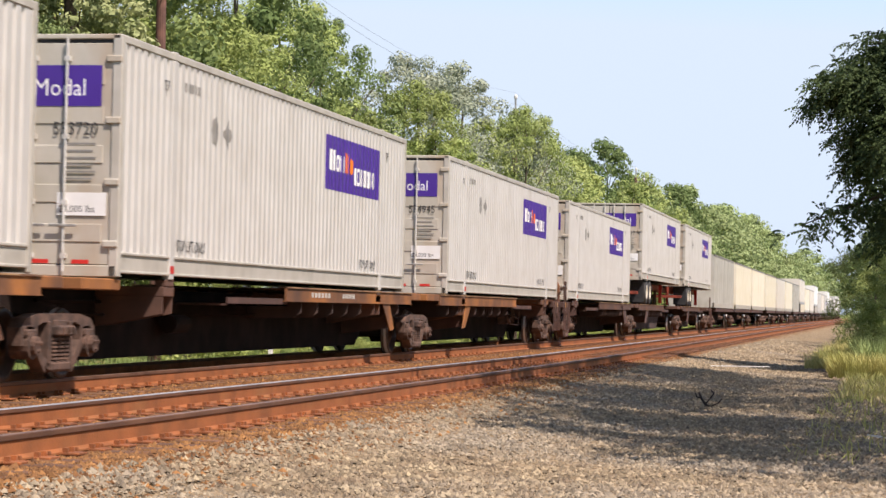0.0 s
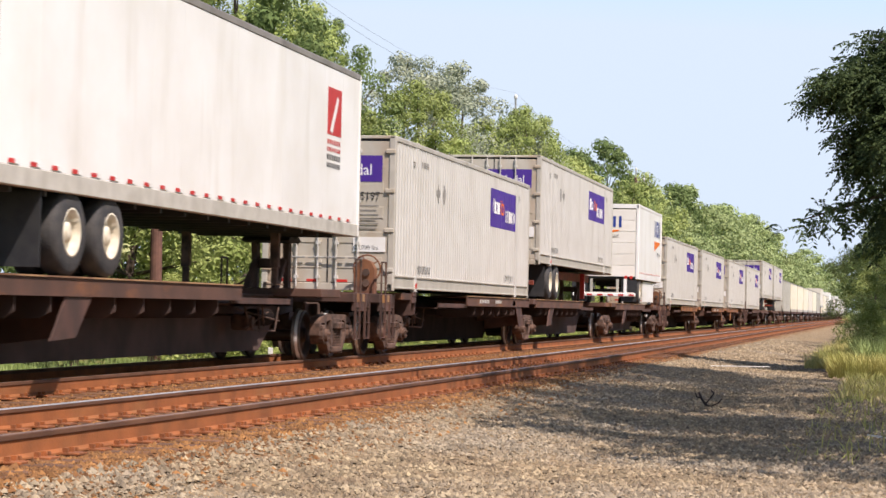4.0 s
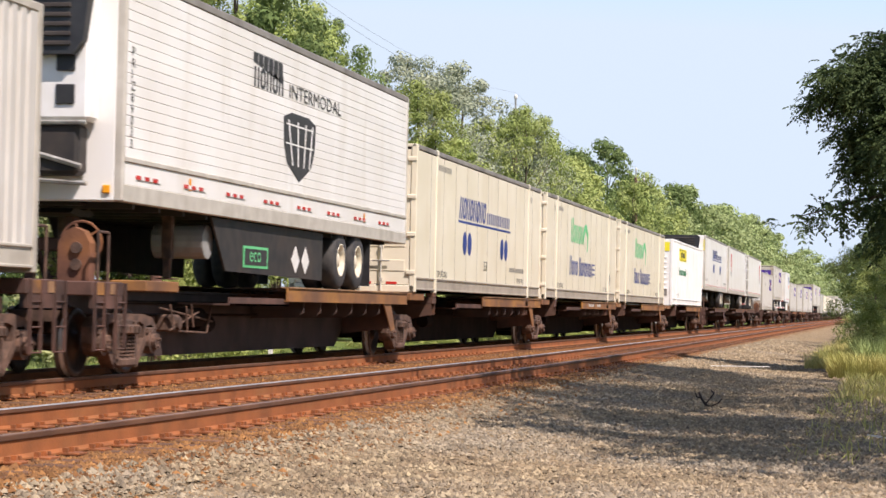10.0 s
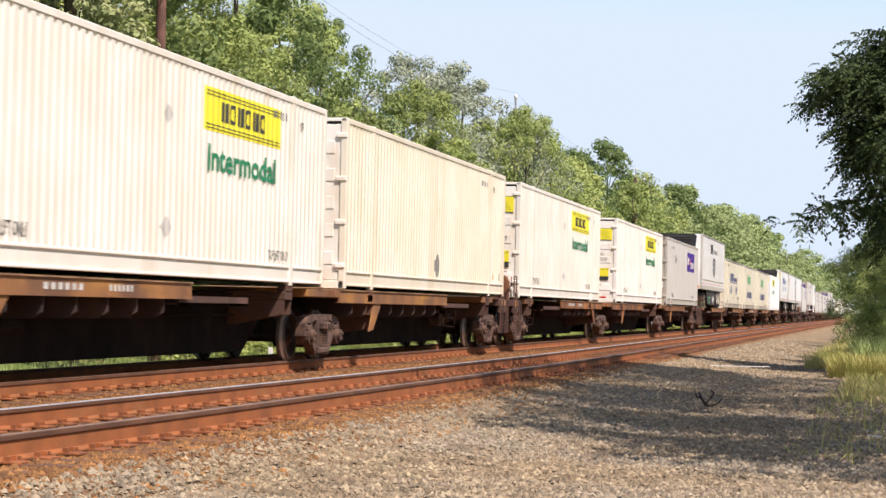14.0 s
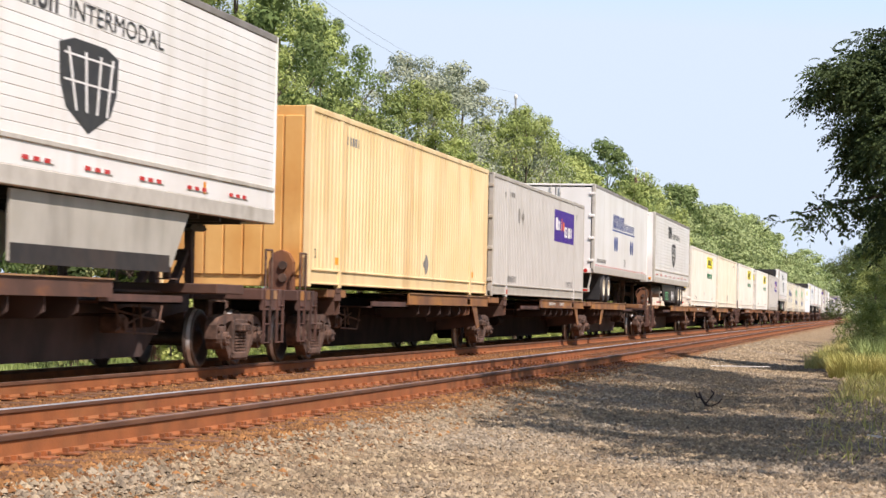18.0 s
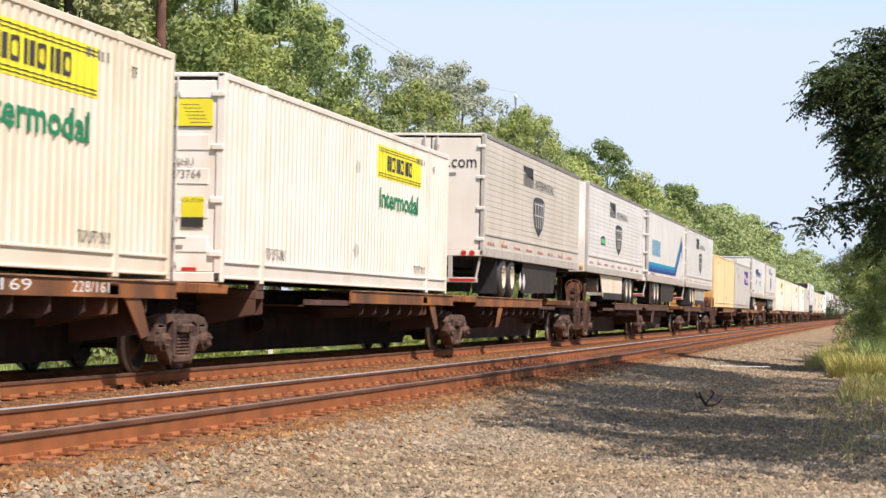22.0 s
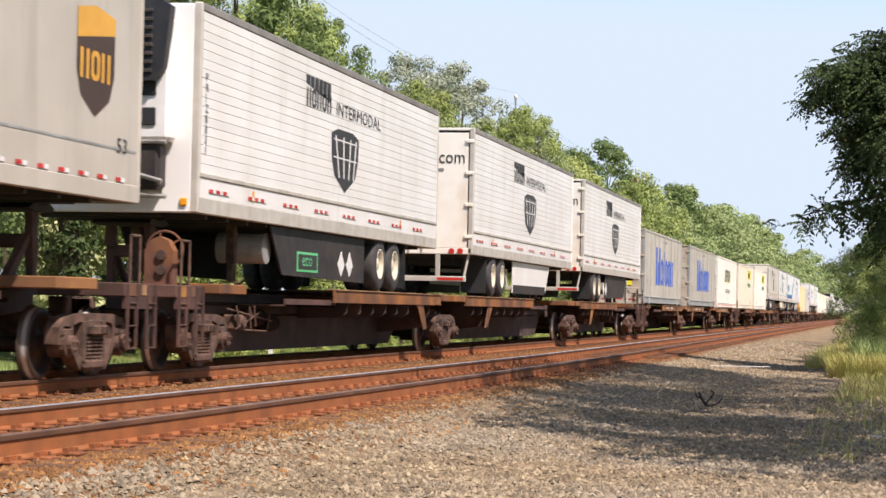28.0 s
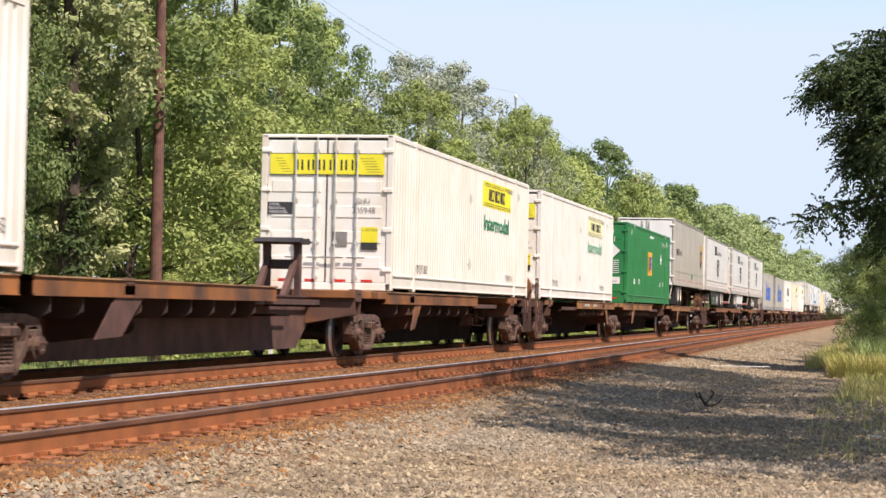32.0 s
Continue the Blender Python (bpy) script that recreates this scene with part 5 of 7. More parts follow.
def tiger():
    root, side = container("cream refrigerated container with green and blue lettering", "cold_cream", "cold_cream", ribbed=False, top_mat="roof", door_mat="cream", bottom_mat="worn_rail")
    side.blocks(4.85, 7.6, 2.95, 3.68, "lgreen", 5, 0.1, low=0.75)
    side.poly([[(7.5, 3.1), (7.8, 3.55), (8.3, 3.62), (8.8, 3.3), (8.6, 2.75), (8.45, 2.75), (8.5, 3.2), (8.1, 3.4), (7.8, 3.2), (7.75, 2.95)]], "lgreen", "emblem")
    side.blocks(4.7, 6.5, 1.98, 2.55, "navy", 4, 0.06, low=0.75)
    side.blocks(6.75, 9.9, 1.98, 2.55, "navy", 7, 0.06, low=0.75)
    for z in (2.05, 2.2, 2.35):
        side.rect(9.9, 10.45, z, z + 0.05, "navy", "line")
    side.fit("TOP LIFT ONLY", 2.2, 3.35, 1.56, 1.7)
    side.fit("TOP LIFT ONLY", 12.6, 13.7, 1.56, 1.7)
    side.text("NTF", 1.4, 3.72, 0.2, "grey_ink", 0.7)
    side.bars(2.3, 3.2, 3.78, 3.9, "grey_ink", 6, 0.5)
    side.poly([[(14.2, 1.95), (14.4, 1.75), (14.6, 1.95), (14.4, 2.2)]], "grey_ink", "placard")
    return root


def alliance_container():
    root, side = container("cream refrigerated container with navy lettering and ovals", "cold_cream", "cold_cream", ribbed=False, top_mat="roof", door_mat="cream", bottom_mat="worn_rail")
    wordmark_alliance(side, 4.5, 2.82)
    side.fit("53", 7.62, 8.04, 1.8, 2.02)
    side.fit("TOP LIFT ONLY", 2.15, 3.3, 1.56, 1.7)
    side.bars(11.2, 13.4, 1.84, 1.95, "grey_ink", 14, 0.6)
    side.fit("TOP LIFT ONLY", 12.3, 13.4, 1.58, 1.7)
    side.bars(2.2, 3.6, 3.78, 3.9, "grey_ink", 9, 0.55)
    side.text("NTF", 14.3, 3.72, 0.2, "grey_ink", 0.7)
    return root


def jb_reefer():
    root, side = container("white refrigerated container with a yellow sign and green lettering", "pure_white", "pure_white", closed_end=True, depth=0.012)
    yellow_sign(side, 3.2, 6.9, 3.28, 3.85)
    side.fit("Intermodal", 3.3, 6.85, 2.62, 2.98, "dgreen", 0.012)
    side.fit("TOP LIFT ONLY", 2.25, 3.35, 1.6, 1.75)
    end_rect(root, -1.14, 1.14, 3.63, 4.03, "yellow")
    for k in range(5):
        end_rect(root, -0.9 + 0.2 * k, -0.77 + 0.2 * k, 3.73, 3.92, "ink", "wordmark", -0.016)
    end_rect(root, -0.55, -0.25, 1.7, 1.95, "ink", "hatch")
    end_rect(root, -1.05, -0.75, 1.65, 1.95, "grey_ink", "hatch")
    return root


def yrc():
    root, side = trailer("short white trailer with blue and orange marks on doors and side", "smooth", length=8.7, gear=True, wheels=(0.95,), roll_door=True, tape=True, rail_mat="smooth", top_mat="smooth", door_mat="white")
    side.blocks(5.8, 8.15, 3.95, 4.62, "navy", 3)
    side.poly([[(5.8, 3.78), (8.0, 3.78), (8.0, 3.72), (5.8, 3.38)]], "orange")
    side.fit("FREIGHT", 6.84, 8.11, 3.2, 3.34, "ink")
    for k in range(3):
        y = 0.5 - 0.4 * k
        for a in (0.0, 0.22):
            end_rect(root, y - a - 0.1, y - a, 4.12, 4.54, "navy", "wordmark", 0.013)
    part("decal", prism([(0.5, 4.02), (-0.56, 4.02), (-0.5, 3.97), (0.55, 3.76)], 0.012, 0.016, "x"), M["orange"], root)
    end_text(root, "FREIGHT", 0.05, 3.72, 0.16, "ink", 0.95, 0.014)
    part("placard", prism([(0.28, 3.1), (-0.0, 2.8), (-0.28, 3.1), (0.0, 3.38)], 0.012, 0.016, "x"), M["grey_ink"], root)
    for s in (-1, 1):
        part("side_skirt", box(2.4, 6.4, s * 1.2 - 0.015, s * 1.2 + 0.015, 1.3, 2.1), M["smooth"], root)
        part("bumper_post", box(-0.05, 0.05, s * 0.8 - 0.06, s * 0.8 + 0.06, 1.55, 2.15, 0.01), M["smooth"], root)
    part("bumper", box(-0.08, 0.04, -1.2, 1.2, 1.48, 1.6, 0.015), M["smooth"], root)
    for k in range(6):
        part("bumper_tape", box(-0.086, -0.08, -1.15 + 0.4 * k, -0.95 + 0.4 * k, 1.51, 1.57), M["red"], root)
    return root


def marten():
    root, side = trailer("white trailer with turquoise lettering and a blue zigzag stripe", "smooth", skirt="dark", wheels=(3.05, 4.3))
    side.blocks(1.4, 4.8, 3.2, 3.85, "cyan", 6, 0.1)
    for k, m in enumerate(("cyan", "mid_blue", "navy")):
        z = 2.92 - 0.13 * k
        side.poly([[(0.08, z), (11.3 + 0.12 * k, z), (11.5 + 0.12 * k, z - 0.13), (0.08, z - 0.13)]], m, "stripe")
        side.poly([[(11.3 + 0.12 * k, z), (14.2 + 0.15 * k, z + 1.3), (14.5 + 0.15 * k, z + 1.25), (11.5 + 0.12 * k, z - 0.13)]], m, "stripe")
    side.poly([[(14.1, 3.75), (14.45, 4.5), (14.6, 4.1), (15.0, 4.2), (14.8, 3.85), (14.9, 3.3), (14.5, 3.7)]], "navy", "star", 0.01)
    side.fit("53", 15.3, 15.6, 2.45, 2.62, "ink")
    side.bars(1.0, 2.6, 2.42, 2.5, "grey_ink", 10, 0.6)
    for s in (-1, 1):
        part("wheel_flap", box(1.6, 2.9, s * 1.2 - 0.01, s * 1.2 + 0.01, 1.25, 2.1), M["dark"], root)
    bm = disc(0.26, -1.216, -1.212, "y", 20, (2.3, 0, 1.62))
    part("badge", bm, M["navy"], root)
    part("badge_band", box(1.95, 2.65, -1.222, -1.217, 1.55, 1.7), M["red"], root)
    return root


def swift():
    root, side = container("white corrugated container with slanted blue and yellow lettering", "white", "white")
    side.blocks(5.6, 10.35, 2.72, 3.46, "yellow", 5, 0.22, 0.004)
    side.blocks(5.75, 10.45, 2.78, 3.5, "swift", 5, 0.22, 0.009)
    side.fit("INTERMODAL", 6.2, 10.4, 2.12, 2.36, "ink")
    side.text("5", 13.5, 1.9, 0.28, "ink", 1.3)
    side.text("3", 14.8, 1.9, 0.28, "ink", 1.3)
    for x in np.arange(1.0, 15.5, 1.0):
        side.rect(x, x + 0.16, FLOOR + 0.14, FLOOR + 0.2, "red", "reflector", lift=0.02)
    end_text(root, "INTERMODAL", 0.6, 3.3, 0.2, "ink", 1.0)
    end_text(root, "49680", -0.1, 2.9, 0.2, "ink", 1.0)
    end_rect(root, -1.0, 0.9, 3.5, 3.9, "swift", "wordmark")
    end_rect(root, -1.0, -0.6, 1.9, 2.3, "yellow", "sticker")
    return root


def matson(number):
    root, side = container("dull grey corrugated container with large blue lettering", "steel_grey", "dull_rail", door_mat="grey_door", top_mat="grey_rail")
    x, z = 4.55, 2.02
    for q, w, h in ((0.0, 0.42, 1.56), (0.62, 0.42, 0.95), (1.26, 0.42, 1.56)):
        side.poly([[(x + q, z), (x + q + w, z), (x + q + w, z + h), (x + q, z + h)]], "blue", "wordmark")
    side.blocks(x + 1.85, x + 3.1, z, z + 1.1, "blue", 1, shapes="o")
    side.poly([[(x + 3.15, z), (x + 3.5, z), (x + 3.5, z + 1.45), (x + 3.15, z + 1.45)]], "blue", "wordmark")
    for k in range(3):
        side.blocks(x + 3.75 + 1.25 * k, x + 5.0 + 1.25 * k, z, z + 1.1, "blue", 1, shapes="oob"[k])
    side.bars(7.5, 9.2, 3.82, 3.92, "grey_ink", 8, 0.5)
    for x, w in ((1.1, "5"), (2.35, "3"), (13.85, "5"), (15.1, "3")):
        side.text(w, x, 2.0, 0.34, "ink", 0.8, 0.012)
    end_text(root, "MLHU", -0.12, 3.52, 0.24, "ink", 1.0)
    end_text(root, number, -0.12, 3.27, 0.24, "ink", 1.0)
    end_rect(root, -0.48, -0.18, 3.8, 3.9, "ink", "sticker")
    end_rect(root, -0.8, -0.36, 1.95, 2.24, "yellow", "sticker")
    return root


def green_box():
    root, side = container("green corrugated container with a small yellow and blue sign", "green", "green")
    side.rect(7.15, 8.8, 2.36, 3.29, "gold", label="yellow sign")
    side.blocks(7.35, 7.95, 2.5, 3.1, "ink", 1, lift=0.01)
    side.blocks(7.95, 8.6, 2.6, 3.1, "blue", 1, lift=0.01)
    for x, z in ((1.2, 3.75), (2.3, 1.95), (4.0, 1.95), (11.9, 1.95), (13.2, 2.0), (14.6, 3.7)):
        side.bars(x, x + 0.34, z, z + 0.2, "dwhite", 2, 0.7, name="mark")
    side.bars(8.0, 9.9, 3.85, 3.95, "dwhite", 8, 0.55)
    side.text("53", 14.75, 2.85, 0.3, "dwhite", 0.8, 0.012)
    side.fit("EMHU 262431", 12.6, 14.2, 3.64, 3.82, "dwhite")
    side.poly([[(12.05, 3.1), (12.35, 2.86), (12.65, 3.1), (12.35, 3.34)]], "dwhite", "placard")
    for x in (2.05, LEN - 2.05):
        part("lift_mark", box(x - 0.08, x + 0.08, -HALF - 0.012, -HALF - 0.009, 4.02, 4.16), M["dwhite"], root)
    end_text(root, "EMHU", -0.1, 3.72, 0.27, "dwhite", 0.95)
    end_text(root, "262431", -0.1, 3.46, 0.27, "dwhite", 0.95)
    part("placard", prism([(-1.02, 3.12), (-0.75, 2.86), (-0.48, 3.12), (-0.75, 3.38)], -0.024, -0.02, "x"), M["dwhite"], root)
    end_rect(root, -0.46, -0.06, 3.04, 3.24, "dwhite", "sticker")
    bm = bmesh.new()
    for k in range(7):
        box(0.002, 0.006, -0.98, -0.12 - 0.05 * (k % 3), 2.76 - 0.075 * k, 2.785 - 0.075 * k, bm=bm)
    part("small_print", bm, M["dwhite"], root)["kind"] = "stuff"
    end_rect(root, -0.46, -0.06, 1.92, 2.17, "yellow", "sticker")
    end_rect(root, -1.02, -0.52, 1.92, 2.17, "dwhite", "sticker")
    end_text(root, "24,000 lbs", -0.54, 1.97, 0.1, "ink", 0.95, -0.016)
    return root


def ups():
    root, side = trailer("grey trailer with a brown and gold shield and shut doors", "smooth_grey", nose_near=False, skirt=None, z1=5.12, wheels=(2.5, 3.75), door_mat="smooth", rail_mat="smooth_grey")
    side.poly([[(13.9, 4.3), (15.15, 4.3), (15.15, 3.6), (15.0, 3.3), (14.52, 3.08), (14.05, 3.3), (13.9, 3.6)]], "ups_brown", "shield")
    side.poly([[(13.9, 4.3), (14.5, 4.38), (15.15, 4.3), (15.15, 4.1), (13.9, 3.95)]], "gold", "shield_top", 0.009)
    side.blocks(14.0, 15.05, 3.5, 3.85, "gold", 3, lift=0.01)
    side.fit("53", 15.3, 15.65, 2.72, 2.9, "ink")
    side.blocks(1.05, 2.1, 3.5, 3.8, "ink", 3)
    side.fit("Freight", 2.3, 3.8, 3.45, 3.8, "ink")
    side.bars(9.0, 9.9, 2.5, 2.75, "dgreen", 2, 0.6)
    side.bars(0.1, 16.0, 2.75, 2.78, "alu", 1, 1.0, name="seam")
    end_rect(root, -1.0, -0.35, 3.35, 3.7, "yellow", "sticker")
    part("placard", prism([(-0.75, 2.95), (-0.5, 2.7), (-0.25, 2.95), (-0.5, 3.2)], -0.024, -0.02, "x"), M["grey_ink"], root)
    return root


def plain_yellow():
    root, side = container("yellow-cream corrugated container, plain, rust-stained at its end", "yellow_cream", "yellow_cream", depth=0.014, closed_end=True, end_mat="ochre")
    side.poly([[(9.0, 1.8), (9.25, 1.55), (9.5, 1.8), (9.25, 2.05)]], "grey_ink", "placard")
    side.rect(1.75, 1.95, 1.62, 1.74, "amber", "sticker")
    side.rect(14.3, 14.5, 1.62, 1.74, "amber", "sticker")
    side.text("53", 0.3, 1.7, 0.22, "ink", 0.6)
    side.bars(2.4, 3.4, 3.7, 3.85, "grey_ink", 5, 0.5)
    for k in range(7):
        part("end_board", box(-0.012, 0.03, -1.14 + 0.327 * k, -0.835 + 0.327 * k, 1.4, 4.0, 0.012), M["ochre"], root)
    return root


def far_load(mat, tall, tint=None):
    """A load at the far head of the train: body, rails, posts, end and roof only."""
    root = thing("shipping_container" if not tall else "semi_trailer", ("white" if mat in ("white", "smooth") else "cream" if mat in ("cold_cream", "cream") else "pale grey") + (" trailer far ahead in the train" if tall else " container far ahead in the train"),
                 "semi trailer" if tall else "shipping container", "loads at the head of the train")
    z0, z1 = (TFLOOR, TTOP) if tall else (FLOOR, TOP)
    for s in (-1, 1):
        part("side_panel", strip(rib_profile(0.1, LEN - 0.1, 0.5), z0 + 0.25, z1 - 0.1, s * 1.285), M[mat], root)
        part("bottom_rail", box(0, LEN, min(s * 1.2, s * HALF), max(s * 1.2, s * HALF), z0, z0 + 0.25), M["grey_rail" if not tall else "alu"], root)
        part("top_rail", box(0, LEN, min(s * 1.2, s * HALF), max(s * 1.2, s * HALF), z1 - 0.1, z1), M["roof"], root)
    for x in (0.0, LEN - 0.12):
        part("end_wall", box(x, x + 0.12, -1.29, 1.29, z0, z1 - 0.01), M[mat], root)
    part("roof", box(0.1, LEN - 0.1, -1.2, 1.2, z1 - 0.05, z1 - 0.01), M["roof"], root)
    if tint:
        part("decal", strip(clip_profile(rib_profile(0.1, LEN - 0.1, 0.5), 9.5, 12.5), z0 + 1.3, z0 + 2.2, -1.285, 0.006), M[tint], root)
    if tall:
        for x in (3.0, 4.25):
            road_wheels(root, x)
    return root


# near end of each load at 0 s, from the head of the train to its tail; e: on which half of its unit the platform lies
TRAIN = [
    [("fc2", 102.9, "r"), ("fc1", 84.0, "r"), ("f3", 63.8, "f")],
    [("f2", 45.5, "r"), ("f1", 25.06, "f"), ("a0", 6.2, "f")],
    [("yrc", -5.05, "r"), ("fc3", -29.6, "r"), ("g", -47.55, "f")],
    [("r1", -66.6, "r"), ("r2", -86.4, "f"), ("at1", -104.6, "f")],
    [("jbr", -122.8, "f"), ("t1", -142.8, "f"), ("t2", -160.1, "f"), ("ac", -177.3, "f"), ("pt1", -194.4, "f")],
    [("f10", -213.2, "r"), ("jbk", -231.55, "r"), ("jb13", -252.4, "f")],
    [("pl", -270.9, "r"), ("jbm", -288.5, "r"), ("pt2", -306.3, "f")],
    [("at2", -325.5, "r"), ("f16", -344.2, "f"), ("py", -361.1, "f")],
    [("pt3", -379.4, "r"), ("ma", -396.7, "r"), ("pt4", -414.9, "f")],
    [("pt5", -433.2, "r"), ("jbb", -453.7, "f"), ("jba", -472.1, "f")],
    [("sw", -490.6, "r"), ("m1", -509.1, "r"), ("m2", -529.7, "f")],
    [("pt6", -547.6, "r"), ("pt7", -566.4, "r"), ("pt8", -586.6, "f")],
    [("ups", -605.1, "r"), ("gr", -623.45, "r"), ("jbn", -644.1, "f")],
    [("j", -662.45, "r"), ("empty", -679.0, "r"), ("x", -696.6, "f")],
]
BUILD = {
    "fc2": lambda: fedex("534102", True), "fc1": lambda: fedex("533417", True), "f3": lambda: fedex("535006"), "f2": lambda: fedex("534945"),
    "f1": lambda: fedex("533720"), "a0": lambda: fedex("533908"), "yrc": yrc, "fc3": lambda: fedex("533261", True), "g": lambda: fedex("535197", shift=0.35),
    "r1": lambda: white_trailer(False), "r2": lambda: white_trailer(True), "at1": lambda: alliance_trailer(True), "jbr": jb_reefer, "t1": tiger, "t2": tiger,
    "ac": alliance_container, "pt1": lambda: prime(True, "PRIZ89033"), "f10": lambda: fedex("534314"), "jbk": lambda: jb("262320"), "jb13": lambda: jb("301049", "offwhite"),
    "pl": lambda: jb("", "cream", False), "jbm": lambda: jb("320031", "offwhite"), "pt2": lambda: prime(True, "PRIZ8911"), "at2": lambda: alliance_trailer(False),
    "f16": lambda: fedex("534870"), "py": plain_yellow, "pt3": lambda: prime(False, skirt="steel_grey"), "ma": marten, "pt4": lambda: prime(True, "PRIZ148143", eco=True, skirt="cream"),
    "pt5": lambda: prime(False, grey=True), "jbb": lambda: jb("273764", "offwhite"), "jba": lambda: jb("273164", "cream"), "sw": swift, "m1": lambda: matson("281157"),
    "m2": lambda: matson("261502"), "pt6": lambda: prime(False), "pt7": lambda: prime(False, skirt="smooth"), "pt8": lambda: prime(True, "PRIZ8831"), "ups": ups, "gr": green_box,
    "jbn": lambda: jb("289120", ghost=True), "j": lambda: jb("305948", "offwhite"), "x": lambda: jb("", "white", False),
}
MOVING = []          # (thing, x at 0 s)
LOADS = {}


def length_of(key):
    return {"yrc": 8.7, "empty": 14.3}.get(key, LEN)


STENCILLED = {"f1", "g", "jb13", "t2", "jbm", "f16", "m1", "m2", "sw", "jbn"}


def stencil(car, words, x0, x1):
    """White stencilled lettering on a side sill."""
    me = text_mesh(words, 1.0, M["dwhite"])
    a, b, c, d = me["reach"]
    ob = part("lettering", me, None, car)
    kx, kz = (x1 - x0) / (b - a), 0.13 / (d - c)
    ob.matrix_basis = Matrix.Translation((x0 - a * kx, -1.274, 1.03 - c * kz)) @ Matrix.Diagonal((kx, 1, kz, 1))
    return ob


def rail_car(units, ahead, behind, paint, simple=False):
    """One articulated car under its units (key, near end, platform side), between the couplings at ahead and behind."""
    car = thing("spine_car", "articulated flat car of rusty brown steel on bogies" if paint != "car_yellow" else "articulated flat car with faded yellow sills on bogies",
                "rail car", "cars of the train")
    x0 = units[-1][1]
    ends = [ahead - 2.15]
    for (k, n, e), (k2, n2, e2) in zip(units, units[1:]):
        n = -13.0 if k == "yrc" else n - 1.6 if k == "empty" else n
        ends.append((n + n2 + length_of(k2)) / 2)
    ends.append(behind + 2.15)
    for b in ends:
        bogie(car, b - x0)
    for i, (k, n, e) in enumerate(units):
        a, b = ends[i + 1] - x0, ends[i] - x0
        # beam colour carries the light: brown where sun reaches, near black under containers
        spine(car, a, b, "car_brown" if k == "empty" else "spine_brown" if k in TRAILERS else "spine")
        if simple:
            part("side_sill", box(a + 1, b - 1, -1.27, 1.27, 1.0, 1.2), M[paint], car)
            continue
        sill = "car_mixed" if paint == "car_brown" else paint
        u = n - x0
        wide = 0.42 if paint == "car_brown" else 0.3
        if k == "empty":
            deck(car, u - 1.5, u + 8.7, sill, [(u + 2.1, 0.75, 0.5)], -1)
        elif k == "yrc":
            deck(car, a + 1.5, a + 11.0, sill, [(a + 4.4, 0.6, wide)], -1)
        elif e == "f":
            deck(car, u + 7.8, max(u + 16.5, b - 1.3), sill, [(u + 14.8, -0.55, wide)], 1)
        else:
            deck(car, min(u - 0.2, a + 1.6), u + 9.2, sill, [(u + 2.7, 0.5, wide)], -1)
        if k == "jbb":
            stencil(car, "228/161", -459.37 - x0, -458.15 - x0)
            stencil(car, "0169", -461.9 - x0, -460.6 - x0)
        elif k in STENCILLED:
            at = u + (9.3 if e == "f" else 3.9)
            for q, w in ((0.0, 1.3), (2.1, 0.9)):
                bm = bmesh.new()
                for j in range(6):
                    box(at + q + j * w / 6, at + q + (j + 0.6) * w / 6, -1.275, -1.271, 1.05, 1.13, bm=bm)
                part("stencilled_mark", bm, M["light_rod"], car, "worn white stencilled marks")["kind"] = "stuff"
        if k not in TRAILERS:
            for q in (2.05, LEN - 2.05):
                if a + 0.1 < n - x0 + q < b + 1.5:
                    cross_arm(car, n - x0 + q, "car_brown" if paint == "car_brown" else "car_mixed")
        near = k in NOSE_NEAR
        hx = (n - x0 + 1.0) if near else (n - x0 + length_of(k) - 1.0)
        if k in TRAILERS or k == "empty":
            hitch(car, hx if k != "empty" else b - 1.9, -1 if near else 1)
        part("end_sill", box(b - 1.6, b - 0.3, -1.25, 1.25, 1.06, 1.2, 0.012), M[sill], car)
        part("end_sill", box(a + 0.3, a + 1.6, -1.25, 1.25, 1.06, 1.2, 0.012), M[sill], car)
    if not simple:
        car_end(car, ahead - 1.0 - x0, 1, False, paint)
        car_end(car, behind + 1.0 - x0, -1, True, paint)
        rigging(car, behind + 5.2 - x0)
        rigging(car, ahead - 6.2 - x0)
    MOVING.append((car, x0))
    return car


TRAILERS = {"yrc", "fc1", "fc2", "fc3", "r1", "r2", "at1", "pt1", "pt2", "at2", "pt3", "ma", "pt4", "pt5", "pt6", "pt7", "pt8", "ups"}
NOSE_NEAR = {"r2", "at1", "pt1", "pt2", "pt4", "pt8"}
for key, make in BUILD.items():
    LOADS[key] = make()
for units in TRAIN:
    for key, n, e in units:
        if key != "empty":
            MOVING.append((LOADS[key], n))

# the head of the train, far ahead: more loads of the same kinds
HEAD = [("steel_grey", 0, None), ("cold_cream", 0, None), ("cream", 0, None), ("cold_cream", 0, None), ("dirty_white", 0, None), ("cold_cream", 0, None), ("steel_grey", 0, None),
        ("dirty_white", 1, None), ("cold_cream", 0, None), ("dirty_white", 0, None), ("smooth", 1, None), ("grey", 0, None), ("dirty_white", 0, None), ("grey", 0, "purple"), ("smooth", 1, None),
        ("white", 0, None), ("grey", 0, None), ("dirty_white", 0, None), ("white", 0, None), ("smooth", 1, None), ("grey", 0, "purple")]
head_units, x = [], 121.6
for i, (mat, tall, tint) in enumerate(HEAD):
    MOVING.append((far_load(mat, tall, tint), x))
    head_units.append(("far", x, "f"))
    x += 18.4 if i % 3 < 2 else 19.4
PAINT = {"f2": "car_rust", "jbr": "car_yellow", "f10": "car_rust", "pl": "car_yellow", "at2": "car_yellow", "pt5": "car_rust", "sw": "car_yellow", "pt6": "car_rust", "ups": "car_yellow", "j": "car_rust"}
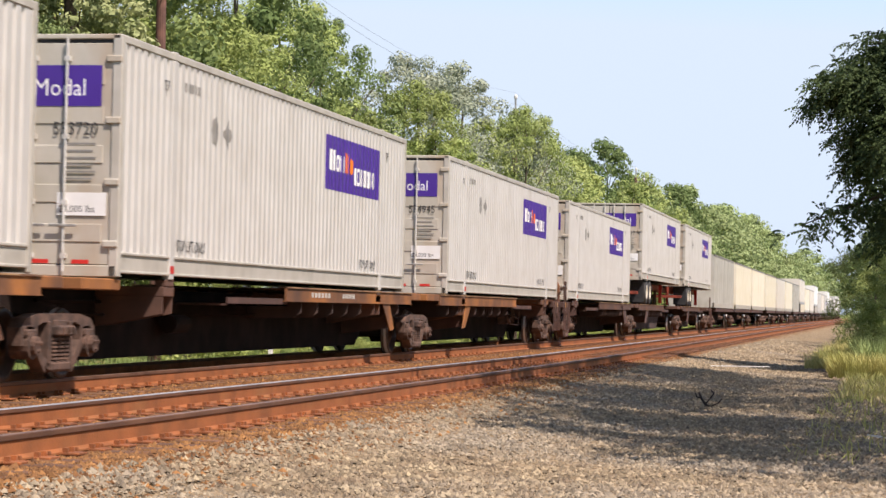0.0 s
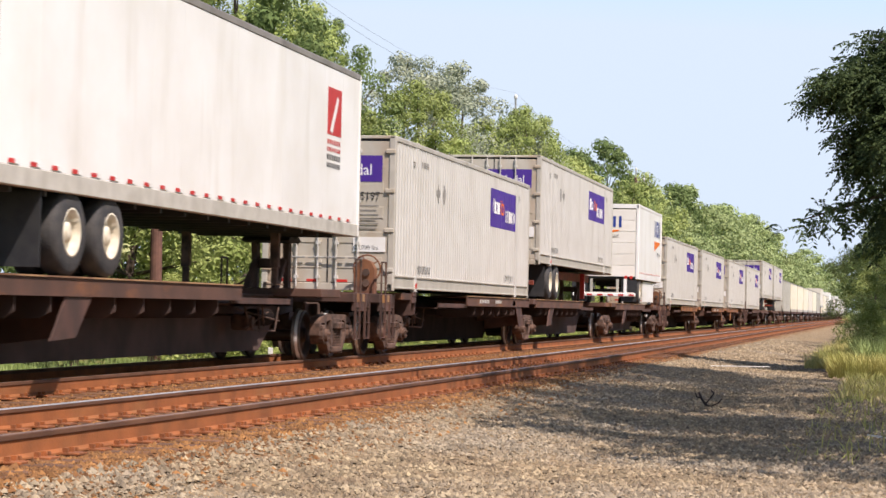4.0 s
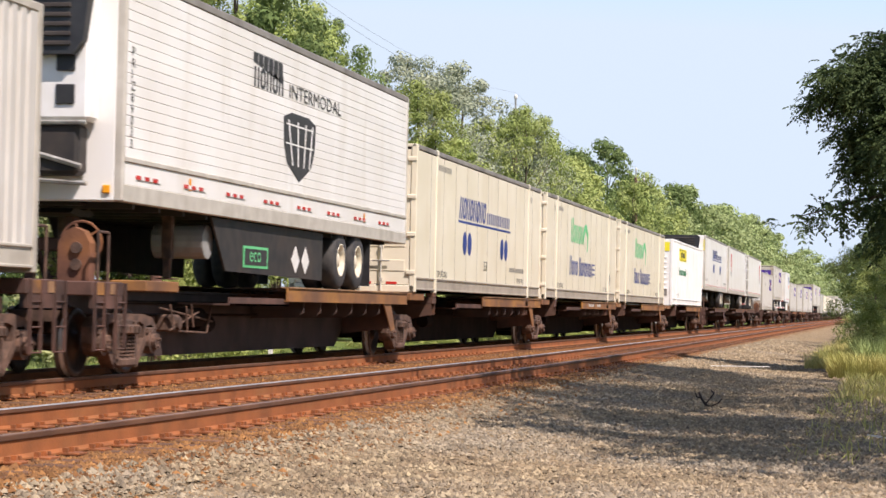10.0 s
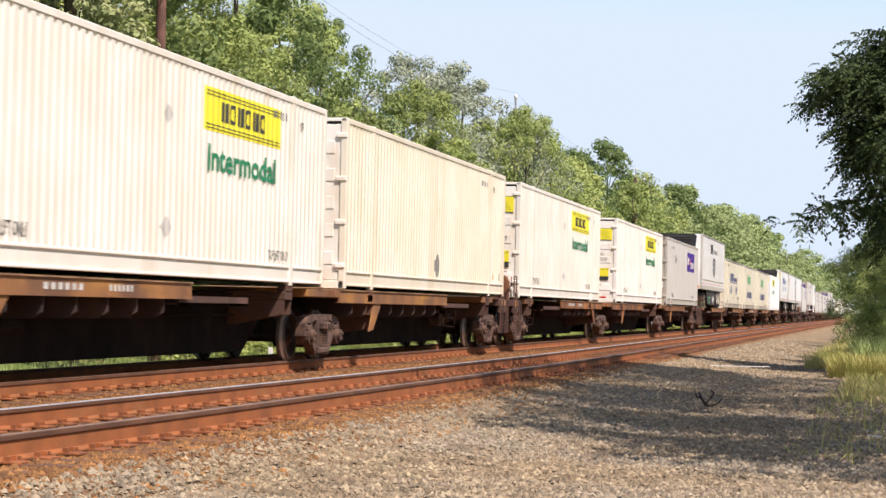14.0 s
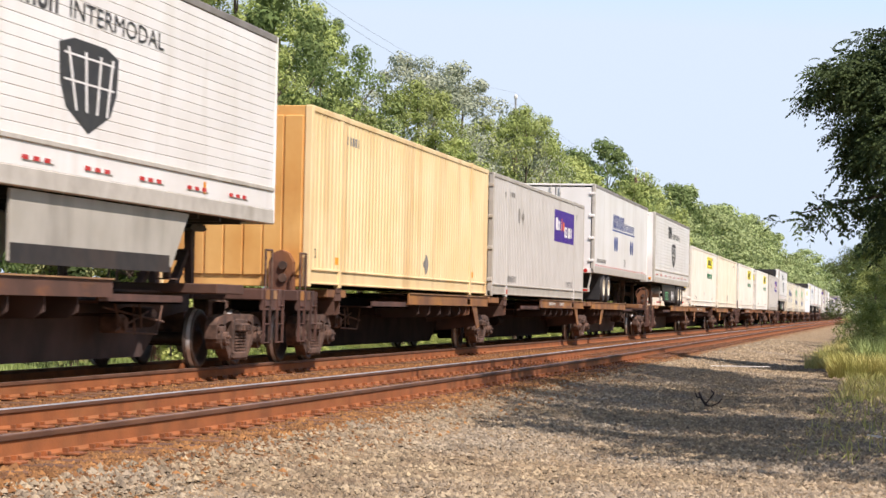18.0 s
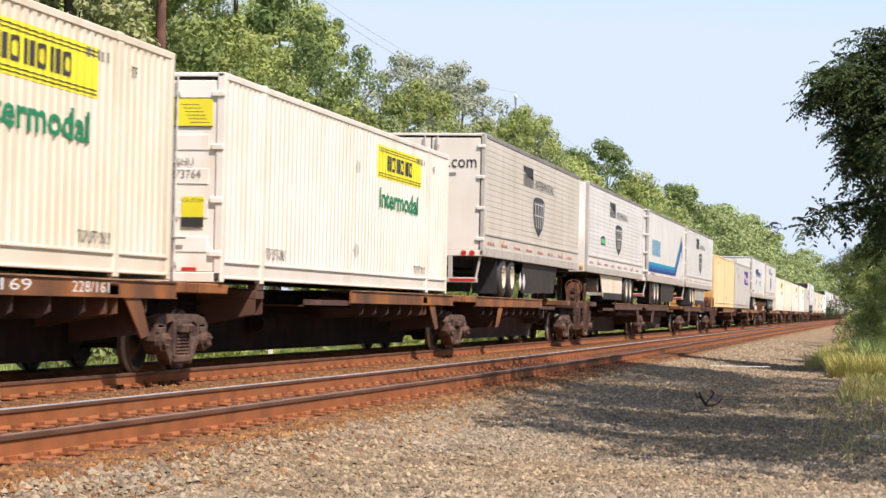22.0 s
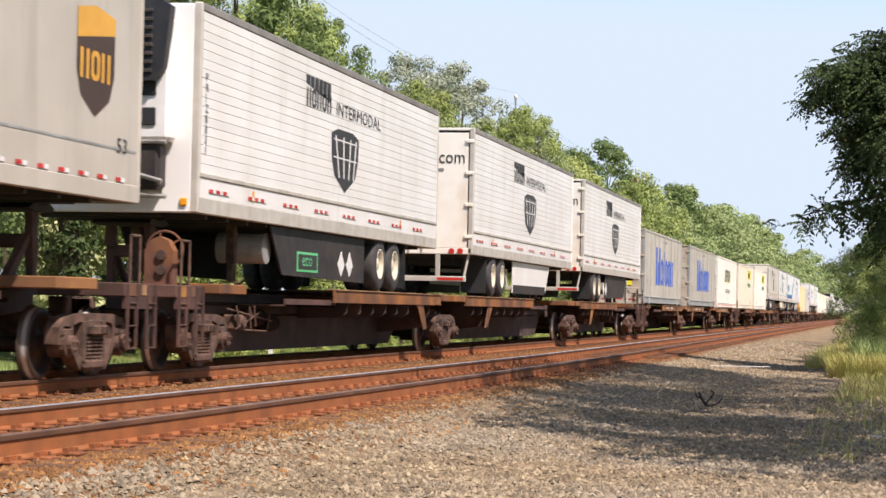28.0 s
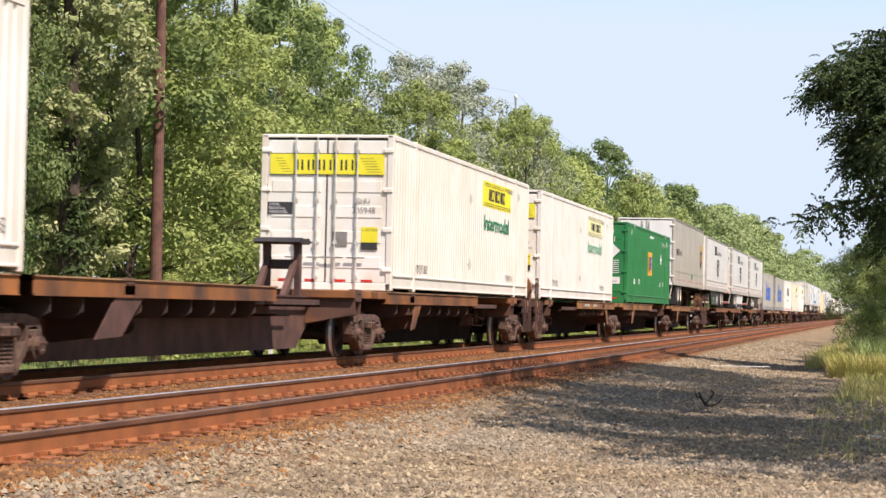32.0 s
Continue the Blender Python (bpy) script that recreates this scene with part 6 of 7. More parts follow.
TRAIN = [head_units[i:i + 3][::-1] for i in range(0, len(head_units), 3)][::-1] + TRAIN
for i, units in enumerate(TRAIN):
    ahead = units[0][1] + length_of(units[0][0]) + 1.3 if i == 0 else (TRAIN[i - 1][-1][1] + units[0][1] + length_of(units[0][0])) / 2
    behind = units[-1][1] - 1.3 if i == len(TRAIN) - 1 else (units[-1][1] + TRAIN[i + 1][0][1] + length_of(TRAIN[i + 1][0][0])) / 2
    paint = PAINT.get(units[0][0], "car_brown")
    rail_car(units, ahead, behind, paint, simple=i < 7)
# ------------------------------------------------------------------ trees, grass, poles
def leaves_mesh(name, centres, radii, per, size, mat, seed, flat=0.75, mat2=None):
    """Many small leaves round cluster centres."""
    g = np.random.default_rng(seed)
    n = len(centres) * per
    c = np.repeat(np.array(centres, float), per, axis=0)
    r = np.repeat(np.array(radii, float), per)[:, None]
    d = g.normal(size=(n, 3))
    d /= np.linalg.norm(d, axis=1, keepdims=True)
    rad = g.random((n, 1)) ** 0.3
    pos = c + d * rad * r * np.array([1, 1, flat])
    nor = d * 1.0 + g.normal(size=(n, 3)) * 0.3 + np.array([0, 0, 0.3])
    nor /= np.linalg.norm(nor, axis=1, keepdims=True)
    t = np.cross(nor, g.normal(size=(n, 3)))
    t /= np.linalg.norm(t, axis=1, keepdims=True)
    b = np.cross(nor, t)
    s = size * (0.6 + 0.8 * g.random((n, 1)))
    v = np.empty((n, 4, 3))
    v[:, 0], v[:, 1], v[:, 2], v[:, 3] = pos - t * s, pos + b * s * 0.5 + nor * s * 0.12, pos + t * s, pos - b * s * 0.5
    me = bpy.data.meshes.new(name)
    me.from_pydata(v.reshape(-1, 3).tolist(), [], np.arange(4 * n).reshape(-1, 4).tolist())
    me.materials.append(mat)
    return me


def sprays_mesh(name, centres, radii, per, leaf, mat, seed, pairs=6):
    """Compound leaves round cluster centres: drooping stalks with narrow leaflets in pairs."""
    g = np.random.default_rng(seed)
    n = len(centres) * per
    c = np.repeat(np.array(centres, float), per, axis=0)
    r = np.repeat(np.array(radii, float), per)[:, None]
    unit = lambda a: a / np.linalg.norm(a, axis=-1, keepdims=True)
    d = unit(g.normal(size=(n, 3)))
    start = c + d * r * g.random((n, 1)) ** 0.4 * np.array([1, 1, 0.7])
    way = unit(d * np.array([1, 1, 0.4]) + g.normal(size=(n, 3)) * 0.5 + np.array([0, 0, -0.3]))
    side = unit(np.cross(way, np.array([0, 0, 1.0]) + 0.25 * g.normal(size=(n, 3))))
    size = leaf * (0.7 + 0.6 * g.random((n, 1)))
    quads = []
    for k in range(2 * pairs + 1):
        f, hand = (k // 2 + 1) / (pairs + 0.5), (1 if k % 2 else -1)
        at = start + way * size * 3.6 * f + np.array([0, 0, -1.0]) * size * 1.3 * f * f
        if k == 2 * pairs:
            out = unit(way + np.array([0, 0, -0.8]))
        else:
            out = unit(side * hand + way * 0.5 + np.array([0, 0, -0.55]) + 0.2 * g.normal(size=(n, 3)))
        nor = unit(np.cross(out, way) + 0.3 * g.normal(size=(n, 3)))
        wide = unit(np.cross(nor, out)) * size * 0.25
        quads.append(np.stack((at, at + out * size * 0.45 + wide, at + out * size * 1.05, at + out * size * 0.45 - wide), axis=1))
    v = np.stack(quads, axis=1).reshape(-1, 3)
    me = bpy.data.meshes.new(name)
    me.from_pydata(v.tolist(), [], np.arange(len(v)).reshape(-1, 4).tolist())
    me.materials.append(mat)
    return me


def crown_clusters(seed, rx, h0, h1, n, spread=0.35):
    """Cluster centres that fill an uneven crown from h0 to h1."""
    g = random.Random(seed)
    out, rad = [], []
    lobes = [(g.uniform(0, 6.28), g.uniform(0.15, 0.95), g.uniform(0.7, 1.15)) for _ in range(7)]
    for _ in range(n):
        u = g.random() ** 0.8
        a = g.uniform(0, 6.2832)
        w = math.sin(math.pi * min(1, 0.16 + 0.84 * u) ** 0.8) ** 0.6
        k = 1 + sum(0.28 * (q - 0.9) * 4 * math.exp(-((a - b + 3.14) % 6.28 - 3.14) ** 2 / 0.5 - (u - c) ** 2 / 0.05) for b, c, q in lobes)
        r = rx * w * k * (0.35 + 0.65 * g.random() ** 0.5)
        out.append((r * math.cos(a), r * math.sin(a), h0 + (h1 - h0) * u + g.uniform(-0.3, 0.3)))
        rad.append(rx * spread * g.uniform(0.55, 1.2) * (0.8 if u > 0.85 else 1))
    return out, rad


def tree(label, seed, height, rx, mat, clusters=60, per=260, leaf=0.09, base=0.06, spread=0.27, trunk_r=0.16, category="tree", name="tree"):
    root = thing(name, label, category, "trees along the line")
    cs, rs = crown_clusters(seed, rx, height * base + rx * 0.2, height - rx * 0.2, clusters, spread)
    part("crown", leaves_mesh("crown", cs, rs, per, leaf, M[mat], seed), None, root)
    g = random.Random(seed + 1)
    bm = bmesh.new()
    p, r = Vector((0, 0, -0.3)), trunk_r
    nodes = []
    for k in range(5):
        q = Vector((g.uniform(-0.25, 0.25), g.uniform(-0.25, 0.25), height * 0.85 * (k + 1) / 5))
        bar(p, q, r, 8, bm=bm, r2=r * 0.75)
        p, r = q, r * 0.75
        nodes.append((q, r))
    for k in range(0, min(len(cs), 14)):
        c = Vector(cs[k])
        q, r = min(nodes, key=lambda nr: abs(nr[0].z - c.z * 0.75))
        bar(q, c, r * 0.5, 5, bm=bm, r2=0.02)
    part("trunk", bm, M["bark"], root)
    return root


KINDS = {
    "mid": tree("broad green deciduous tree with dense foliage", 11, 12.0, 4.2, "leaf_mid", 105, 230, 0.07, spread=0.185),
    "dark": tree("dark green deciduous tree with dense foliage", 12, 12.0, 4.0, "leaf_dark", 105, 230, 0.07, spread=0.185),
    "light": tree("light green feathery tree", 13, 12.0, 3.8, "leaf_light", 110, 225, 0.068, spread=0.19),
    "grey": tree("grey-green tree with airy foliage", 14, 12.0, 4.0, "leaf_grey", 105, 230, 0.07, spread=0.2),
    "bush": tree("low green shrub thicket", 15, 5.0, 2.6, "leaf_light", 50, 75, 0.14, base=0.0, trunk_r=0.06, category="shrub", name="shrub"),
    "mid2": tree("broad green tree in the middle of the row", 21, 12.0, 4.2, "leaf_mid", 110, 85, 0.125, spread=0.21),
    "dark2": tree("dark green tree in the middle of the row", 22, 12.0, 4.0, "leaf_dark", 110, 85, 0.125, spread=0.21),
    "light2": tree("light green tree in the middle of the row", 23, 12.0, 3.8, "leaf_light", 110, 85, 0.125, spread=0.20),
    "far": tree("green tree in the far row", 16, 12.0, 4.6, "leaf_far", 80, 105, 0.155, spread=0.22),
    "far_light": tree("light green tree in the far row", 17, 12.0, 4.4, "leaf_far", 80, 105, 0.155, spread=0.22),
}
HEIGHT = {k: 5 if k == "bush" else 12 for k in KINDS}
used = set()


def plant(kind, x, y, height, turn, wide=1.0):
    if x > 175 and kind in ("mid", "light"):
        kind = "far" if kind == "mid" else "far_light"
    elif x > 108 and kind + "2" in KINDS:
        kind += "2"
    k = height / HEIGHT[kind]
    m = pose(x, y, ground_z(x, y) - 0.05, 0, 0, turn) @ Matrix.Diagonal((k * wide, k * wide, k, 1))
    if kind in used:
        return copy_thing(KINDS[kind], m)
    used.add(kind)
    KINDS[kind].matrix_basis = m
    return KINDS[kind]


def skyline(x):
    """How high the row of trees stands, along the line."""
    return float(np.interp(x, [40, 60, 67, 76, 84, 90, 102, 114, 127, 141, 160, 185, 243, 324, 390, 440, 480, 800],
                           [14, 12.3, 10.9, 9.9, 10.8, 12.5, 12.9, 11.3, 11.9, 12.2, 13.4, 12.6, 14.2, 16.2, 17.2, 12.6, 13, 19]))


rt = random.Random(7)
# the back row, by kind as one walks along it
BACK = [("dark", 38), ("mid", 46), ("mid", 57), ("dark", 66), ("mid", 73), ("dark", 82), ("grey", 90), ("grey", 101), ("light", 112), ("light", 121), ("mid", 130),
        ("light", 141), ("dark", 152), ("dark", 162), ("mid", 174), ("light", 187), ("mid", 202), ("dark", 220), ("mid", 241)]
for kind, x in BACK:
    plant(kind, x, (22.0 if x < 62 else 20.0) + rt.uniform(-0.6, 1.5), (1.08 if x < 62 else 1.0) * skyline(x) * rt.uniform(0.97, 1.02), rt.uniform(0, 360), rt.uniform(0.9, 1.1))
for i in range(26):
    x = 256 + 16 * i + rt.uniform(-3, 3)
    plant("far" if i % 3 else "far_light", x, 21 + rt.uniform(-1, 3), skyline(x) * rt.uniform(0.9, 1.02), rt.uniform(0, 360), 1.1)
# a darker row behind, which closes the gaps under the crowns
for i in range(12):
    x = 46 + 7 * i + rt.uniform(-1, 1)
    plant("far", x, 27 + rt.uniform(-1, 1.5), 0.78 * skyline(x), rt.uniform(0, 360), 1.25)
# the front row, lower and lighter
for i in range(34):
    x = 36 + 6.2 * i + rt.uniform(-1.5, 1.5)
    h = min(9.5, skyline(x) * rt.uniform(0.5, 0.68))
    if x < 54:
        continue
    plant(("mid", "light", "light", "mid")[i % 4], x, 17.4 + rt.uniform(-0.4, 0.6), h, rt.uniform(0, 360), 1.1)
# a tree whose high crown hangs over a dark hollow
hollow = thing("tree", "tree with a high crown over a dark hollow", "tree", "trees along the line")
hollow.matrix_basis = pose(48.6, 19.2, ground_z(48.6, 19.2) - 0.05)
up, ur = crown_clusters(51, 4.8, 5.2, 12.0, 110, 0.17)
part("crown", leaves_mesh("crown", up, ur, 230, 0.09, M["leaf_dark"], 51), None, hollow)
# lower leaves in a darker green that carries the hollow's shade
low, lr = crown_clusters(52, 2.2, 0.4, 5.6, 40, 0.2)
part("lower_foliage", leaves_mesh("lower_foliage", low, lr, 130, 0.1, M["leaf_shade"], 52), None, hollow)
bm = bar((0, 0, -0.3), (0.3, 0.1, 6.0), 0.2, 8, r2=0.13)
bar((0.3, 0.1, 6.0), (0.1, 0.3, 10.5), 0.13, 8, bm=bm, r2=0.05)
for c in up[:10] + low[:8]:
    bar((0.2, 0.1, c[2] * 0.8), c, 0.05, 5, bm=bm, r2=0.015)
part("trunk", bm, M["bark"], hollow)
plant("mid", 53.5, 19.6, 7.5, 80, 1.1)
plant("light", 46.0, 15.3, 3.9, 40, 0.7)
plant("dark", 41.2, 18.6, 8.5, 130, 0.8)
plant("mid", 51.5, 18.2, 9.2, 15, 1.05)
plant("light", 55.0, 17.6, 6.2, 75, 1.0)
plant("mid", 84.6, 18.2, 8.9, 200, 0.95)
plant("grey", 93.4, 15.5, 10.4, 75, 0.75)
plant("mid", 84.0, 23.5, 9.5, 20, 1.1)
plant("mid2", 96.0, 23.5, 10.4, 140, 1.1)
# a stem overgrown with vines, open in its middle, with dark leaf colour as shade there
vine = thing("vine_covered_tree", "dark tree overgrown with vines, hollow in its middle", "tree", "trees along the line")
vine.matrix_basis = pose(44.0, 16.95, ground_z(44.0, 16.95) - 0.05)
g = random.Random(61)
lit, deep = [], []
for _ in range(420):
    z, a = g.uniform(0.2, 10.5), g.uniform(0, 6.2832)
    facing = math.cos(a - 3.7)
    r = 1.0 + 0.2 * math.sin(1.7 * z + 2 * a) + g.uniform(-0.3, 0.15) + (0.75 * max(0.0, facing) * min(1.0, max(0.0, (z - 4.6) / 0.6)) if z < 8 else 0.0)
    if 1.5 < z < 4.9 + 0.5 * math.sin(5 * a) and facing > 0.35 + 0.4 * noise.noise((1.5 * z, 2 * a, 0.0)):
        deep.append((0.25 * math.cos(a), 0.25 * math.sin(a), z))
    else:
        lit.append((r * math.cos(a), r * math.sin(a), z))
part("vines", leaves_mesh("vines", lit, [g.uniform(0.2, 0.42) for _ in lit], 85, 0.065, M["leaf_vine"], 61), None, vine)
# inner leaves coloured darker for the shade in the opening
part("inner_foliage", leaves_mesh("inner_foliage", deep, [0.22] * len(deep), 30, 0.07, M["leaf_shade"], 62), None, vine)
bm = bar((0, 0, -0.3), (0.1, 0.1, 5.0), 0.26, 9, r2=0.2)
bar((0.1, 0.1, 5.0), (0, 0.2, 10.0), 0.2, 9, bm=bm, r2=0.08)
for _ in range(12):
    c = g.choice(lit)
    bar((0.05, 0.1, c[2] * 0.85), c, 0.05, 5, bm=bm, r2=0.015)
part("trunk", bm, M["bark"], vine)
plant("light", 88.5, 15.3, 10.0, 10, 0.85)
plant("light", 84.0, 16.4, 8.6, 120, 0.9)
plant("mid", 91.8, 15.0, 8.9, 200, 0.8)
plant("mid", 135.5, 15.2, 10.3, 60, 0.8)
for i in range(36):
    x = 48 + 4.2 * i + rt.uniform(-1, 1)
    plant("bush", x, 15.6 + rt.uniform(-0.2, 0.5), rt.uniform(1.6, 3.2), rt.uniform(0, 360), 1.2)
for i in range(16):
    x = 255 + 14 * i
    plant("far_light", x, 17.5 + rt.uniform(-0.5, 0.5), rt.uniform(7, 10), rt.uniform(0, 360), 1.1)
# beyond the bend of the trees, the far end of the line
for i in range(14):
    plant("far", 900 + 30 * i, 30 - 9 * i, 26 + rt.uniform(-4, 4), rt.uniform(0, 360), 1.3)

# the side of the camera: shrubs and trees along the gravel
for i in range(14):
    x = 66 + 15 * i + rt.uniform(-2, 2)
    plant("dark" if i < 4 else ("mid2" if i % 2 else "dark2"), x, -1.9 + 0.004 * x + rt.uniform(-0.5, 0.3), rt.uniform(5.0, 7), rt.uniform(0, 360), 1.25)
for i in range(8):
    plant("far", 80 + 22 * i, -7 + rt.uniform(-1, 1), rt.uniform(11, 14), rt.uniform(0, 360), 1.1)
for x, y, h in ((12, -8, 9), (4, -9, 10), (-8, -8, 11)):
    plant("dark2", x, y, h, rt.uniform(0, 360), 1.0)
for kind, x, y, h in (("mid", 60, -0.7, 3.8), ("mid", 66, -0.4, 3.4), ("dark", 73, 0.2, 3.6), ("dark", 57, -2.0, 3.0)):
    plant(kind, x, y, h, rt.uniform(0, 360), 1.2)


def tall_tree(x, y, seed, rx, h0, h1, n, label, spread=0.22, per=240, leaf=0.085, compound=False):
    """A tree with a clear stem and a high crown."""
    root = thing("shade_tree", label, "tree", "trees over the gravel")
    root.matrix_basis = pose(x, y, ground_z(x, y))
    cs, rs = crown_clusters(seed, rx, h0, h1, n, spread)
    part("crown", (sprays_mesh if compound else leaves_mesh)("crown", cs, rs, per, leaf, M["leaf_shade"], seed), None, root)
    bm = bmesh.new()
    p, r, nodes = Vector((0, 0, -0.4)), 0.24, []
    for k in range(5):
        q = Vector((0.15 * math.sin(k + seed), 0.1 * k, h1 * 0.17 * (k + 1)))
        bar(p, q, r, 10, bm=bm, r2=r * 0.78)
        p, r = q, r * 0.78
        nodes.append((q, r))
    for c in cs[:18]:
        c = Vector(c)
        q, r = min(nodes, key=lambda nr: abs(nr[0].z - c.z * 0.8))
        bar(q, c, r * 0.45, 5, bm=bm, r2=0.02)
    part("trunk", bm, M["bark"], root)
    return root


# high crowns that shade the gravel, and the tree whose outer branches stir in the wind
tall_tree(22.5, -4.1, 32, 4.0, 6.8, 11.8, 130, "tall dark green tree beside the gravel", 0.26, 72, 0.12)
tall_tree(29.8, -3.4, 33, 4.8, 7.4, 13.0, 140, "tall dark green tree with a high crown", 0.25, 72, 0.12)
tall_tree(42.0, -2.8, 34, 4.2, 9.0, 14.0, 120, "tall dark green tree with a high crown", 0.25, 72, 0.12)
tall_tree(18.6, -5.6, 35, 3.6, 7.0, 11.5, 120, "tall dark green tree beside the gravel", 0.27, 34, 0.12)
tall_tree(26.2, -3.9, 36, 4.4, 7.2, 12.2, 140, "tall dark green tree with a high crown", 0.26, 34, 0.12)
tall_tree(34.6, -3.0, 37, 4.8, 8.2, 13.4, 140, "tall dark green tree with a high crown", 0.26, 34, 0.12)
tall_tree(38.6, -2.4, 38, 4.7, 8.8, 13.8, 140, "tall dark green tree with a high crown", 0.26, 34, 0.12)
# the shade this tree stands in is part of its near-black leaf colour
shade_tree = tall_tree(56.0, -2.6, 31, 3.45, 2.4, 10.5, 180, "tall dark green tree with compound leaves overhanging the gravel", 0.2, 44, 0.11, True)
BRANCHES = []
for seed, base, tip, size in ((41, (0, 1.8, 7.0), (0.4, 4.3, 6.9), 0.42), (42, (0, 1.6, 7.7), (0.3, 3.8, 7.6), 0.45), (43, (0, 2.6, 4.4), (0.2, 4.8, 3.7), 0.26), (44, (0, 1.8, 6.3), (0.3, 3.6, 6.0), 0.4),
                              (45, (0, 1.8, 7.3), (-0.3, 4.0, 7.3), 0.38), (46, (0, 1.4, 8.0), (0.2, 3.0, 8.3), 0.5), (47, (0, 1.6, 5.5), (0.2, 3.4, 5.2), 0.42)):
    g = random.Random(seed)
    d = Vector(tip) - Vector(base)
    cen = [tuple(d * (0.2 + 0.8 * k / 25) + Vector((g.uniform(-0.7, 0.7), g.uniform(-0.3, 0.3), g.uniform(-0.55, 0.45) * (1.1 - k / 30)))) for k in range(26)]
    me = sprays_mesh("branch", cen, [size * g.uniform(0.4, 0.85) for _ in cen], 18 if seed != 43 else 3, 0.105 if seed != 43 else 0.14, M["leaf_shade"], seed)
    b = part("branch", me, None, shade_tree)
    b["kind"] = "stuff"
    b.location = base
    part("bough", bar((0, 0, 0), d * 0.95, 0.05, 6, r2=0.012), M["bark"], b)
    BRANCHES.append((b, Vector(base), seed))


def blades(name, count, xr, yr, h, mat, label, seed, lean=0.25, bias=1.0):
    """Grass blades, each one thin bent triangle strip."""
    g = np.random.default_rng(seed)
    x = xr[0] + (xr[1] - xr[0]) * g.random(count) ** bias
    y = yr[0] + (yr[1] - yr[0]) * g.random(count)
    z = np.array([ground_z(a, b) for a, b in zip(x, y)]) - 0.08
    hh = h * (0.45 + 0.75 * g.random(count))
    w = 0.006 + 0.008 * g.random(count)
    a = g.random(count) * 6.2832
    lx, ly = lean * hh * np.cos(a), lean * hh * np.sin(a)
    wx, wy = w * np.cos(a + 1.57), w * np.sin(a + 1.57)
    v = np.empty((count, 5, 3))
    for k, (f, q) in enumerate(((0, 1), (0, -1), (0.55, -0.8), (0.55, 0.8), (1, 0))):
        v[:, k, 0], v[:, k, 1], v[:, k, 2] = x + lx * f * f + wx * q, y + ly * f * f + wy * q, z + hh * f
    fs = []
    for i in range(count):
        o = 5 * i
        fs += [(o, o + 1, o + 2, o + 3), (o + 3, o + 2, o + 4)]
    me = bpy.data.meshes.new(name)
    me.from_pydata(v.reshape(-1, 3).tolist(), [], fs)
    me.materials.append(mat)
    return tagged(new(name, me), label, "grass", kind="stuff")


blades("tall_grass", 26000, (52, 130), (-3.5, 0.5), 0.95, M["grass"], "tall green grass beside the gravel", 5, 0.5, 1.8)
blades("dry_grass", 9000, (50.6, 60), (-0.6, 1.1), 0.62, M["dry_grass"], "dry straw-coloured grass at the edge of the gravel", 6, 0.6, 1.4)
blades("edge_grass", 5000, (58, 120), (0.4, 1.9), 0.5, M["dry_grass"], "sparse dry grass along the gravel", 10, 0.6, 1.6)
blades("verge_grass", 26000, (28, 150), (13.2, 16.2), 0.35, M["grass"], "short green grass behind the train", 8, bias=1.5)
blades("weeds", 160, (21, 42), (-0.8, 0.8), 0.3, M["dry_grass"], "sparse dry weeds in the gravel", 9)

blades("moss", 15000, (27.5, 34.0), (0.45, 1.15), 0.07, M["grass"], "low green weeds on the gravel", 12, 0.8)
blades("shade_grass", 2600, (34, 52), (-1.4, 0.7), 0.3, M["dry_grass"], "thin grass in the shade of the trees", 13, 0.6, 0.6)
blades("straw", 700, (22, 46), (-0.5, 0.9), 0.2, M["dry_grass"], "scattered dry straw on the gravel", 14, 1.4)

# utility poles and their wires
for x in (46.9, 95.4, 144.0):
    p = thing("utility_pole", "reddish-brown wooden utility pole with pin insulators", "utility pole", "poles along the line")
    p.matrix_basis = pose(x, 16.0, ground_z(x, 16.0), 0, -0.8, 0)
    part("shaft", bar((0, 0, -0.5), (0, 0, 10.3), 0.15, 14, r2=0.105), M["pole"], p)
    part("pole_pin", box(-0.04, 0.04, -0.04, 0.04, 10.25, 10.75, 0.01), M["rod"], p)
    for y, z in ((0.0, 10.72), (-0.55, 10.05)):
        part("insulator", lathe([(0, 0.03), (0.06, 0.07), (0.16, 0.08), (0.24, 0.04)], 8, "z"), M["litter"], p).location = (0, y, z)
    part("side_bracket", box(-0.03, 0.03, -0.6, 0.0, 9.98, 10.05), M["rod"], p)
for y, zt in ((16.0, 10.5), (15.45, 9.9)):
    bm = bmesh.new()
    for a, b in ((-1.6, 46.9), (46.9, 95.4), (95.4, 144.0)):
        pts = [(a + (b - a) * k / 8, y, zt - 0.9 * 4 * (k / 8) * (1 - k / 8)) for k in range(9)]
        for p, q in zip(pts, pts[1:]):
            bar(p, q, 0.004, 4, bm=bm)
    tagged(new("overhead_wire", mesh_of("overhead_wire", bm, M["wire"])), "thin dark overhead wire between poles", "wire", "wires")

# small things on the gravel
stick = bmesh.new()
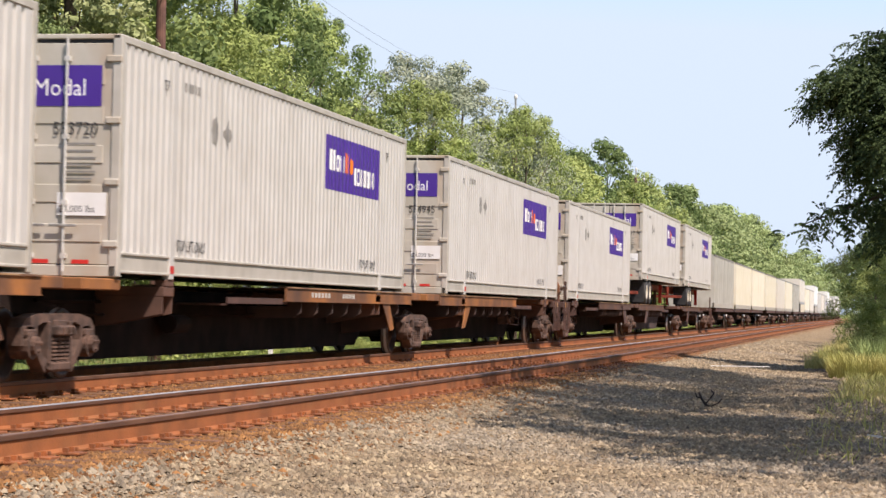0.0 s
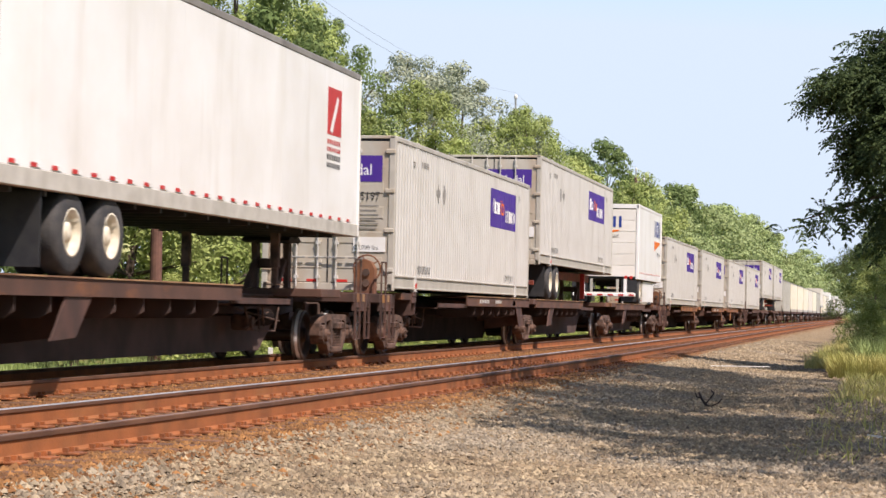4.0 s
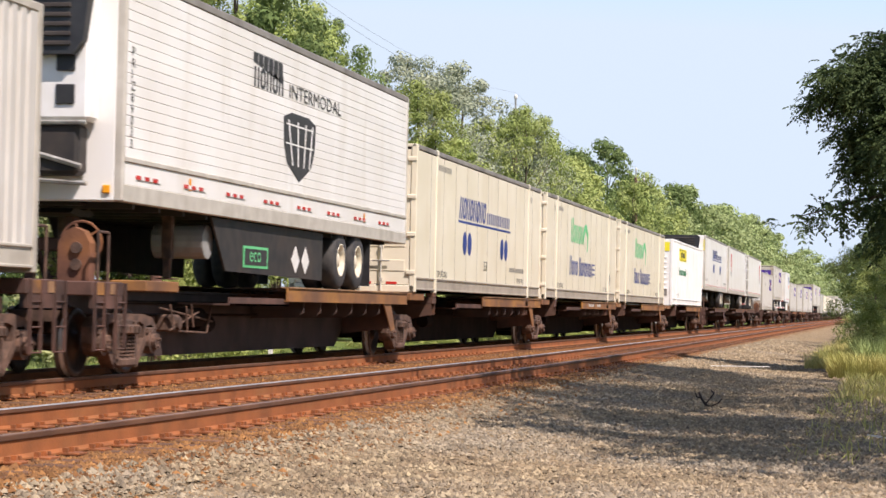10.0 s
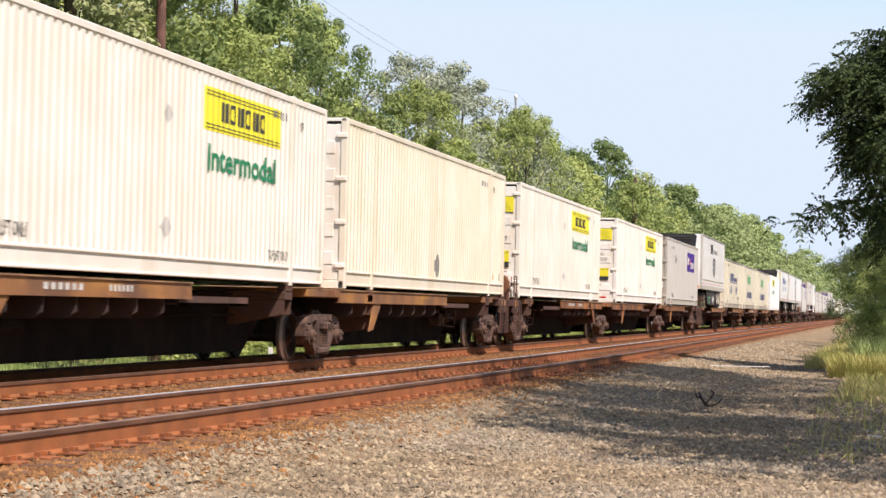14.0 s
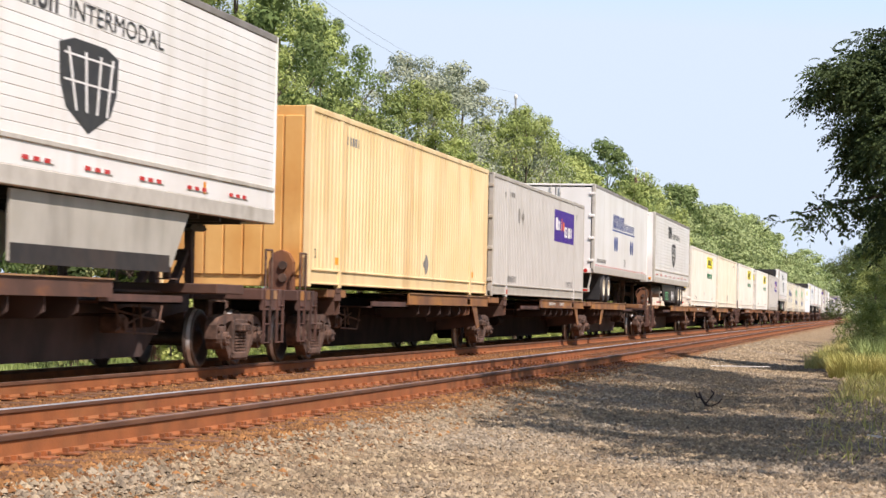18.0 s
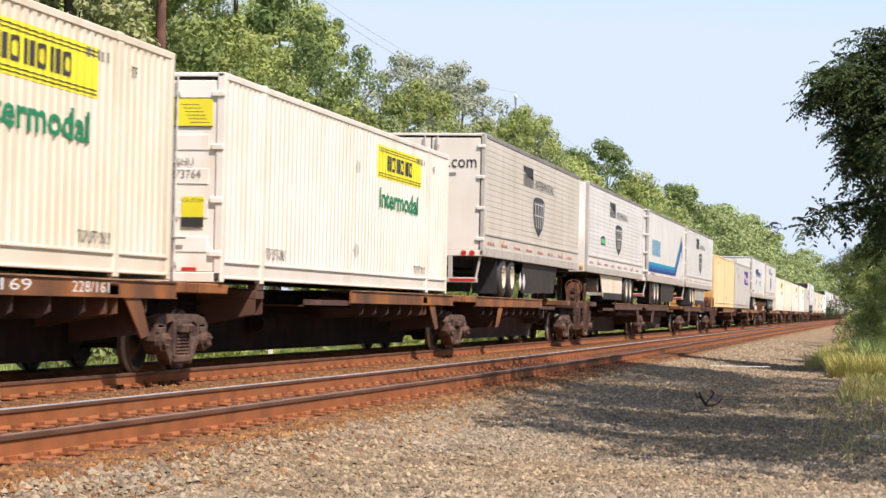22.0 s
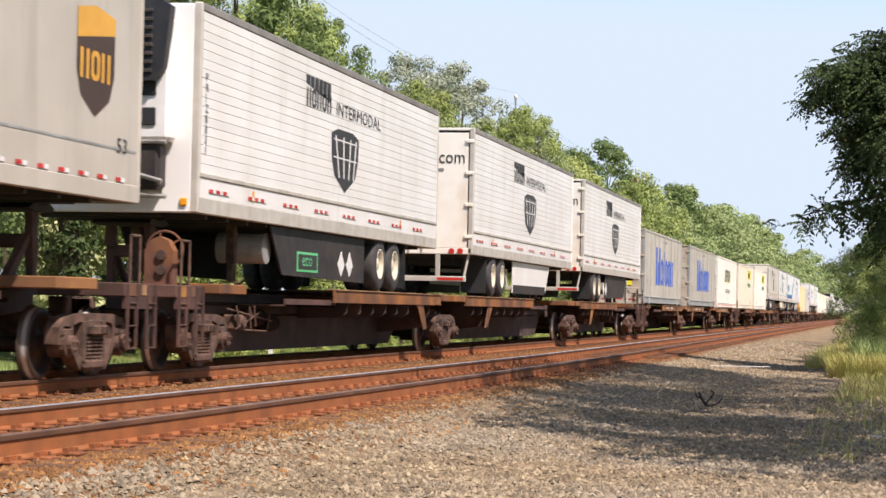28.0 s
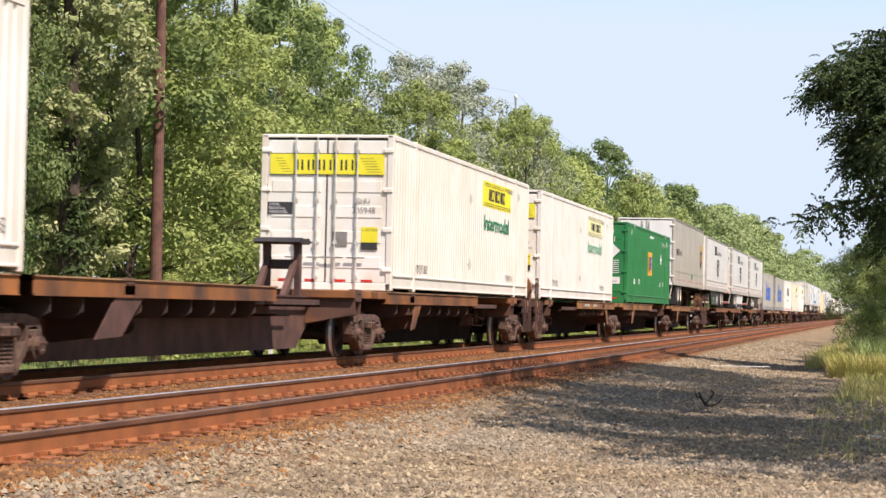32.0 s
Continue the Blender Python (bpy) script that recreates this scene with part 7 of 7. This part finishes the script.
for chain, r in ((((0, 0, 0), (0.02, 0.13, 0.08), (0, 0.21, 0.2), (0.03, 0.26, 0.31)), 0.02), (((0.02, 0.13, 0.08), (0.04, 0.03, 0.2), (0, -0.04, 0.3), (0.02, 0.02, 0.36)), 0.012),
                 (((0, 0.21, 0.2), (0.05, 0.3, 0.22), (0, 0.33, 0.3)), 0.011), (((0, 0.05, 0.03), (0, -0.12, 0.1), (0.03, -0.2, 0.2)), 0.011), (((0, 0, 0), (-0.03, -0.1, 0.0), (0, -0.2, 0.02)), 0.018)):
    for p, q in zip(chain, chain[1:]):
        bar(p, q, r * 1.5, 6, bm=stick, r2=r * 1.1)
dead = tagged(new("dead_branch", mesh_of("dead_branch", stick, M["twig"])), "dark forked dead branch lying on the gravel", "branch")
dead.matrix_basis = pose(32.7, 2.44, ground_z(32.7, 2.44) + 0.02) @ Matrix.Scale(0.75, 4)
bm = bmesh.new()
for k in range(8):
    bar((0.35 * k, -0.12 * k + 0.1 * math.sin(k), 0.02), (0.35 * (k + 1), -0.12 * (k + 1) + 0.1 * math.sin(k + 1), 0.02), 0.022, 5, bm=bm)
strip_ob = tagged(new("plastic_strip", mesh_of("plastic_strip", bm, M["litter"])), "pale plastic strip lying on the gravel", "litter")
strip_ob.matrix_basis = pose(53.0, 4.0, ground_z(53, 4.0) + 0.03, 0, 0, -55) @ Matrix.Scale(0.5, 4)
scrap = tagged(new("plastic_scrap", mesh_of("plastic_scrap", prism([(-0.2, -0.05), (0.16, -0.07), (0.22, 0.02), (0.02, 0.07), (-0.19, 0.04)], 0.0, 0.03, "z"), M["litter"])), "pale plastic scrap lying in the shade", "litter")
scrap.matrix_basis = pose(26.0, -0.02, ground_z(26.0, -0.02) + 0.03, 4, -6, 70) @ Matrix.Scale(0.7, 4)
post = tagged(new("marker_post", mesh_of("marker_post", box(-0.05, 0.05, -0.05, 0.05, 0, 0.55, 0.01), M["dwhite"])), "small white marker post in the grass", "post")
post.matrix_basis = pose(50.1, 14.2, ground_z(50.1, 14.2) - 0.05)


# ------------------------------------------------------------------ what moves
def motions():
    for ob, x in MOVING:
        walk(ob, [(t, pose(x + SPEED * t, TRACK, 0)) for t in (0.0, 16.0, 32.0)])
    for s, sets in WHEELSETS.items():
        first = sets[0]
        walk(first, [(k / FPS, pose(s * 0.89, 0, 0.42, 0, 85.0 * k, 0)) for k in range(0, 32 * FPS + 1)])
        for w in sets[1:]:
            w.rotation_mode = "QUATERNION"
            w.animation_data_create()
            w.animation_data.action = first.animation_data.action
            w.animation_data.action_slot = first.animation_data.action_slot
    for b, base, seed in BRANCHES:
        g = random.Random(seed)
        rows = []
        for k in range(0, 33):
            sway = -1.5 + 4.0 * min(1.0, k / 18.0)
            rows.append((float(k), Matrix.Translation(base) @ pose(0, 0, 0, sway + g.uniform(-2.2, 2.2), g.uniform(-1.5, 1.5), g.uniform(-2, 2))))
        walk(b, rows)


motions()
